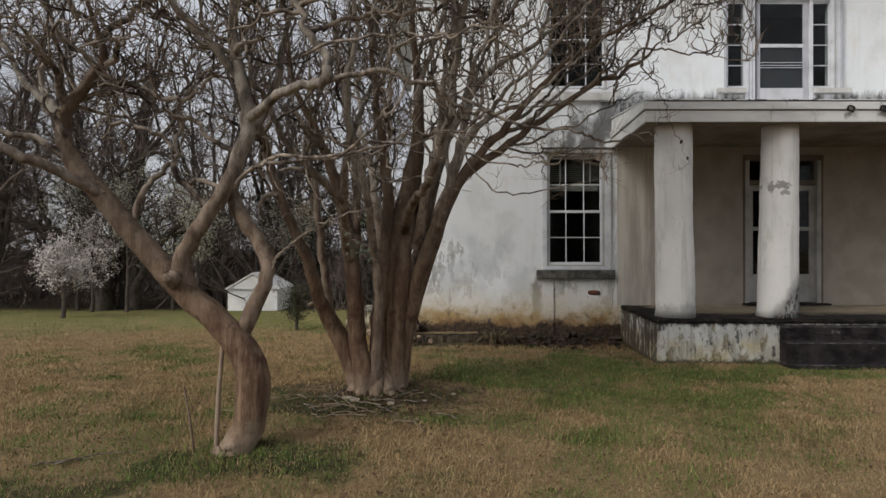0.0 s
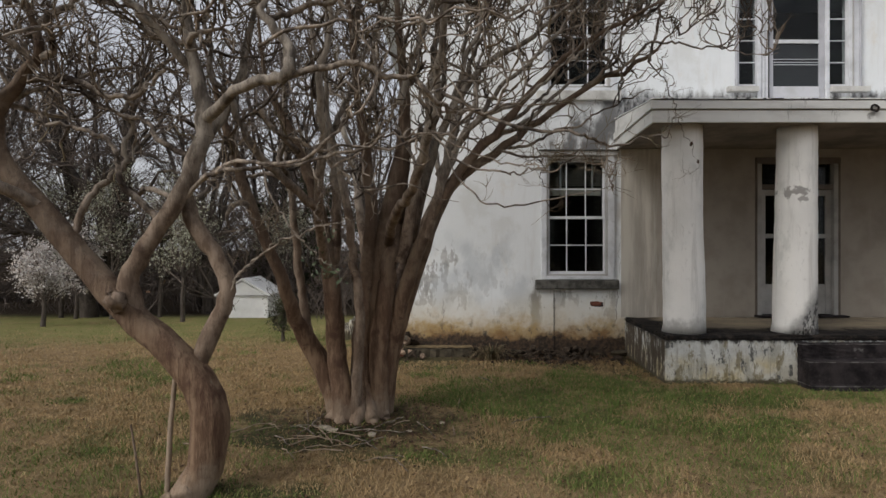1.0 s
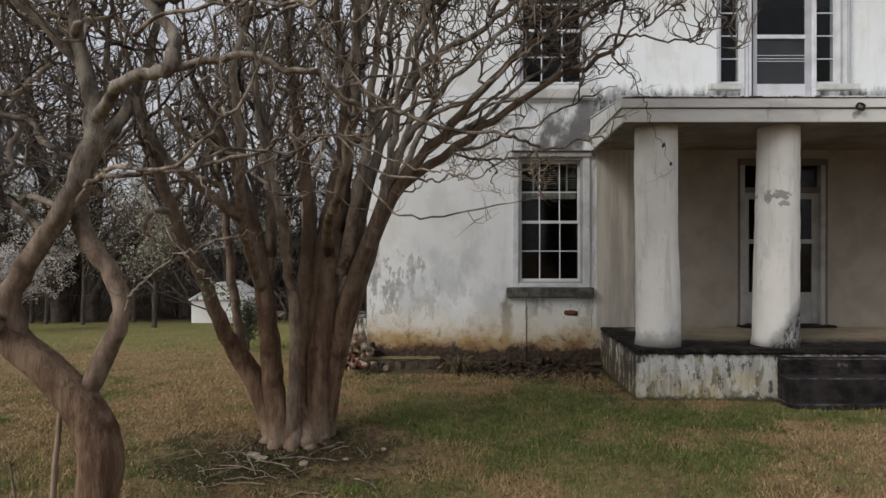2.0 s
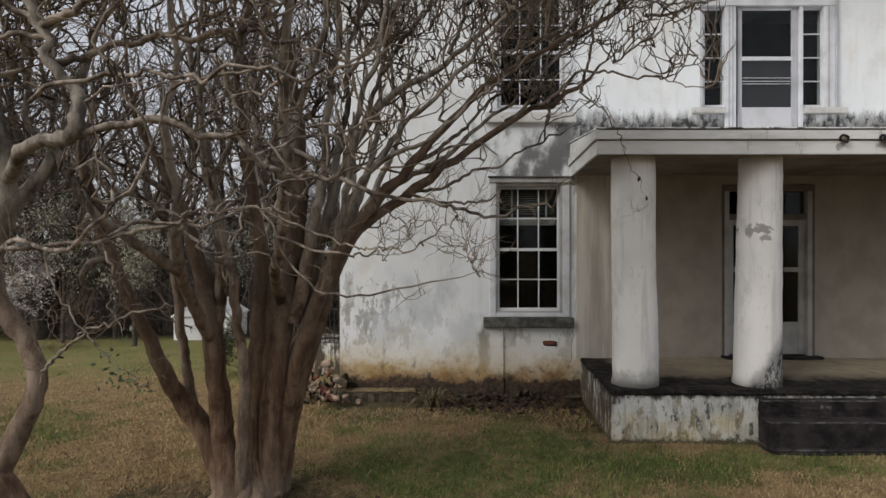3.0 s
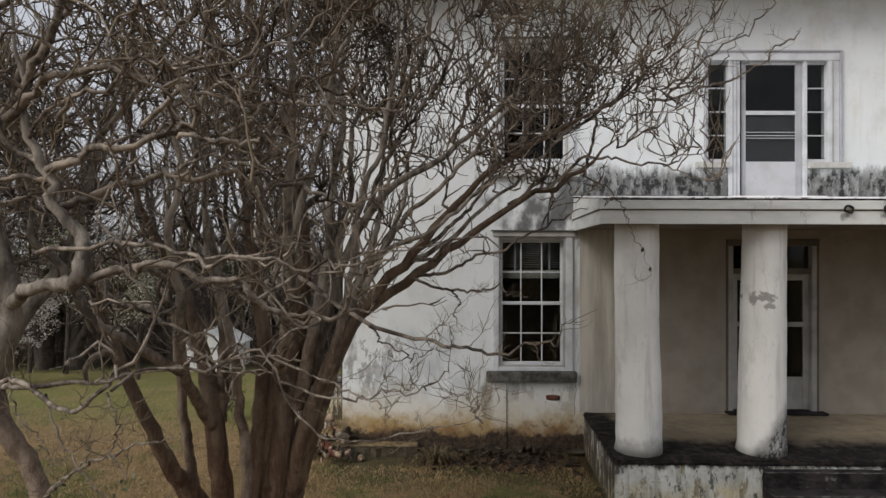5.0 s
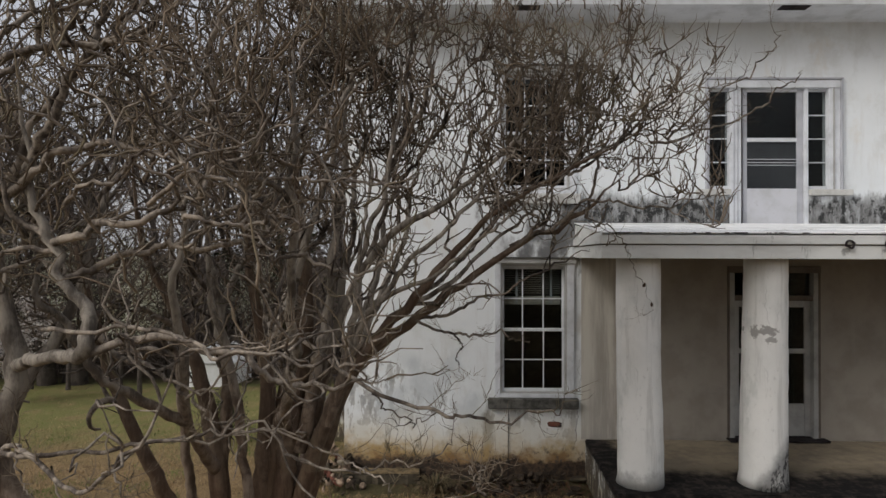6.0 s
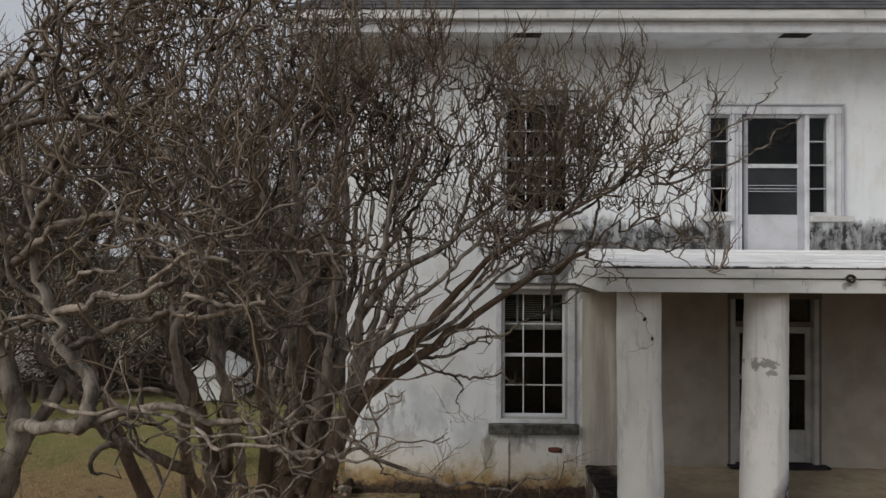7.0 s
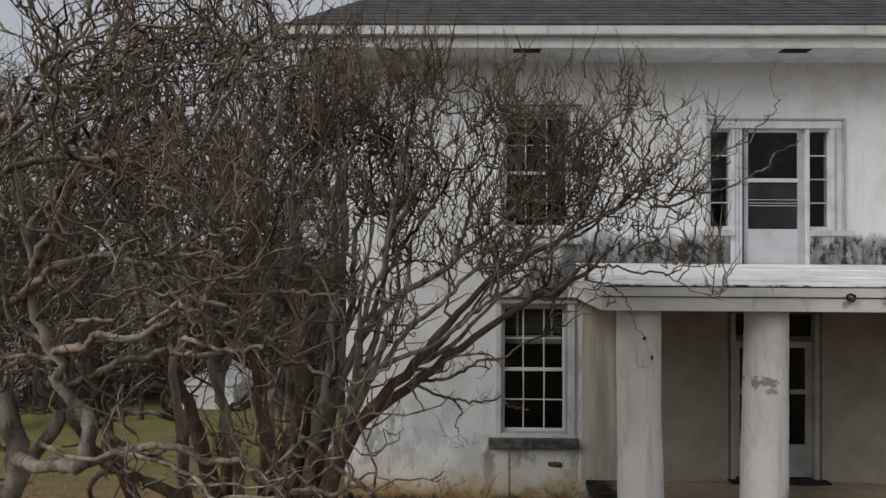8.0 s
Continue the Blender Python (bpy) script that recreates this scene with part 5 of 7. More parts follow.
# the bent trunk runs on into its long arm
limbs_a.append(([(-1.80, 4.95, -0.30), (-1.75, 4.95, -0.16), (-1.69, 4.96, -0.02), (-1.62, 4.98, 0.14), (-1.575, 4.98, 0.35), (-1.585, 4.98, 0.54), (-1.64, 4.98, 0.69), (-1.74, 4.98, 0.86), (-1.89, 4.98, 1.0), (-2.08, 4.98, 1.17), (-2.27, 4.99, 1.36),
                 (-2.43, 5.0, 1.52), (-2.60, 5.02, 1.68), (-2.8, 5.02, 1.98), (-3.03, 5.02, 2.23), (-3.18, 5.02, 2.42), (-3.26, 5.02, 2.62), (-3.20, 5.02, 2.80), (-3.05, 5.0, 2.94), (-2.86, 4.95, 3.02), (-2.76, 4.92, 3.2), (-2.82, 4.9, 3.4), (-3.0, 4.85, 3.7), (-2.95, 4.8, 4.3)],
                (0.17, 0.15, 0.132, 0.122, 0.127, 0.130, 0.124, 0.117, 0.113, 0.110, 0.106, 0.10, 0.095, 0.086, 0.078, 0.07, 0.062, 0.056, 0.05, 0.046, 0.042, 0.038, 0.034, 0.028), 0))
# its pale root flare to one side
limbs_a.append(([(-1.62, 4.96, 0.20), (-1.66, 4.94, 0.06), (-1.74, 4.92, -0.05), (-1.85, 4.90, -0.12), (-1.97, 4.89, -0.155), (-2.10, 4.88, -0.20)], (0.07, 0.095, 0.10, 0.08, 0.052, 0.02), 0))
# short healed stubs
limbs_a.append(([(-2.24, 4.97, 1.30), (-2.22, 4.88, 1.35), (-2.21, 4.84, 1.37)], (0.06, 0.064, 0.062), 0))
# the second arm
limbs_a.append(([(-2.06, 4.98, 1.15), (-2.17, 4.98, 1.32), (-2.21, 4.98, 1.48), (-2.13, 4.98, 1.66), (-1.95, 4.98, 1.91), (-1.79, 4.98, 2.15), (-1.67, 4.98, 2.43), (-1.61, 4.98, 2.72), (-1.69, 4.98, 2.98), (-1.76, 4.97, 3.24), (-1.72, 4.95, 3.5), (-1.82, 4.9, 3.9), (-1.7, 4.9, 4.7)], (0.05, 0.075, 0.08, 0.072, 0.066, 0.066, 0.066, 0.066, 0.057, 0.05, 0.045, 0.036, 0.024), 0))
# the arm that rises behind the fork
limbs_a.append(([(-1.72, 5.0, 0.80), (-1.63, 5.03, 1.03), (-1.52, 5.05, 1.30), (-1.47, 5.06, 1.46), (-1.58, 5.1, 1.66), (-1.71, 5.1, 1.85), (-1.84, 5.1, 2.1), (-1.8, 5.25, 2.5), (-1.5, 5.4, 3.0), (-1.5, 5.6, 3.8), (-1.3, 5.8, 4.6)], (0.05, 0.075, 0.066, 0.06, 0.055, 0.06, 0.055, 0.05, 0.045, 0.035, 0.025), 0))
limbs_a.append(([(-1.80, 5.0, 2.08), (-1.6, 4.88, 2.25), (-1.3, 4.6, 2.30), (-0.9, 4.28, 2.26), (-0.62, 4.05, 2.26), (-0.4, 4.0, 2.5), (-0.1, 3.9, 2.95)], 0.019, 0.008))
limbs_a.append(([(-1.47, 5.06, 1.46), (-1.36, 4.98, 1.58), (-1.02, 4.8, 1.79), (-0.70, 4.8, 1.90), (-0.5, 4.8, 1.95)], 0.010, 0.006))
# the elbowed arm
limbs_a.append(([(-1.61, 4.98, 2.70), (-1.40, 4.75, 2.76), (-1.16, 4.5, 2.83), (-0.96, 4.47, 2.85), (-0.86, 4.45, 2.90), (-0.87, 4.48, 3.04), (-0.99, 4.5, 3.17), (-1.10, 4.5, 3.32), (-1.14, 4.5, 3.5), (-1.25, 4.5, 3.8), (-1.35, 4.5, 4.6)], (0.05, 0.042, 0.038, 0.042, 0.046, 0.046, 0.038, 0.034, 0.032, 0.028, 0.02), 0))
limbs_a.append(([(-0.84, 4.45, 2.87), (-0.62, 4.5, 2.95), (-0.40, 4.5, 2.95), (-0.23, 4.5, 2.88), (-0.08, 4.52, 2.83), (0.04, 4.55, 2.75), (0.16, 4.6, 2.71), (0.28, 4.6, 2.64), (0.48, 4.6, 2.73), (0.7, 4.6, 2.8)], 0.027, 0.014))
limbs_a.append(([(-1.08, 4.5, 3.45), (-0.87, 4.4, 3.48), (-0.79, 4.4, 3.55), (-0.62, 4.4, 3.55), (-0.38, 4.4, 3.59), (-0.26, 4.4, 3.72), (-0.1, 4.4, 4.1)], 0.031, 0.018))
limbs_a.append(([(-1.02, 4.5, 3.25), (-0.79, 4.6, 3.40), (-0.55, 4.6, 3.43), (-0.27, 4.6, 3.41), (0.0, 4.6, 3.51), (0.25, 4.6, 3.8)], 0.029, 0.016))
limbs_a.append(([(-0.62, 4.3, 2.32), (-0.55, 4.45, 2.42), (-0.38, 4.5, 2.40), (-0.20, 4.5, 2.37), (-0.02, 4.5, 2.52), (0.10, 4.5, 2.48), (0.16, 4.5, 2.33), (0.25, 4.5, 2.15), (0.40, 4.5, 2.03), (0.52, 4.5, 2.0), (0.66, 4.5, 2.05), (0.87, 4.5, 2.08), (1.1, 4.5, 2.1), (1.35, 4.5, 2.14)], 0.0095, 0.004))
limbs_a.append(([(-1.50, 5.05, 1.35), (-1.38, 4.96, 1.54), (-1.23, 4.9, 1.64), (-1.02, 4.85, 1.84)], 0.008, 0.005))
limbs_a.append(([(-2.80, 5.02, 2.02), (-3.2, 4.7, 2.3), (-3.6, 4.5, 2.45), (-4.0, 4.4, 2.8), (-4.3, 4.3, 3.5)], 0.05, 0.025))
limbs_a.append(([(-1.72, 4.98, 3.05), (-2.1, 4.7, 3.5), (-2.4, 4.5, 3.9), (-2.5, 4.4, 4.6)], 0.045, 0.022))
limbs_a.append(([(-1.25, 4.52, 3.85), (-0.95, 4.45, 4.3), (-0.8, 4.5, 4.75), (-0.6, 4.4, 5.1)], 0.035, 0.018))
limbs_a.append(([(-1.75, 4.92, 3.7), (-1.3, 4.9, 4.4), (-0.8, 4.95, 5.0), (-0.45, 5.0, 5.5)], 0.035, 0.014))
limbs_a.append(([(-1.5, 5.6, 3.8), (-0.9, 5.5, 4.5), (-0.5, 5.4, 5.1), (-0.1, 5.4, 5.6)], 0.032, 0.014))
limbs_a.append(([(-1.82, 4.9, 3.9), (-2.0, 4.7, 4.6), (-1.9, 4.7, 5.3), (-1.6, 4.7, 5.8)], 0.035, 0.014))
limbs_a.append(([(-2.4, 4.5, 3.9), (-2.7, 4.4, 4.6), (-2.8, 4.5, 5.4)], 0.03, 0.014))
limbs_a.append(([(-3.0, 4.9, 3.5), (-3.3, 4.8, 4.3), (-3.3, 4.7, 5.2)], 0.03, 0.014))
limbs_a.append(([(-2.9, 4.92, 3.3), (-2.5, 5.3, 3.9), (-2.3, 5.6, 4.6)], 0.04, 0.02))
limbs_a.append(([(-3.22, 5.0, 2.7), (-3.6, 5.2, 3.0), (-3.9, 5.2, 3.5), (-4.0, 5.1, 4.2)], 0.045, 0.02))
# crooked boughs over the long arm
limbs_a.append(([(-3.05, 5.02, 2.25), (-3.3, 4.9, 2.5), (-3.6, 4.85, 2.55), (-3.9, 4.8, 2.75), (-4.2, 4.8, 2.7), (-4.6, 4.8, 2.95)], 0.032, 0.014))
limbs_a.append(([(-3.22, 5.02, 2.75), (-3.45, 5.1, 3.0), (-3.4, 5.1, 3.3), (-3.65, 5.1, 3.55), (-3.6, 5.1, 3.95)], 0.034, 0.014))
limbs_a.append(([(-2.95, 4.98, 2.98), (-2.6, 5.0, 3.0), (-2.35, 5.0, 2.85), (-2.1, 5.0, 2.9), (-1.95, 5.0, 3.1), (-2.0, 5.0, 3.45)], 0.032, 0.013))
limbs_a.append(([(-2.85, 4.95, 3.1), (-3.1, 4.8, 3.3), (-3.15, 4.7, 3.6), (-3.45, 4.6, 3.75), (-3.7, 4.6, 4.1)], 0.03, 0.013))
limbs_a.append(([(-2.65, 5.02, 1.75), (-2.55, 5.1, 2.15), (-2.3, 5.2, 2.4), (-2.35, 5.2, 2.8), (-2.1, 5.3, 3.1)], 0.034, 0.014))
limbs_a.append(([(-1.95, 5.0, 1.92), (-2.2, 4.9, 2.2), (-2.25, 4.9, 2.5), (-2.55, 4.85, 2.65), (-2.8, 4.8, 2.6)], 0.028, 0.012))
limbs_a.append(([(-1.7, 5.0, 2.4), (-2.0, 5.0, 2.55), (-2.15, 5.1, 2.75), (-2.5, 5.1, 2.8), (-2.7, 5.1, 3.05)], 0.028, 0.012))
limbs_a.append(([(-1.76, 4.97, 3.25), (-2.05, 5.0, 3.3), (-2.2, 5.1, 3.55), (-2.5, 5.1, 3.6), (-2.75, 5.1, 3.9)], 0.03, 0.012))
# pale limbs that arch across the crown towards the lawn
limbs_a.append(([(-1.02, 4.35, 2.99), (-0.76, 4.06, 3.03), (-0.40, 4.06, 3.06), (-0.11, 3.94, 3.01), (0.14, 3.76, 2.96), (0.33, 3.71, 2.98), (0.50, 3.66, 2.92), (0.66, 3.62, 2.98), (0.88, 3.6, 3.04)], 0.013, 0.006))
limbs_a.append(([(0.0, 4.55, 3.44), (0.08, 4.55, 3.43), (0.14, 4.55, 3.37), (0.29, 4.55, 3.36), (0.44, 4.55, 3.29), (0.56, 4.55, 3.34), (0.75, 4.55, 3.41), (0.95, 4.55, 3.55)], 0.017, 0.008))
limbs_a.append(([(-0.42, 4.22, 3.62), (-0.16, 4.1, 3.79), (-0.09, 4.08, 3.75), (0.0, 4.08, 3.73), (0.08, 4.07, 3.66), (0.14, 4.08, 3.58), (0.22, 4.1, 3.54), (0.38, 4.12, 3.53), (0.6, 4.15, 3.6)], 0.016, 0.007))
limbs_a.append(([(-1.75, 4.6, 4.15), (-1.49, 4.45, 4.33), (-1.31, 4.4, 4.39), (-1.14, 4.4, 4.45), (-0.98, 4.4, 4.48), (-0.83, 4.4, 4.46), (-0.63, 4.4, 4.51), (-0.51, 4.4, 4.60), (-0.42, 4.4, 4.70), (-0.30, 4.4, 4.80), (-0.12, 4.4, 4.92), (0.10, 4.4, 5.05)], 0.036, 0.012))
limbs_a.append(([(-0.98, 4.4, 4.48), (-0.93, 4.4, 4.58), (-0.82, 4.4, 4.70), (-0.75, 4.4, 4.80), (-0.71, 4.4, 4.92), (-0.62, 4.4, 5.15)], 0.024, 0.009))
limbs_a.append(([(-0.83, 4.4, 4.46), (-0.66, 4.38, 4.48), (-0.48, 4.36, 4.49), (-0.33, 4.34, 4.51), (-0.15, 4.32, 4.51), (-0.02, 4.3, 4.62)], 0.018, 0.007))
limbs_a.append(([(-0.70, 4.0, 3.62), (-0.52, 3.86, 3.69), (-0.39, 3.84, 3.69), (-0.32, 3.84, 3.75), (-0.23, 3.84, 3.81), (-0.13, 3.84, 3.80), (-0.06, 3.84, 3.73), (-0.02, 3.84, 3.60)], 0.014, 0.006))
limbs_a.append(([(-1.3, 4.5, 3.72), (-1.07, 4.4, 3.85), (-0.95, 4.4, 3.93), (-0.80, 4.4, 3.96), (-0.66, 4.4, 3.94), (-0.51, 4.4, 3.91), (-0.37, 4.4, 3.93), (-0.1, 4.4, 4.0)], 0.033, 0.018))
limbs_a.append(([(-1.55, 4.75, 2.22), (-1.37, 4.62, 2.27), (-1.24, 4.6, 2.28), (-1.05, 4.6, 2.30), (-0.80, 4.6, 2.29), (-0.65, 4.58, 2.36), (-0.40, 4.55, 2.42), (-0.28, 4.42, 2.47), (-0.10, 4.4, 2.44), (0.02, 4.4, 2.55)], 0.018, 0.007))
limbs_a.append(([(-1.35, 5.35, 2.85), (-1.26, 5.4, 2.73), (-1.09, 5.4, 2.61), (-0.87, 5.4, 2.52), (-0.68, 5.4, 2.35), (-0.52, 5.4, 2.19)], 0.026, 0.010))
limbs_a.append(([(-0.25, 4.2, 3.57), (-0.08, 4.08, 3.54), (0.05, 4.08, 3.52), (0.14, 4.12, 3.54), (0.22, 4.12, 3.52), (0.29, 4.15, 3.56), (0.38, 4.2, 3.62)], 0.015, 0.009))
limbs_a.append(([(-0.10, 4.4, 3.62), (0.04, 4.4, 3.72), (0.10, 4.4, 3.80), (0.215, 4.4, 3.77), (0.39, 4.4, 3.75), (0.53, 4.4, 3.77), (0.62, 4.4, 3.71), (0.77, 4.4, 3.75), (0.95, 4.4, 3.9)], 0.015, 0.009))
# thin shoots that hang out over the lawn, before the wall and the window
limbs_a.append(([(0.16, 4.5, 2.33), (0.34, 4.5, 2.26), (0.51, 4.5, 2.24), (0.63, 4.55, 2.24), (0.78, 4.57, 2.26), (0.91, 4.55, 2.28), (0.98, 4.5, 2.33), (1.06, 4.5, 2.40)], 0.008, 0.004))
limbs_a.append(([(0.10, 4.5, 2.48), (0.28, 4.5, 2.38), (0.45, 4.5, 2.31), (0.62, 4.42, 2.29), (0.71, 4.34, 2.25), (0.76, 4.3, 2.21)], 0.007, 0.004))
limbs_a.append(([(1.24, 4.5, 2.12), (1.20, 4.42, 2.18), (1.16, 4.42, 2.24), (1.17, 4.45, 2.30)], 0.005, 0.003))
limbs_a.append(([(1.19, 4.42, 2.19), (1.21, 4.42, 2.24), (1.20, 4.42, 2.31)], 0.005, 0.003))
# boughs high over the second arm
limbs_a.append(([(-1.55, 4.5, 4.25), (-1.35, 4.45, 4.55), (-1.2, 4.5, 4.7), (-1.15, 4.5, 5.0), (-0.95, 4.5, 5.2), (-0.9, 4.5, 5.5)], 0.028, 0.011))
limbs_a.append(([(-1.7, 4.85, 4.4), (-1.5, 4.9, 4.65), (-1.45, 5.0, 4.9), (-1.2, 5.0, 5.1), (-1.1, 5.1, 5.5)], 0.03, 0.011))
limbs_a.append(([(-1.31, 4.4, 4.39), (-1.2, 4.2, 4.6), (-1.0, 4.1, 4.65), (-0.9, 4.1, 4.85), (-0.6, 4.1, 4.95)], 0.022, 0.009))
# thin drooping sprigs
limbs_a.append(([(-1.05, 4.45, 2.27), (-1.0, 4.45, 2.08), (-0.90, 4.45, 1.93), (-0.80, 4.45, 1.80), (-0.68, 4.45, 1.68), (-0.60, 4.45, 1.62), (-0.54, 4.45, 1.53)], 0.006, 0.003))
limbs_a.append(([(-0.72, 4.45, 2.28), (-0.66, 4.45, 2.10), (-0.70, 4.45, 1.95), (-0.60, 4.45, 1.82)], 0.006, 0.003))
limbs_a.append(([(-1.35, 4.6, 2.30), (-1.3, 4.6, 2.10), (-1.16, 4.6, 1.98), (-1.12, 4.6, 1.84)], 0.006, 0.003))
myrtle_a = crape_myrtle("crape_myrtle", MYRTLE_A, limbs_a, 3, "leaning bare crape myrtle with a bent smooth trunk", (5.6, 5.6), (5, 3, 2, 1), [], 0.04, 4.6, 1.0, M_LIMB, M_TWIG, 0.0075)

lrng = np.random.default_rng(23)
hung = np.array([(-0.72, 4.45, 1.72), (-0.66, 4.45, 1.66), (-0.64, 4.44, 1.60), (-0.58, 4.45, 1.60), (-0.55, 4.46, 1.53), (-0.68, 4.44, 1.56), (-0.60, 4.45, 1.82)]) - np.array(MYRTLE_A)
v, q = leaves(lrng, hung, 0.016, 0.028, 9)
tagged(arrays("lichen", v, q, M_LICHEN, myrtle_a, "grey-green lichen on hanging sprigs"), kind="stuff")

MYRTLE_B = (-0.70, 6.80, -0.02)
limbs_b = []
limbs_b.append(([(-0.93, 6.84, -0.12), (-0.98, 6.86, 0.10), (-1.05, 6.88, 0.30), (-1.17, 6.89, 0.55), (-1.29, 6.85, 0.76), (-1.38, 6.66, 1.04), (-1.42, 6.5, 1.30), (-1.50, 6.4, 1.56), (-1.68, 6.35, 2.0), (-1.86, 6.3, 2.6), (-2.06, 6.3, 3.3), (-2.3, 6.3, 4.2)], (0.15, 0.125, 0.115, 0.11, 0.10, 0.074, 0.064, 0.058, 0.052, 0.046, 0.038, 0.028), 0))
limbs_b.append(([(-1.26, 6.86, 0.70), (-1.31, 6.85, 0.96), (-1.34, 6.85, 1.17), (-1.37, 6.85, 1.38), (-1.40, 6.85, 1.59), (-1.43, 6.85, 1.96), (-1.52, 6.85, 2.5), (-1.5, 6.8, 3.2), (-1.6, 6.8, 4.2)], (0.05, 0.05, 0.046, 0.044, 0.042, 0.04, 0.036, 0.03, 0.024), 0))
limbs_b.append(([(-0.84, 6.70, -0.12), (-0.88, 6.68, 0.15), (-0.94, 6.72, 0.40), (-0.97, 6.76, 0.60), (-0.99, 6.75, 0.84), (-1.00, 6.67, 1.23), (-1.05, 6.67, 1.61), (-1.09, 6.67, 1.86), (-1.16, 6.65, 2.25), (-1.27, 6.62, 2.6), (-1.43, 6.6, 2.95), (-1.7, 6.5, 3.4), (-1.75, 6.4, 4.6)], (0.14, 0.12, 0.105, 0.098, 0.094, 0.088, 0.08, 0.076, 0.066, 0.056, 0.048, 0.04, 0.026), 0))
limbs_b.append(([(-1.02, 6.68, 1.35), (-0.98, 6.72, 1.75), (-0.97, 6.72, 2.2), (-1.02, 6.7, 2.84), (-1.15, 6.6, 3.7), (-1.35, 6.6, 4.8)], (0.05, 0.058, 0.052, 0.044, 0.034, 0.024), 0))
limbs_b.append(([(-0.76, 6.62, 0.05), (-0.74, 6.6, 0.52), (-0.70, 6.6, 0.97), (-0.73, 6.6, 1.27), (-0.78, 6.6, 1.57), (-0.81, 6.6, 1.8), (-0.84, 6.58, 2.2), (-0.95, 6.5, 2.7), (-1.05, 6.4, 3.2), (-0.95, 6.2, 4.6)], (0.055, 0.05, 0.047, 0.047, 0.044, 0.042, 0.04, 0.036, 0.032, 0.022), 0))
# the thick fluted middle
limbs_b.append(([(-0.68, 6.95, -0.14), (-0.675, 6.96, 0.15), (-0.67, 6.96, 0.40), (-0.645, 6.96, 0.88), (-0.585, 6.95, 1.4), (-0.46, 6.92, 1.93), (-0.375, 6.9, 2.32), (-0.30, 6.85, 2.75), (-0.28, 6.75, 3.35), (-0.35, 6.6, 4.2), (-0.35, 6.6, 5.0)], (0.25, 0.20, 0.175, 0.168, 0.178, 0.165, 0.125, 0.09, 0.062, 0.045, 0.025), 0))
limbs_b.append(([(-0.72, 6.80, -0.12), (-0.74, 6.82, 0.5), (-0.72, 6.84, 1.1), (-0.64, 6.82, 1.7), (-0.62, 6.78, 2.3), (-0.74, 6.65, 3.16), (-0.8, 6.6, 4.0), (-0.95, 6.5, 5.0)], (0.15, 0.105, 0.088, 0.075, 0.06, 0.045, 0.033, 0.022), 0))
limbs_b.append(([(-0.56, 6.80, -0.12), (-0.55, 6.80, 0.5), (-0.50, 6.80, 1.1), (-0.42, 6.80, 1.7), (-0.34, 6.78, 2.2)], (0.13, 0.10, 0.095, 0.085, 0.06), 0))
limbs_b.append(([(-0.32, 6.8, 1.6), (-0.16, 6.75, 2.3), (-0.05, 6.7, 3.0), (0.1, 6.6, 4.0), (0.1, 6.6, 5.0)], 0.075, 0.028))
# the fan of long limbs over the window
limbs_b.append(([(-0.54, 6.98, -0.1), (-0.47, 7.0, 0.5), (-0.34, 6.96, 0.97), (-0.21, 6.92, 1.36), (-0.10, 6.88, 1.70), (0.05, 6.82, 2.10), (0.16, 6.8, 2.37), (0.48, 6.85, 2.65), (0.73, 6.9, 2.78), (0.99, 6.95, 3.02), (1.26, 7.0, 3.21), (1.63, 7.0, 3.48), (1.95, 7.0, 3.61), (2.33, 7.0, 3.75), (2.5, 7.05, 4.0), (2.72, 7.05, 4.16)], (0.12, 0.10, 0.09, 0.085, 0.075, 0.064, 0.058, 0.055, 0.053, 0.05, 0.045, 0.04, 0.036, 0.032, 0.024, 0.018), 0))
limbs_b.append(([(-0.52, 6.85, 0.2), (-0.46, 6.88, 0.6), (-0.36, 6.84, 1.06), (-0.21, 6.78, 1.52), (-0.02, 6.7, 2.0), (0.11, 6.7, 2.3), (0.34, 6.7, 2.6), (0.59, 6.7, 2.86), (0.79, 6.7, 3.06), (1.0, 6.75, 3.35), (1.2, 6.8, 3.53), (1.41, 6.8, 3.79), (1.72, 6.8, 3.97), (2.13, 6.8, 4.15), (2.55, 6.85, 4.37), (2.93, 6.9, 4.6)], (0.10, 0.09, 0.08, 0.072, 0.06, 0.055, 0.052, 0.05, 0.046, 0.042, 0.038, 0.034, 0.03, 0.026, 0.02, 0.014), 0))
limbs_b.append(([(-0.22, 6.85, 1.8), (-0.1, 6.85, 2.4), (0.07, 6.8, 2.91), (0.29, 6.7, 3.36), (0.6, 6.6, 3.65), (0.9, 6.6, 3.78), (1.1, 6.6, 3.98), (1.39, 6.6, 4.15), (1.69, 6.6, 4.45), (1.89, 6.6, 4.65), (2.2, 6.6, 5.1)], 0.065, 0.016))
limbs_b.append(([(1.63, 7.0, 3.48), (2.04, 6.9, 3.65), (2.33, 6.8, 3.9), (2.64, 6.8, 3.87), (3.0, 6.8, 3.82), (3.28, 6.85, 3.93)], 0.026, 0.009))
limbs_b.append(([(0.11, 6.7, 2.4), (0.3, 6.6, 2.86), (0.61, 6.5, 3.1), (0.83, 6.5, 3.17), (1.1, 6.45, 3.34), (1.33, 6.4, 3.53), (1.53, 6.4, 3.67), (1.8, 6.4, 4.0)], 0.036, 0.012))
limbs_b.append(([(2.13, 6.8, 4.15), (2.35, 6.85, 4.27), (2.67, 6.9, 4.49), (3.04, 6.9, 4.55), (3.45, 7.0, 4.74)], 0.02, 0.008))
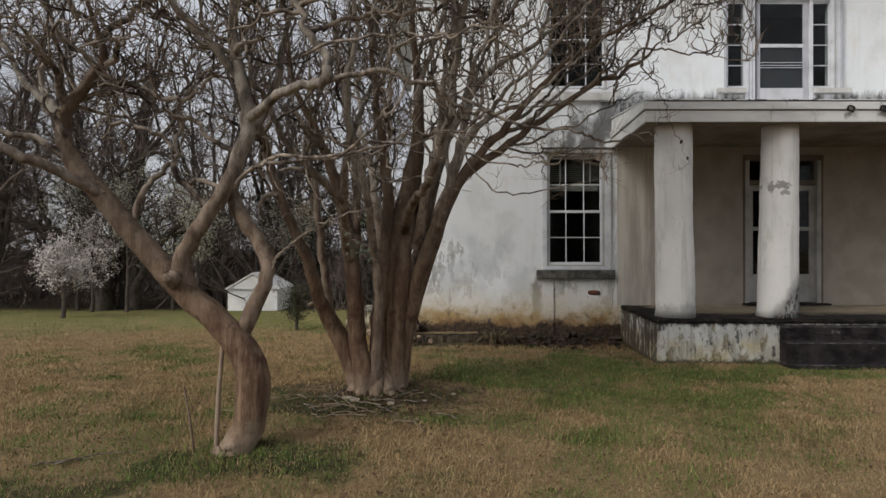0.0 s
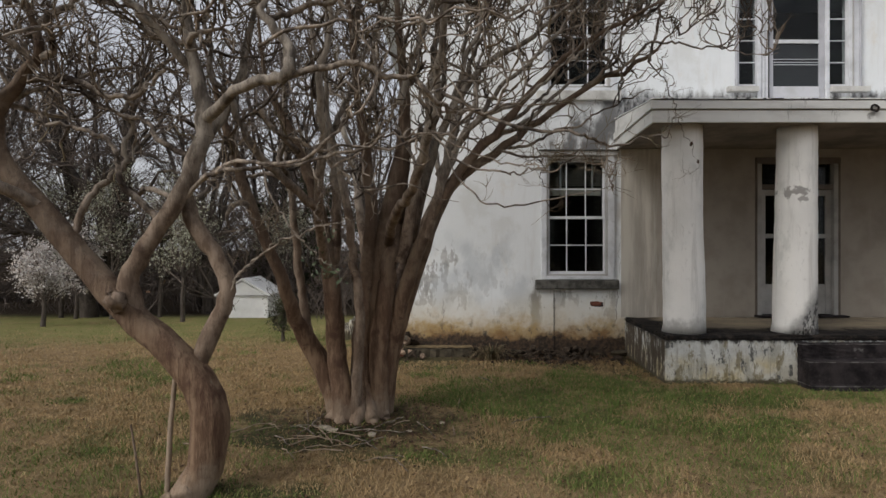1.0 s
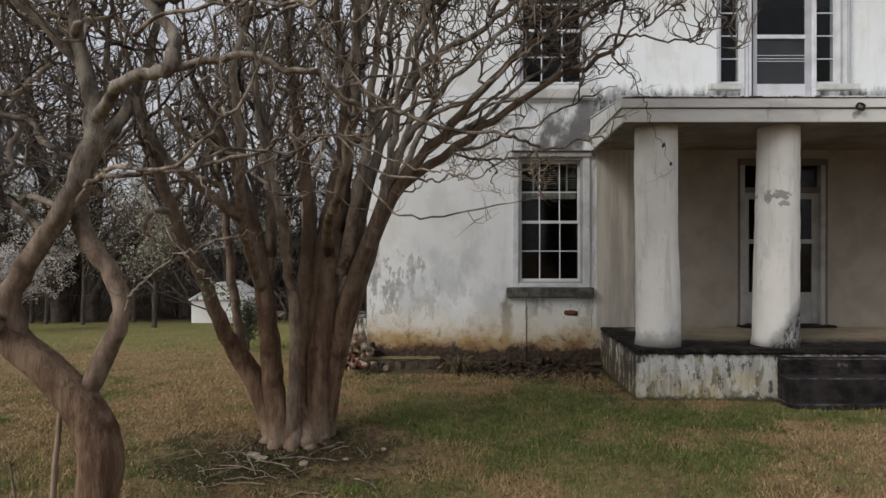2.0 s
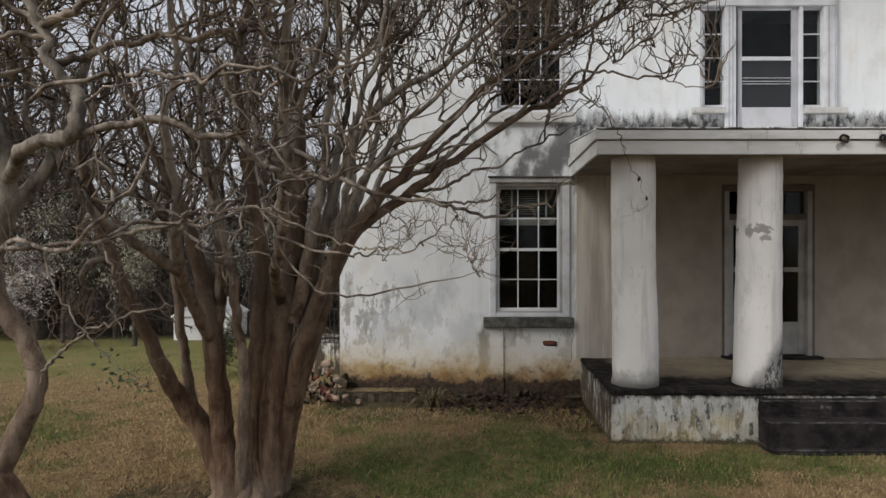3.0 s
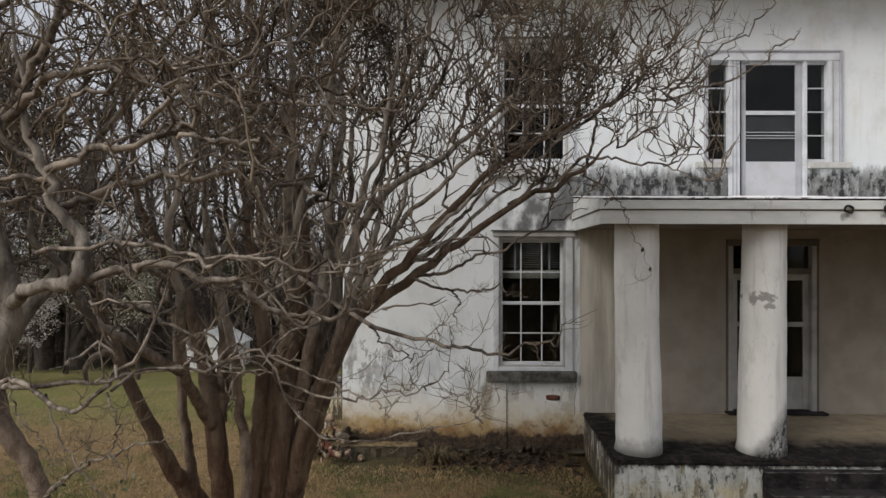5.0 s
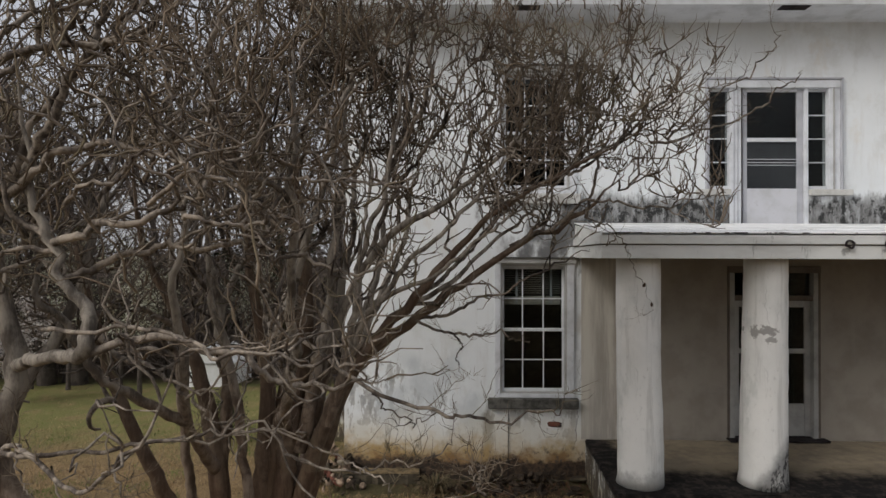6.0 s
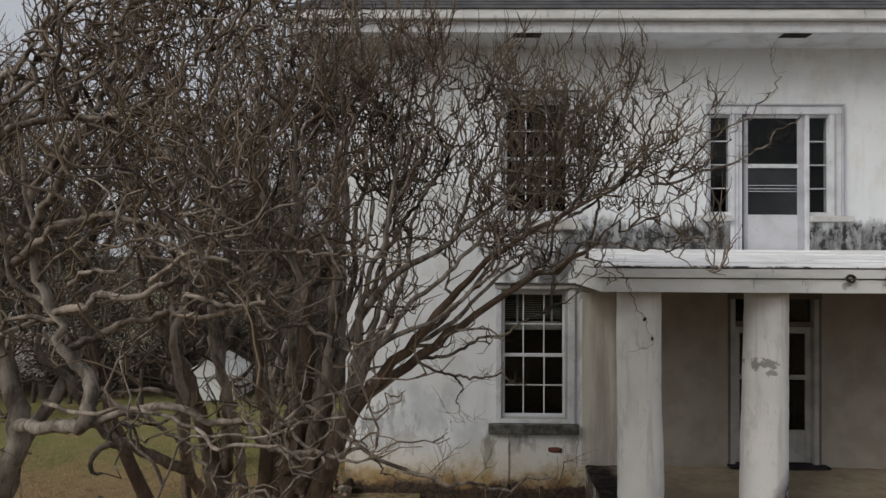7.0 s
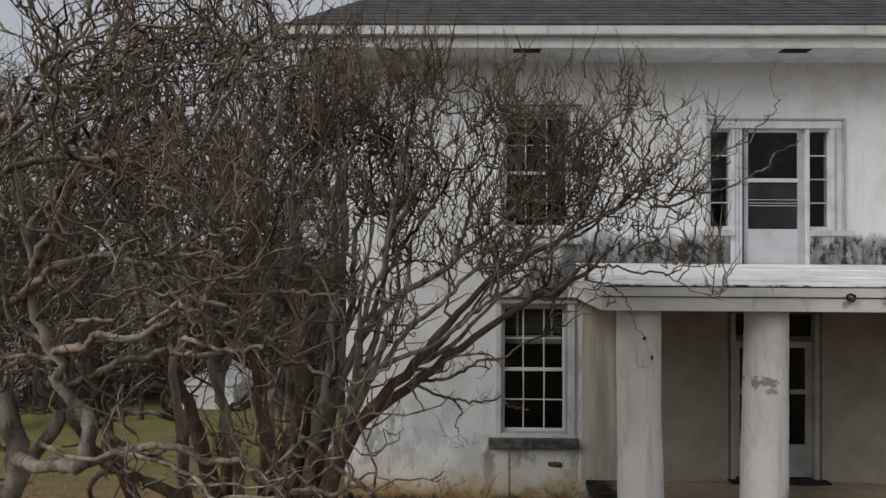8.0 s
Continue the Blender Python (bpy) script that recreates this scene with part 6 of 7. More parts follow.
limbs_b.append(([(-0.05, 6.7, 1.85), (0.15, 6.65, 2.6), (0.3, 6.5, 3.4), (0.5, 6.4, 4.1), (0.65, 6.4, 5.2)], 0.05, 0.02))
limbs_b.append(([(0.29, 6.7, 3.36), (0.55, 6.7, 4.0), (0.95, 6.7, 4.5), (1.25, 6.7, 5.2)], 0.034, 0.014))
limbs_b.append(([(1.1, 6.6, 3.98), (1.25, 6.8, 4.5), (1.5, 6.9, 5.0), (1.55, 7.0, 5.5)], 0.028, 0.012))
limbs_b.append(([(1.72, 6.8, 3.97), (1.85, 6.9, 4.5), (2.1, 7.0, 5.0), (2.15, 7.0, 5.5)], 0.026, 0.012))
limbs_b.append(([(2.33, 7.0, 3.75), (2.5, 7.0, 4.4), (2.75, 6.9, 5.0)], 0.024, 0.011))
limbs_b.append(([(2.13, 6.8, 4.15), (2.35, 6.8, 4.6), (2.6, 6.8, 5.0), (2.75, 6.8, 5.5)], 0.022, 0.010))
limbs_b.append(([(2.55, 6.85, 4.37), (2.85, 6.9, 4.85), (3.0, 6.9, 5.2), (3.05, 6.9, 5.6)], 0.02, 0.009))
limbs_b.append(([(2.67, 6.9, 4.49), (3.05, 6.9, 4.85), (3.2, 6.9, 5.1), (3.3, 6.9, 5.4)], 0.018, 0.008))
limbs_b.append(([(0.34, 6.7, 2.6), (0.75, 6.9, 2.95), (1.1, 7.0, 3.2), (1.5, 7.1, 3.55), (1.9, 7.2, 3.9), (2.3, 7.3, 4.3), (2.6, 7.3, 4.9)], 0.036, 0.012))
limbs_b.append(([(0.07, 6.8, 2.5), (0.42, 6.6, 3.0), (0.8, 6.5, 3.4), (1.2, 6.4, 3.8), (1.6, 6.4, 4.3), (1.9, 6.4, 4.9)], 0.04, 0.014))
limbs_b.append(([(0.73, 6.9, 2.78), (1.05, 6.9, 2.86), (1.45, 6.9, 3.02), (1.9, 6.9, 3.22), (2.35, 6.95, 3.45)], 0.02, 0.009))
limbs_b.append(([(0.79, 6.7, 3.06), (1.15, 7.0, 3.3), (1.45, 7.3, 3.7), (1.9, 7.5, 4.1), (2.3, 7.6, 4.6)], 0.03, 0.012))
limbs_b.append(([(-0.33, 6.6, 3.2), (0.0, 6.5, 4.2), (0.15, 6.4, 4.9), (0.2, 6.4, 5.45)], 0.05, 0.02))
limbs_b.append(([(-0.78, 6.6, 3.8), (-0.6, 6.4, 4.7), (-0.65, 6.4, 5.5)], 0.045, 0.02))
limbs_b.append(([(0.45, 6.45, 4.0), (0.85, 6.3, 4.7), (0.95, 6.3, 5.4)], 0.032, 0.016))
limbs_b.append(([(-0.32, 6.85, 1.8), (-0.06, 6.95, 2.6), (0.05, 7.0, 3.3), (0.15, 7.0, 4.1), (0.3, 6.95, 5.0)], 0.065, 0.024))
limbs_b.append(([(0.05, 7.2, 2.3), (0.3, 7.5, 3.2), (0.35, 7.7, 4.0), (0.45, 7.8, 4.9)], 0.05, 0.022))
# stems towards the lawn and the back
limbs_b.append(([(-0.45, 6.85, 1.75), (-0.40, 6.5, 1.95), (-0.28, 6.0, 2.1), (-0.1, 5.5, 2.3), (0.1, 5.0, 2.9), (0.14, 4.6, 3.7), (0.2, 4.5, 4.5)], 0.06, 0.024))
limbs_b.append(([(-1.03, 6.66, 1.45), (-1.05, 6.4, 1.7), (-1.0, 5.95, 2.05), (-0.9, 5.6, 2.8), (-0.8, 5.4, 3.7), (-0.9, 5.3, 4.6)], 0.06, 0.024))
limbs_b.append(([(-0.66, 6.95, 0.5), (-0.68, 7.2, 1.2), (-0.9, 7.8, 2.4), (-1.2, 8.3, 3.6), (-1.3, 8.5, 4.6)], 0.08, 0.026))
limbs_b.append(([(-0.58, 6.95, 0.5), (-0.42, 7.2, 1.3), (0.1, 7.8, 2.5), (0.5, 8.3, 3.5), (0.7, 8.5, 4.7)], 0.08, 0.026))
limbs_b.append(([(-1.0, 5.92, 2.1), (-1.4, 5.5, 2.5), (-1.7, 5.3, 3.1), (-1.8, 5.2, 3.9)], 0.045, 0.02))
limbs_b.append(([(-0.9, 7.8, 2.4), (-0.7, 8.2, 3.3), (-0.75, 8.3, 4.2), (-0.6, 8.3, 5.2)], 0.04, 0.018))
limbs_b.append(([(-1.02, 6.7, 2.84), (-0.8, 6.9, 3.6), (-0.5, 7.1, 4.5), (-0.4, 7.2, 5.4)], 0.04, 0.018))
limbs_b.append(([(0.1, 7.8, 2.5), (0.0, 8.2, 3.4), (0.1, 8.4, 4.4), (0.0, 8.5, 5.4)], 0.04, 0.018))
limbs_b.append(([(-0.35, 6.6, 4.2), (-0.2, 6.7, 4.8), (-0.1, 6.8, 5.5)], 0.03, 0.014))
limbs_b.append(([(-0.95, 6.5, 4.4), (-1.1, 6.6, 5.2), (-1.0, 6.7, 5.9)], 0.03, 0.012))
limbs_b.append(([(-0.6, 6.4, 4.7), (-0.3, 6.5, 5.3), (-0.2, 6.6, 6.0)], 0.03, 0.012))
limbs_b.append(([(0.65, 6.4, 4.4), (0.7, 6.5, 5.2), (0.8, 6.6, 5.8)], 0.028, 0.012))
limbs_b.append(([(-1.75, 6.4, 4.2), (-1.6, 6.4, 5.0), (-1.7, 6.4, 5.8)], 0.03, 0.012))
limbs_b.append(([(2.93, 6.9, 4.45), (3.22, 6.95, 4.48), (3.41, 6.98, 4.58), (3.60, 6.98, 4.64), (3.81, 6.98, 4.705), (3.99, 6.98, 4.84), (4.10, 6.98, 4.92), (4.21, 6.98, 5.0), (4.29, 6.98, 5.08), (4.36, 6.98, 5.18)], 0.019, 0.008))
limbs_b.append(([(3.1, 6.95, 4.5), (3.35, 6.98, 4.75), (3.53, 6.98, 4.93), (3.75, 6.98, 5.05), (3.97, 6.98, 5.22), (4.1, 6.98, 5.35), (4.13, 6.98, 5.55)], 0.017, 0.006))
limbs_b.append(([(3.35, 6.98, 4.75), (3.40, 6.98, 5.0), (3.55, 6.98, 5.2), (3.58, 6.98, 5.5)], 0.012, 0.005))
limbs_b.append(([(2.33, 7.0, 3.75), (2.7, 7.5, 3.72), (2.9, 7.9, 3.6), (3.05, 8.05, 3.4), (3.2, 8.1, 3.15), (3.33, 8.12, 2.85)], 0.012, 0.003))
limbs_b.append(([(3.04, 6.9, 4.55), (3.4, 7.0, 4.6), (3.65, 7.0, 4.85), (3.9, 6.98, 5.2)], 0.012, 0.006))
# thin low shoots in front of the wall
limbs_b.append(([(0.10, 5.0, 2.9), (0.4, 4.85, 2.72), (0.6, 4.75, 2.6), (0.85, 4.7, 2.565), (0.98, 4.58, 2.52), (1.09, 4.6, 2.50), (1.18, 4.68, 2.49), (1.28, 4.7, 2.46), (1.37, 4.68, 2.45), (1.46, 4.68, 2.45), (1.59, 4.66, 2.49), (1.68, 4.66, 2.55), (1.74, 4.66, 2.66)], 0.015, 0.005))
limbs_b.append(([(0.60, 4.75, 2.6), (0.66, 4.78, 2.52), (0.74, 4.78, 2.465), (0.81, 4.85, 2.41), (0.90, 4.9, 2.395), (0.98, 4.9, 2.43)], 0.006, 0.003))
limbs_b.append(([(1.10, 6.7, 2.66), (1.16, 6.7, 2.60), (1.14, 6.65, 2.50), (1.12, 6.6, 2.36)], 0.008, 0.004))
limbs_b.append(([(0.73, 6.9, 2.78), (1.1, 6.7, 2.66), (1.4, 6.6, 2.7), (1.75, 6.6, 2.66)], 0.016, 0.008))
myrtle_b = crape_myrtle("crape_myrtle", MYRTLE_B, limbs_b, 5, "large many-stemmed bare crape myrtle beside the house", (6.5, 5.75), (4, 4, 2, 2), [(-0.36, -0.06), (-0.22, -0.24), (-0.05, -0.27), (0.13, -0.22), (0.24, -0.06), (-0.32, 0.14)], 0.075, 4.3, 0.9, M_SHADELIMB, M_SHADETWIG, 0.0090)


# a dead leaf caught on the twig by the porch
krng = np.random.default_rng(52)
v, q = leaves(krng, np.array([[3.34, 8.1, 2.84], [3.24, 8.1, 3.05]]) - np.array(MYRTLE_B), 0.036, 0.010, 3)
tagged(arrays("dead_leaf_mass", v, q, M_LITTER, myrtle_b, "withered brown leaves"), kind="stuff")

# ---- woods ----
def bare_tree(seed, height, spread, r0):
    """A tall bare woodland tree: trunk, and its boughs and twigs."""
    rng = np.random.default_rng(seed)
    tree = tagged(empty("woodland_tree"), "bare dark woodland tree at the lawn's edge", "tree", "trees of the wood")
    p, r = limb(rng, [(0, 0, -0.3), (rng.normal(0, 0.15), rng.normal(0, 0.15), height * 0.3), (rng.normal(0, 0.4), rng.normal(0, 0.4), height * 0.65), (rng.normal(0, 0.6), rng.normal(0, 0.6), height)], r0, r0 * 0.25, 16, 0.17)
    b1, r1 = sprout(rng, p[None], r[None], 24, (0.12, 0.98), (spread * 0.5, spread * 1.5), (30, 75), 8, 0.06, 0.26, (0.45, 0.72), 0.035)
    b2, r2 = sprout(rng, b1, r1, 6, (0.25, 1.0), (0.8, 2.0), (20, 60), 6, 0.08, 0.2, (0.4, 0.65), 0.016)
    b3, r3 = sprout(rng, b2, r2, 5, (0.2, 1.0), (0.4, 1.1), (20, 55), 4, 0.1, 0.2, (0.45, 0.6), 0.008)
    tube_part("trunk", [(p[None], r[None], 9)], M_WOODBARK, tree)
    tagged(tube_part("crown", [(b1, r1, 5), (b2, r2, 3), (b3, r3, 3)], M_WOODTWIG, tree), kind="stuff")
    return tree


def scattered(originals, spots, seed):
    rng = random.Random(seed)
    for i, (x, y) in enumerate(spots):
        src = originals[i % len(originals)]
        m = pose(x, y, float(ground_z(x, y)), 0, 0, rng.uniform(0, 360)) @ Matrix.Diagonal((*[rng.uniform(0.8, 1.2)] * 3, 1))
        if i < len(originals):
            src.matrix_basis = m
        else:
            c = copy_thing(src, pose(x, y, float(ground_z(x, y)), 0, 0, rng.uniform(0, 360)))
            c.scale = [rng.uniform(0.8, 1.2)] * 3


wood = [bare_tree(20 + i, 8.0 + 1.1 * i, 2.2 + 0.2 * i, 0.09 + 0.016 * i) for i in range(5)]
wrng = random.Random(4)
spots = []
while len(spots) < 17:
    x, y = wrng.uniform(-34, 2), wrng.uniform(20.5, 36)
    if (x > -2.2 and y < 21) or (-7.6 < x < -3.2 and y < 20) or any((x - a) ** 2 + (y - b) ** 2 < 1.6 for a, b in spots):
        continue
    spots.append((x, y))
scattered(wood, spots, 9)


def old_tree(seed, at, height, r0):
    """A heavy-limbed leaning tree at the wood's rim."""
    rng = np.random.default_rng(seed)
    tree = tagged(empty("woodland_tree", at), "dark heavy-limbed bare tree at the lawn's edge", "tree", "trees of the wood")
    P, R = [], []
    for i in range(4):
        a = rng.uniform(0, 6.28)
        dx, dy = math.cos(a) * rng.uniform(0.8, 2.4), math.sin(a) * rng.uniform(0.3, 1.0)
        p, r = limb(rng, [(0, 0, -0.3), (0.05 * dx, 0.05 * dy, height * 0.12), (0.4 * dx, 0.4 * dy, height * 0.4), (0.75 * dx, dy, height * 0.7), (dx * 1.2, dy * 1.2, height)], r0 * rng.uniform(0.45, 0.75), r0 * 0.15, 16, 0.09)
        P.append(p)
        R.append(r)
        tube_part("stem", [(p[None], r[None], 8)], M_WOODBARK, tree)
    b1, r1 = sprout(rng, np.stack(P), np.stack(R), 9, (0.2, 1), (1.2, 3.2), (30, 70), 9, 0.05, 0.22, (0.4, 0.6), 0.03)
    b2, r2 = sprout(rng, b1, r1, 5, (0.2, 1), (0.6, 1.8), (20, 65), 7, 0.06, 0.26, (0.4, 0.65), 0.016)
    b3, r3 = sprout(rng, b2, r2, 4, (0.2, 1), (0.4, 1.0), (20, 60), 5, 0.1, 0.26, (0.45, 0.6), 0.009)
    tagged(tube_part("crown", [(b1, r1, 5), (b2, r2, 4), (b3, r3, 3)], M_WOODTWIG, tree), kind="stuff")
    return tree


for i, (x, y, h, r) in enumerate(((-12.4, 16.4, 8.0, 0.22), (-9.7, 18.0, 7.5, 0.2), (-13.3, 17.4, 7.5, 0.2), (-7.2, 19.0, 8.0, 0.2), (-11.4, 20.4, 9.0, 0.22), (-4.9, 21.4, 8.0, 0.2), (-2.4, 21.0, 7.0, 0.18), (-14.6, 18.6, 9.0, 0.24), (-10.9, 19.0, 9.5, 0.24),
                                (-8.3, 21.0, 9.0, 0.22), (-17.0, 17.2, 8.5, 0.24), (-6.4, 22.4, 9.5, 0.22), (-19.5, 19.0, 9.0, 0.24))):
    old_tree(140 + i, (x, y, float(ground_z(x, y))), h, r)


def spreading_oak():
    """The old tree whose limbs arch out over the lawn's rim, left and right of two short trunks."""
    rng = np.random.default_rng(171)
    at = (-9.65, 17.6, -0.25)
    tree = tagged(empty("spreading_tree", at), "old dark spreading tree with long arching limbs", "tree")
    P, R = [], []

    def grow(pts, radii):
        p, r = limb(rng, pts, radii, 0, 22, 0.045)
        p = p - np.array(at)
        P.append(p)
        R.append(r)
        tube_part("stem", [(p[None], r[None], 10)], M_WOODBARK, tree)

    grow([(-10.03, 17.60, -0.70), (-10.04, 17.60, 0.35), (-10.03, 17.60, 1.11), (-10.56, 17.49, 1.62), (-11.41, 17.37, 2.19), (-12.26, 17.26, 2.28), (-13.17, 17.15, 2.62)], (0.26, 0.22, 0.19, 0.14, 0.11, 0.085, 0.05))
    grow([(-9.99, 17.60, 0.81), (-9.71, 17.66, 1.71), (-9.52, 17.71, 2.34), (-9.94, 17.71, 3.19), (-10.61, 17.71, 3.98), (-11.30, 17.60, 4.89), (-11.81, 17.49, 6.14)], (0.16, 0.17, 0.15, 0.12, 0.10, 0.075, 0.04))
    grow([(-9.19, 17.71, -0.70), (-9.19, 17.71, 0.24), (-9.20, 17.71, 0.92), (-9.35, 17.83, 2.28), (-9.27, 17.94, 3.98), (-8.91, 18.05, 5.69), (-8.97, 18.17, 7.28)], (0.25, 0.20, 0.18, 0.15, 0.11, 0.075, 0.04))
    grow([(-9.14, 17.60, 0.35), (-8.70, 17.49, 1.26), (-8.10, 17.37, 1.94), (-7.35, 17.26, 2.70), (-6.47, 17.15, 3.30), (-5.79, 17.15, 4.21), (-5.56, 17.15, 5.12)], (0.13, 0.13, 0.11, 0.09, 0.075, 0.055, 0.03))
    grow([(-8.10, 17.37, 1.94), (-7.49, 17.71, 2.11), (-6.81, 18.05, 2.05), (-6.13, 18.28, 2.39)], (0.07, 0.06, 0.05, 0.03))
    grow([(-11.41, 17.37, 2.19), (-12.04, 17.60, 2.96), (-12.94, 17.71, 3.42), (-13.97, 17.83, 4.33)], (0.07, 0.06, 0.05, 0.03))
    grow([(-9.94, 17.71, 3.19), (-9.42, 17.37, 3.87), (-8.52, 17.26, 4.44), (-7.83, 17.26, 5.35), (-7.27, 17.26, 6.37)], (0.09, 0.075, 0.06, 0.05, 0.03))
    grow([(-10.56, 17.49, 1.62), (-11.01, 17.15, 1.32), (-11.81, 17.03, 1.43), (-12.72, 16.92, 1.15)], (0.07, 0.06, 0.045, 0.025))
    b1, r1 = sprout(rng, np.stack(P), np.stack(R), 13, (0.25, 1), (0.7, 2.2), (30, 75), 9, 0.03, 0.26, (0.35, 0.5), 0.02)
    b2, r2 = sprout(rng, b1, r1, 5, (0.2, 1), (0.4, 1.2), (20, 70), 7, 0.04, 0.3, (0.45, 0.65), 0.011)
    b3, r3 = sprout(rng, b2, r2, 4, (0.2, 1), (0.2, 0.7), (20, 60), 4, 0.08, 0.28, (0.5, 0.65), 0.007)
    tagged(tube_part("crown", [(b1, r1, 5), (b2, r2, 4), (b3, r3, 3)], M_WOODTWIG, tree), kind="stuff")
    return tree


spreading_oak()


def unseen_rim():
    """Unseen trees added behind the viewer, so that the windows reflect dark."""
    rng = random.Random(77)
    for i in range(5):
        x, y = -26 + i * 12.5 + rng.uniform(-1, 1), rng.uniform(-24, -15)
        c = copy_thing(wood[i % 5], pose(x, y, float(ground_z(x, y)), 0, 0, rng.uniform(0, 360)))
        c.scale = [rng.uniform(0.9, 1.3)] * 3


unseen_rim()


def undergrowth(seed):
    """A thicket of bare stems."""
    rng = np.random.default_rng(seed)
    t = tagged(empty("thicket"), "dark tangled thicket under the woodland trees", "shrub", "thickets of the wood")
    n = 28
    st = np.stack([rng.normal(0, 0.9, n), rng.normal(0, 0.5, n), np.full(n, -0.1)], -1)
    d = unit(np.stack([rng.normal(0, 0.35, n), rng.normal(0, 0.35, n), np.ones(n)], -1))
    pts, L = [st], rng.uniform(0.9, 2.6, n)[:, None] / 6
    for _ in range(6):
        d = unit(d + rng.normal(0, 0.16, (n, 3)))
        pts.append(pts[-1] + d * L)
    p = np.stack(pts, 1)
    r = np.full((n, 7), 0.018) * np.linspace(1, 0.4, 7)
    b, rb = sprout(rng, p, r, 7, (0.2, 1), (0.3, 0.9), (20, 60), 4, 0.05, 0.25, (0.5, 0.7), 0.006)
    c, rc = sprout(rng, b, rb, 2, (0.2, 1), (0.15, 0.5), (20, 60), 3, 0.05, 0.25, (0.5, 0.7), 0.005)
    tagged(tube_part("stem_mass", [(p, r, 4), (b, rb, 3), (c, rc, 3)], M_WOODTWIG, t), kind="stuff")
    v, q = leaves(rng, b[::3, -1], 0.04, 0.12, 1)
    tagged(arrays("dead_leaf_mass", v, q, M_LITTER, t), kind="stuff")
    return t


thick = [undergrowth(60 + i) for i in range(3)]
spots = []
while len(spots) < 32:
    x, y = wrng.uniform(-30, 0), wrng.uniform(17.0, 26)
    if (x > -2.0 and y < 21) or (-7.4 < x < -3.4 and y < 20):
        continue
    spots.append((x, y))
# five more added out of view behind the viewer, for dark reflections
spots += [(-26 + 13.0 * i, wrng.uniform(-19, -14)) for i in range(5)]
scattered(thick, spots, 10)
# taller scrub and saplings that close the wood behind its rim
for i in range(20):
    x, y = -27 + 1.32 * i + wrng.uniform(-0.5, 0.5), wrng.uniform(20.5, 27)
    c = copy_thing(thick[i % 3], pose(x, y, float(ground_z(x, y)), 0, 0, wrng.uniform(0, 360)))
    c.scale = (wrng.uniform(1.4, 2.0), wrng.uniform(1.4, 2.0), wrng.uniform(1.2, 1.9))


def blossom_tree(seed, at, height, full=True):
    rng = np.random.default_rng(seed)
    t = tagged(empty("blossom_tree", at), "small tree covered with white spring blossom" if full else "slender tree with sparse greenish-white blossom", "tree", "blossom trees")
    p, r = limb(rng, [(0, 0, -0.2), (0.05, 0, height * 0.4), (0, 0.1, height * 0.75), (0, 0, height)], 0.07, 0.02, 12, 0.02)
    b1, r1 = sprout(rng, p[None], r[None], 26, (0.3, 1), (min(0.5, 0.28 * height), min(1.3, 0.55 * height)), (25, 60), 6, 0.08, 0.15, (0.4, 0.6), 0.014)
    b2, r2 = sprout(rng, b1, r1, 6, (0.2, 1), (0.25, 0.7), (20, 60), 5, 0.08, 0.2, (0.4, 0.6), 0.007)
    tube_part("trunk", [(p[None], r[None], 8)], M_WOODBARK, t)
    tagged(tube_part("branch_mass", [(b1, r1, 4), (b2, r2, 3)], M_WOODTWIG, t), kind="stuff")
    v, q = leaves(rng, b2[:, 2:].reshape(-1, 3), 0.03, 0.05 if full else 0.09, 12 if full else 6)
    tagged(arrays("blossom", v, q, M_BLOSSOM if full else M_BUDS, t, "white blossom" if full else "pale green-white buds"), kind="stuff")
    return t


blossom_tree(81, (-9.55, 14.9, -0.15), 1.3)
blossom_tree(82, (-6.75, 16.2, -0.2), 2.7, False)
blossom_tree(83, (-8.0, 17.6, -0.25), 3.4, False)
blossom_tree(84, (-10.7, 17.4, -0.2), 3.3, False)
blossom_tree(85, (-9.0, 16.9, -0.2), 3.0, False)
blossom_tree(86, (-5.0, 19.6, -0.25), 2.6, False)
blossom_tree(87, (-10.05, 17.0, -0.2), 1.75)


def evergreen(seed, at, height, width):
    rng = np.random.default_rng(seed)
    t = tagged(empty("evergreen_shrub", at), "dark dense evergreen shrub", "shrub", "evergreen shrubs")
    p, r = limb(rng, [(0, 0, -0.2), (0.0, 0, height * 0.5), (0, 0, height)], 0.05, 0.01, 10, 0.02)
    b1, r1 = sprout(rng, p[None], r[None], 60 if height < 6 else 110, (0.32 if height < 1 else 0.1, 0.98), (width * 0.4, width), (45, 80), 5, 0.06, 0.15, (0.3, 0.5), 0.008)
    b2, r2 = sprout(rng, b1, r1, 5, (0.3, 1), (0.12, 0.35) if height < 6 else (0.5, 1.3), (20, 60), 4, 0.1, 0.2, (0.4, 0.6), 0.005)
    tube_part("trunk", [(p[None], r[None], 6)], M_WOODBARK, t)
    tagged(tube_part("branch_mass", [(b1, r1, 3), (b2, r2, 3)], M_WOODTWIG, t), kind="stuff")
    v, q = leaves(rng, b2[:, 1:].reshape(-1, 3), 0.02 if height < 1 else 0.05 if height < 6 else 0.26, 0.03 if height < 1 else 0.05 if height < 6 else 0.2, 2 if height < 1 else 5)
    tagged(arrays("foliage", v, q, M_EVERGREEN, t), kind="stuff")
    return t


evergreen(91, (-2.98, 12.1, -0.05), 0.72, 0.15)
evergreen(92, (-4.3, 21.5, -0.25), 4.2, 1.1)
evergreen(93, (-2.6, 22.5, -0.25), 3.4, 1.3)
evergreen(94, (-6.2, 22.0, -0.25), 3.6, 1.2)
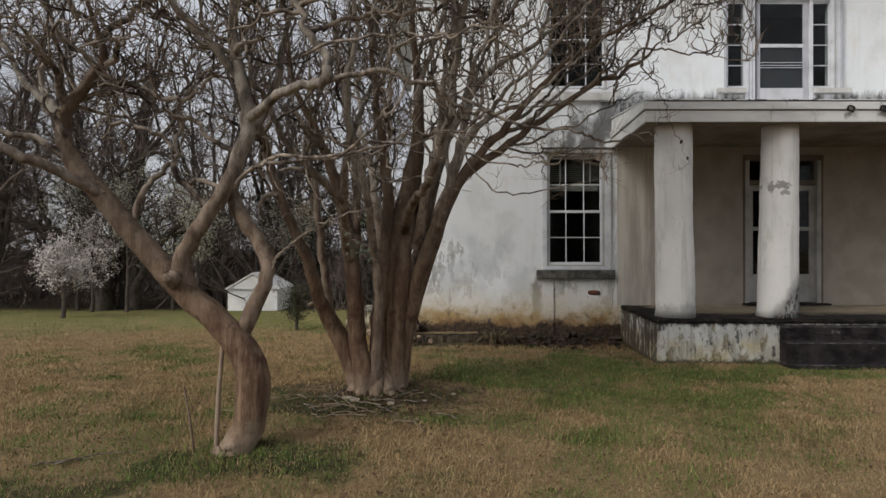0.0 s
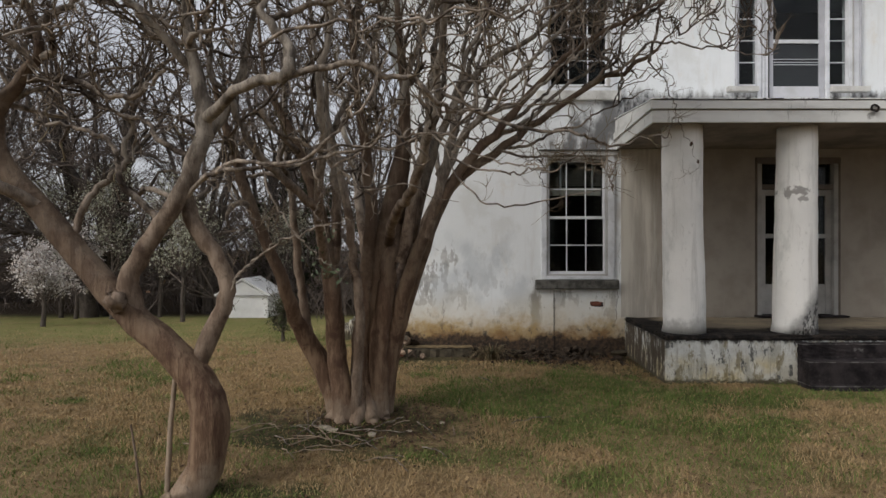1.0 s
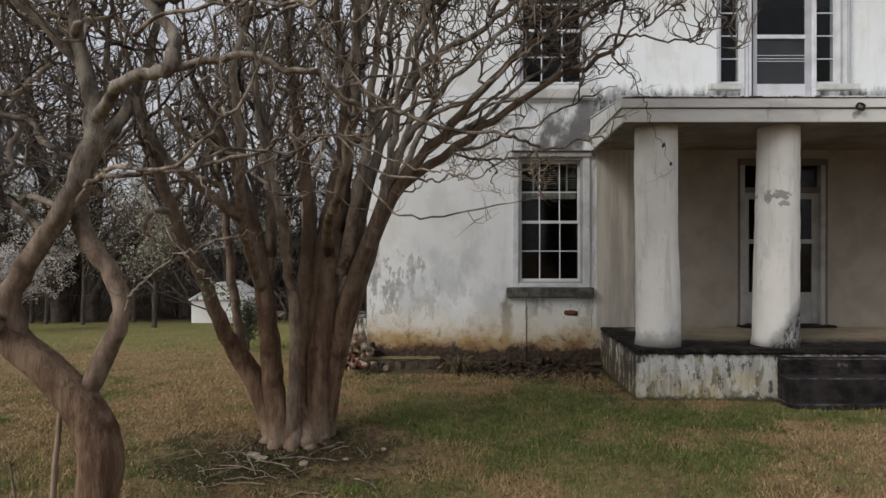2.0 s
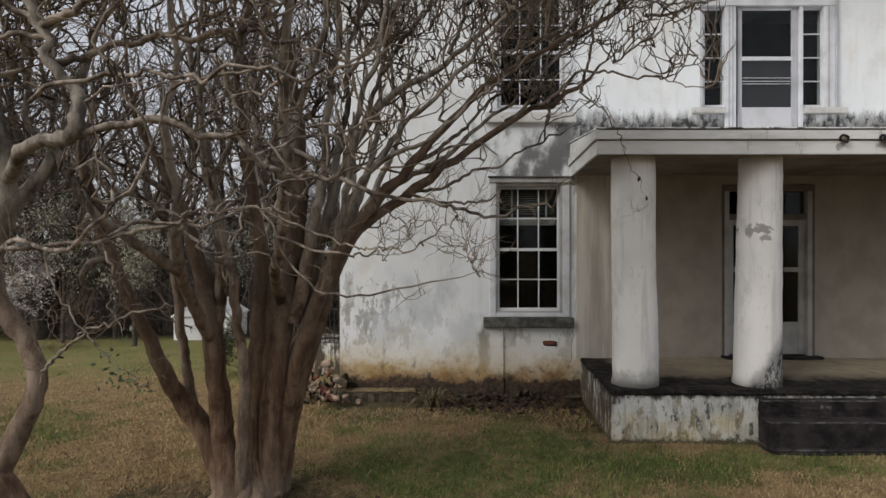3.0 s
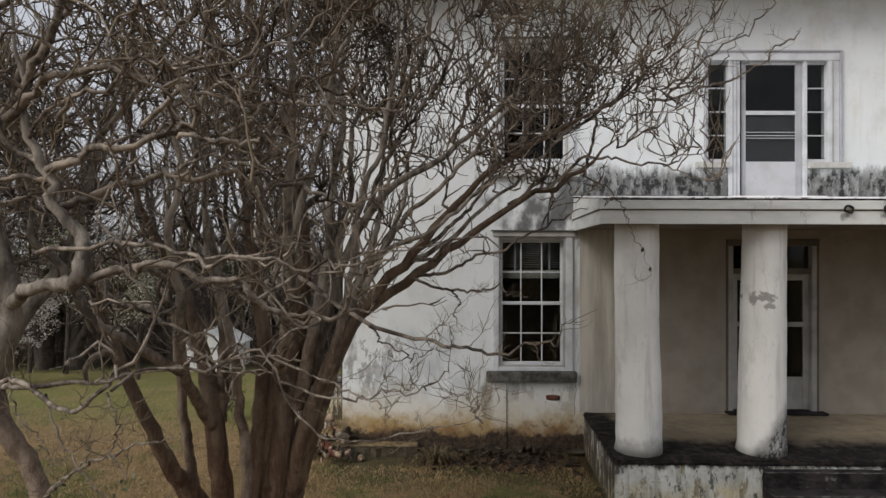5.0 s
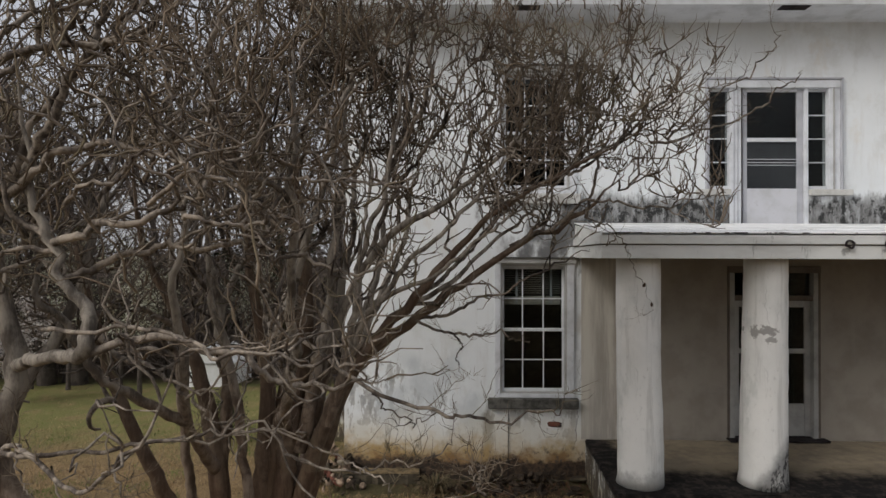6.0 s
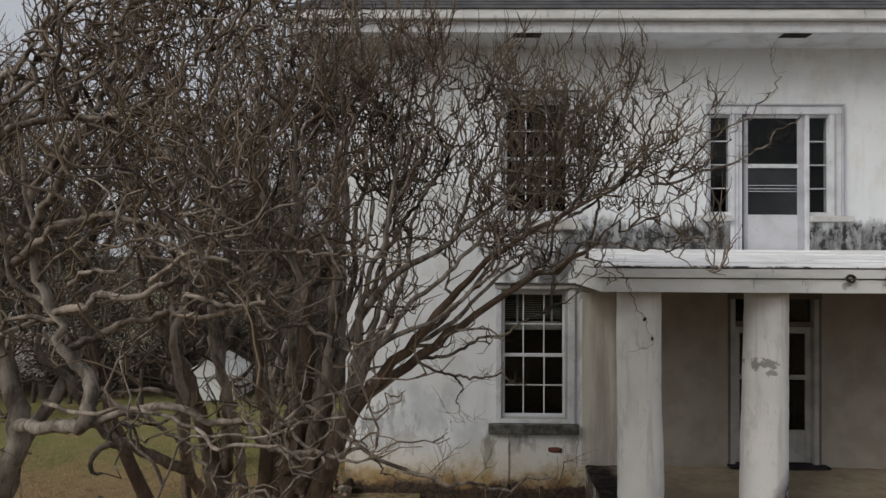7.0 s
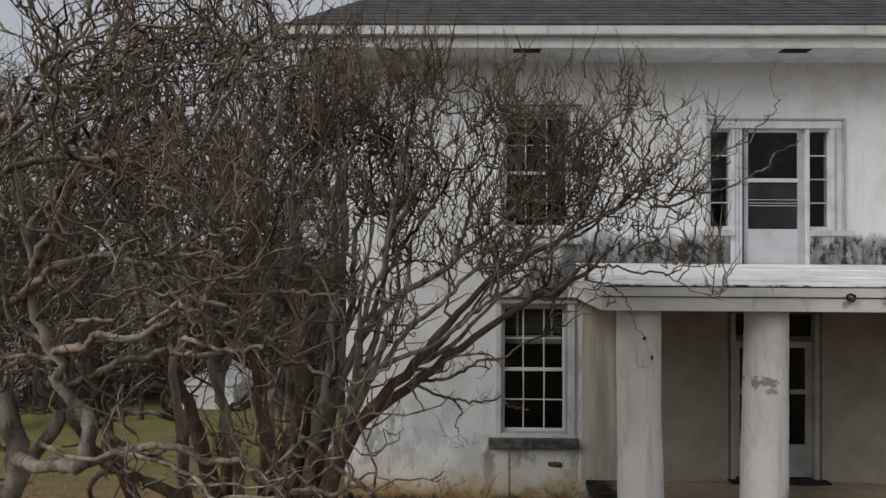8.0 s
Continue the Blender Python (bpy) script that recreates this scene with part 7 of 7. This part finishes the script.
# tall evergreens added unseen behind the viewer, to darken the windows' reflections
for i, (x, y) in enumerate(((-14, -19), (-7, -21), (-1, -18), (4, -20), (9, -18), (14, -21), (20, -19))):
    ob = evergreen(200 + i, (x, y, float(ground_z(x, y))), 7.0 + 1.3 * (i % 3), 2.2)
    tagged(ob, "unseen evergreen added behind the viewer to darken reflections", "tree", "evergreens across the road")
    ob.name = "evergreen_tree"


# ---- the small white outbuilding ----
def well_house():
    """A low gabled pump house with a plank door."""
    x0, x1, y0, y1, zb, ze = -6.3, -4.85, 17.4, 19.0, -0.3, 0.42
    s = tagged(empty("well_house", (0, 0, 0)), "small white gabled well house on the lawn", "shed")
    xm, za = (x0 + x1) / 2, 0.86
    bm = bmesh.new()
    f = [bm.verts.new(p) for p in ((x0, y0, zb), (x1, y0, zb), (x1, y0, ze), (xm, y0, za - 0.03), (x0, y0, ze))]
    b = [bm.verts.new((v.co.x, y1, v.co.z)) for v in f]
    bm.faces.new(f)
    bm.faces.new(list(reversed(b)))
    for i in range(5):
        j = (i + 1) % 5
        bm.faces.new((f[j], f[i], b[i], b[j]))
    bmesh.ops.recalc_face_normals(bm, faces=bm.faces)
    part("body", bm, M_SHED, s, "white painted walls")
    for sx in (-1, 1):
        bm = bmesh.new()
        xe = xm + sx * (x1 - xm + 0.06)
        zr = ze - 0.02
        p = [(xm, y0 - 0.03, za), (xe, y0 - 0.03, zr), (xe, y1 + 0.06, zr), (xm, y1 + 0.06, za)]
        v = [bm.verts.new(q) for q in p]
        bm.faces.new(v)
        ext = bmesh.ops.extrude_face_region(bm, geom=bm.faces[:])
        bmesh.ops.translate(bm, verts=[e for e in ext["geom"] if isinstance(e, bmesh.types.BMVert)], vec=(0, 0, 0.05))
        bmesh.ops.recalc_face_normals(bm, faces=bm.faces)
        part("roof_slope", bm, M_METALROOF, s, "pale metal roof slope")
    boxed("eave_board", (x0 - 0.02, x1 + 0.02, y0 - 0.03, y0 - 0.004, ze - 0.03, ze + 0.02), M_GREYFRAME, s)
    return s


well_house()


# ---- rubble and debris ----
def stone(rng, size):
    """An angular broken stone."""
    bm = bmesh.new()
    bmesh.ops.create_icosphere(bm, subdivisions=1, radius=1.0)
    sc = (rng.uniform(0.8, 1.5), rng.uniform(0.6, 1.1), rng.uniform(0.35, 0.7))
    for v in bm.verts:
        k = rng.uniform(0.62, 1.25)
        v.co = Vector((v.co.x * sc[0] * k, v.co.y * sc[1] * k, v.co.z * sc[2] * k)) * size
    bmesh.ops.bevel(bm, geom=bm.edges[:], offset=size * 0.06, segments=1, affect="EDGES")
    me = bpy.data.meshes.new("stone")
    bm.to_mesh(me)
    bm.free()
    return me


srng = random.Random(12)
shapes = [stone(srng, 0.075) for _ in range(6)]
heap = tagged(empty("rubble_heap", (-0.82, 10.22, 0)), "heap of broken brick and stone at the corner", "rubble")
for i in range(130):
    me = shapes[i % 6].copy() if i < 12 else bpy.data.objects[f"stone.{i % 12:03d}" if i % 12 else "stone"].data
    if i < 12:
        me.materials.append((M_RUBBLE, M_DEBRIS, M_DEBRIS, M_RUBBLE, M_RUBBLE, M_BRICK if i > 6 else M_STONE)[i % 6])
    ob = new("stone", me)
    ob.parent = heap
    u = srng.gauss(0.05, 0.22)
    v = srng.gauss(0.05, 0.24)
    h = max(0.0, 0.62 - 0.9 * math.hypot(u, v)) * srng.random()
    ob.location = (u, v, 0.03 + h)
    ob.scale = [srng.choice((0.5, 0.6, 0.7, 0.85, 1.0, 1.3))] * 3
    ob.rotation_euler = (srng.uniform(0, 3), srng.uniform(0, 3), srng.uniform(0, 3))

strip = tagged(empty("debris_strip", (2.0, 9.95, 0)), "dark rotting debris and loose stones along the wall", "debris")
debris = [shapes[i].copy() for i in range(5)]
for me in debris:
    me.materials.append(M_DEBRIS)
for i in range(210):
    ob = new("clod", debris[i % 5])
    ob.parent = strip
    x = srng.triangular(-1.7, 0.98, 0.2)
    y = srng.triangular(-0.55, 0.38, 0.2)
    ob.location = (x, y, srng.uniform(-0.02, 0.03) + max(0, y + 0.1) * 0.4 * srng.random())
    k = srng.choice((0.3, 0.4, 0.5, 0.7, 1.0))
    ob.scale = (k * 1.3, k, k * 0.8)
    ob.rotation_euler = (srng.uniform(-0.9, 0.9), srng.uniform(-0.9, 0.9), srng.uniform(0, 6))


# a broken course of dark stones at the wall's foot
course = tagged(empty("stone_course", (1.0, 10.27, 0)), "broken course of dark mossy stones under the wall", "masonry")
dark_stones = [shapes[i].copy() for i in range(5)]
for i, me in enumerate(dark_stones):
    me.materials.append((M_FOOTING, M_DEBRIS, M_FOOTING, M_DEBRIS, M_DEBRIS)[i])
for row in range(2):
    x = 0.05 + 0.11 * row
    while x < 1.98:
        w = srng.uniform(0.14, 0.46)
        if srng.random() < (0.8, 0.5)[row]:
            ob = new("stone", dark_stones[srng.randrange(5)])
            ob.parent = course
            ob.location = (x + w / 2, srng.uniform(-0.10, 0.05) + 0.05 * row, 0.075 * row + srng.uniform(-0.03, 0.02))
            ob.scale = (w / 0.16, srng.uniform(1.0, 1.8), srng.uniform(0.8, 1.6))
            ob.rotation_euler = (srng.uniform(-0.6, 0.6), srng.uniform(-0.35, 0.35), srng.uniform(-0.5, 0.5))
        x += w * srng.uniform(0.7, 1.0)


def strap_plant(at, seed, n, length, material, label):
    """A tuft of arching strap leaves."""
    rng = np.random.default_rng(seed)
    ob = tagged(empty("strap_leaf_plant", at), label, "plant")
    vs, fs = [], []
    for i in range(n):
        a, out = rng.uniform(0, 2 * np.pi), rng.uniform(0.3, 1.0)
        L, w = length * rng.uniform(0.6, 1.1), rng.uniform(0.008, 0.014)
        d, sd = np.array([np.cos(a), np.sin(a), 0]), np.array([-np.sin(a), np.cos(a), 0]) * w
        base = d * rng.uniform(0, 0.1)
        for k in range(5):
            s = k / 4
            c = base + d * L * out * s * 0.9 + np.array([0, 0, L * (s * 1.3 - s * s * (0.5 + 0.9 * out))])
            vs += [c - sd * (1 - s * 0.9), c + sd * (1 - s * 0.9)]
            if k:
                b = len(vs) - 4
                fs.append((b, b + 1, b + 3, b + 2))
    tagged(arrays("leaf_tuft", np.array(vs), np.array(fs), material, ob), kind="stuff")
    return ob


strap_plant((0.86, 9.85, 0.0), 5, 120, 0.55, M_YUCCA, "withered tuft of strap leaves by the wall")


# ---- under the trees ----
def pole(name, pts, r, material, label, category):
    p, rad = limb(np.random.default_rng(2), pts, r, r * 0.8, 10, 0.004)
    ob = tube_part(name, [(p[None], rad[None], 8)], material, None)
    return tagged(ob, label, category)


pole("wooden_stake", [(-1.88, 4.92, -0.16), (-1.87, 4.95, 0.4), (-1.83, 4.98, 0.95)], 0.021, M_ROOTBARK, "thin pale wooden stake beside the trunk", "stake")
pole("dry_stalk", [(-2.02, 4.85, -0.14), (-2.08, 4.9, 0.15), (-2.14, 4.92, 0.45)], 0.010, M_BARK, "dry upright brown weed stalk", "weed")


def litter(name, count, centre, spread, size, material, label, seed):
    rng = np.random.default_rng(seed)
    x = rng.normal(centre[0], spread[0], count)
    y = rng.normal(centre[1], spread[1], count)
    c = np.stack([x, y, ground_z(x, y) + 0.012], -1)
    a = rng.uniform(0, 6.28, count)
    u = np.stack([np.cos(a), np.sin(a), rng.normal(0, 0.25, count)], -1)
    v = np.stack([-np.sin(a), np.cos(a), rng.normal(0, 0.25, count)], -1)
    s = rng.uniform(0.5, 1.3, (count, 1)) * size
    q = np.stack([c - u * s, c + v * s * 0.5, c + u * s, c - v * s * 0.5], 1).reshape(-1, 3)
    return tagged(arrays(name, q, np.arange(len(q)).reshape(-1, 4), material), label, "litter", kind="stuff")


litter("leaf_litter", 1700, (-0.6, 6.55), (0.55, 0.42), 0.022, M_LITTER, "dead brown leaves round the tree's foot", 31)
litter("wall_litter", 1800, (1.9, 9.9), (0.75, 0.25), 0.03, M_LITTER, "rotting leaves along the foot of the wall", 33)
litter("lawn_litter", 5200, (0.4, 5.8), (3.6, 2.2), 0.018, M_LITTER, "scattered dead leaves on the lawn", 32)
frng = np.random.default_rng(41)
for i in range(40):
    x, y = (-0.85 + frng.normal(0, 0.7), 6.2 + frng.normal(0, 0.35)) if i < 32 else (frng.uniform(-3, 3), frng.uniform(4.2, 8.5))
    a, L = frng.uniform(0, 6.28), frng.uniform(0.2, 0.6)
    z = float(ground_z(x, y)) + 0.02
    p, r = limb(frng, [(-L / 2 * math.cos(a), -L / 2 * math.sin(a), 0), (0, 0.03, 0.012), (L / 2 * math.cos(a), L / 2 * math.sin(a), 0.0)], 0.007, 0.004, 7, 0.01)
    tw = tube_part("fallen_twig", [(p[None], r[None], 5)], M_LIMB if i % 2 else M_ROOTBARK, None)
    tw.location = (x, y, z)
    tagged(tw, "fallen bare twig lying on the grass", "twig", "fallen twigs")
for i, (x, y, k) in enumerate(((-1.02, 6.35, 1.0), (-0.95, 6.28, 0.7), (-0.2, 6.3, 0.6), (-0.55, 6.2, 0.8), (0.12, 6.5, 0.6))):
    me = shapes[i].copy()
    me.materials.append(M_STONE)
    ob = new("loose_stone", me)
    ob.location, ob.scale = (x, y, float(ground_z(x, y)) + 0.02), (k, k, k * 0.7)
    tagged(ob, "pale stone lying by the tree's foot", "stone", "loose stones")


# ---- a loop of black cable on the porch fascia ----
def cable_loop(x):
    t = np.linspace(0, 2 * np.pi * 0.96, 26)
    p = np.stack([np.cos(t) * 0.046 + 0.010 * np.sin(2 * t + x), np.sin(t * 2) * 0.006 - 0.02, np.sin(t) * 0.038 + 0.008 * np.cos(3 * t)], -1)
    ob = tube_part("cable_loop", [(p[None], np.full((1, 26), 0.013), 6)], M_DARK, None)
    ob.location = (x, FY - 0.025, 3.53)
    return tagged(ob, "loop of black cable hung on the fascia", "cable", "cable loops")


cable_loop(5.62)
cable_loop(6.07)
cable_loop(6.12)


# ---- iron-railed stoop on the house's side wall ----
def side_stoop():
    """A low concrete stoop with steps and a dark iron railing."""
    x0, x1, y0, y1, zt = -1.46, HX0 - 0.004, 12.3, 13.6, 0.52
    st = tagged(empty("side_stoop", (0, 0, 0)), "small concrete side stoop with a dark iron railing", "stoop")
    boxed("landing", (x0, x1, y0, y1, -0.3, zt), M_SLAB, st, "pale weathered concrete landing", 0.02)
    for k in range(2):
        boxed("step", (x0 - 0.28 * (k + 1), x0 - 0.28 * k - 0.003, y0 + 0.02, y1 - 0.02, -0.3, zt - 0.19 * (k + 1)), M_SLAB, st, bevel=0.015)
    rail = empty("railing")
    rail.parent = st
    tagged(rail, "thin black iron railing")
    for z in (zt + 0.08, zt + 0.62):
        boxed("handrail", (x0 + 0.03, x1 - 0.02, y0 + 0.05, y0 + 0.075, z, z + 0.025), M_DARK, rail, bevel=0.004)
    for k in range(11):
        x = x0 + 0.04 + 0.083 * k
        boxed("bar", (x - 0.007, x + 0.007, y0 + 0.055, y0 + 0.07, zt - 0.01, zt + 0.62), M_DARK, rail, bevel=0)
    return st


side_stoop()

# pale broken stones at the far rim of the lawn
for i in range(9):
    me = shapes[i % 6].copy()
    me.materials.append(M_STONE if i % 3 else M_RUBBLE)
    ob = new("loose_stone", me)
    x, y, k = -4.25 + srng.gauss(0, 0.28), 18.6 + srng.gauss(0, 0.3), srng.uniform(1.2, 2.6)
    ob.location, ob.scale = (x, y, float(ground_z(x, y)) + 0.05 * k), (k * 1.3, k, k * 0.8)
    ob.rotation_euler = (srng.uniform(-0.3, 0.3), srng.uniform(-0.3, 0.3), srng.uniform(0, 6))
    tagged(ob, "pale broken stone at the lawn's far edge", "stone", "loose stones")
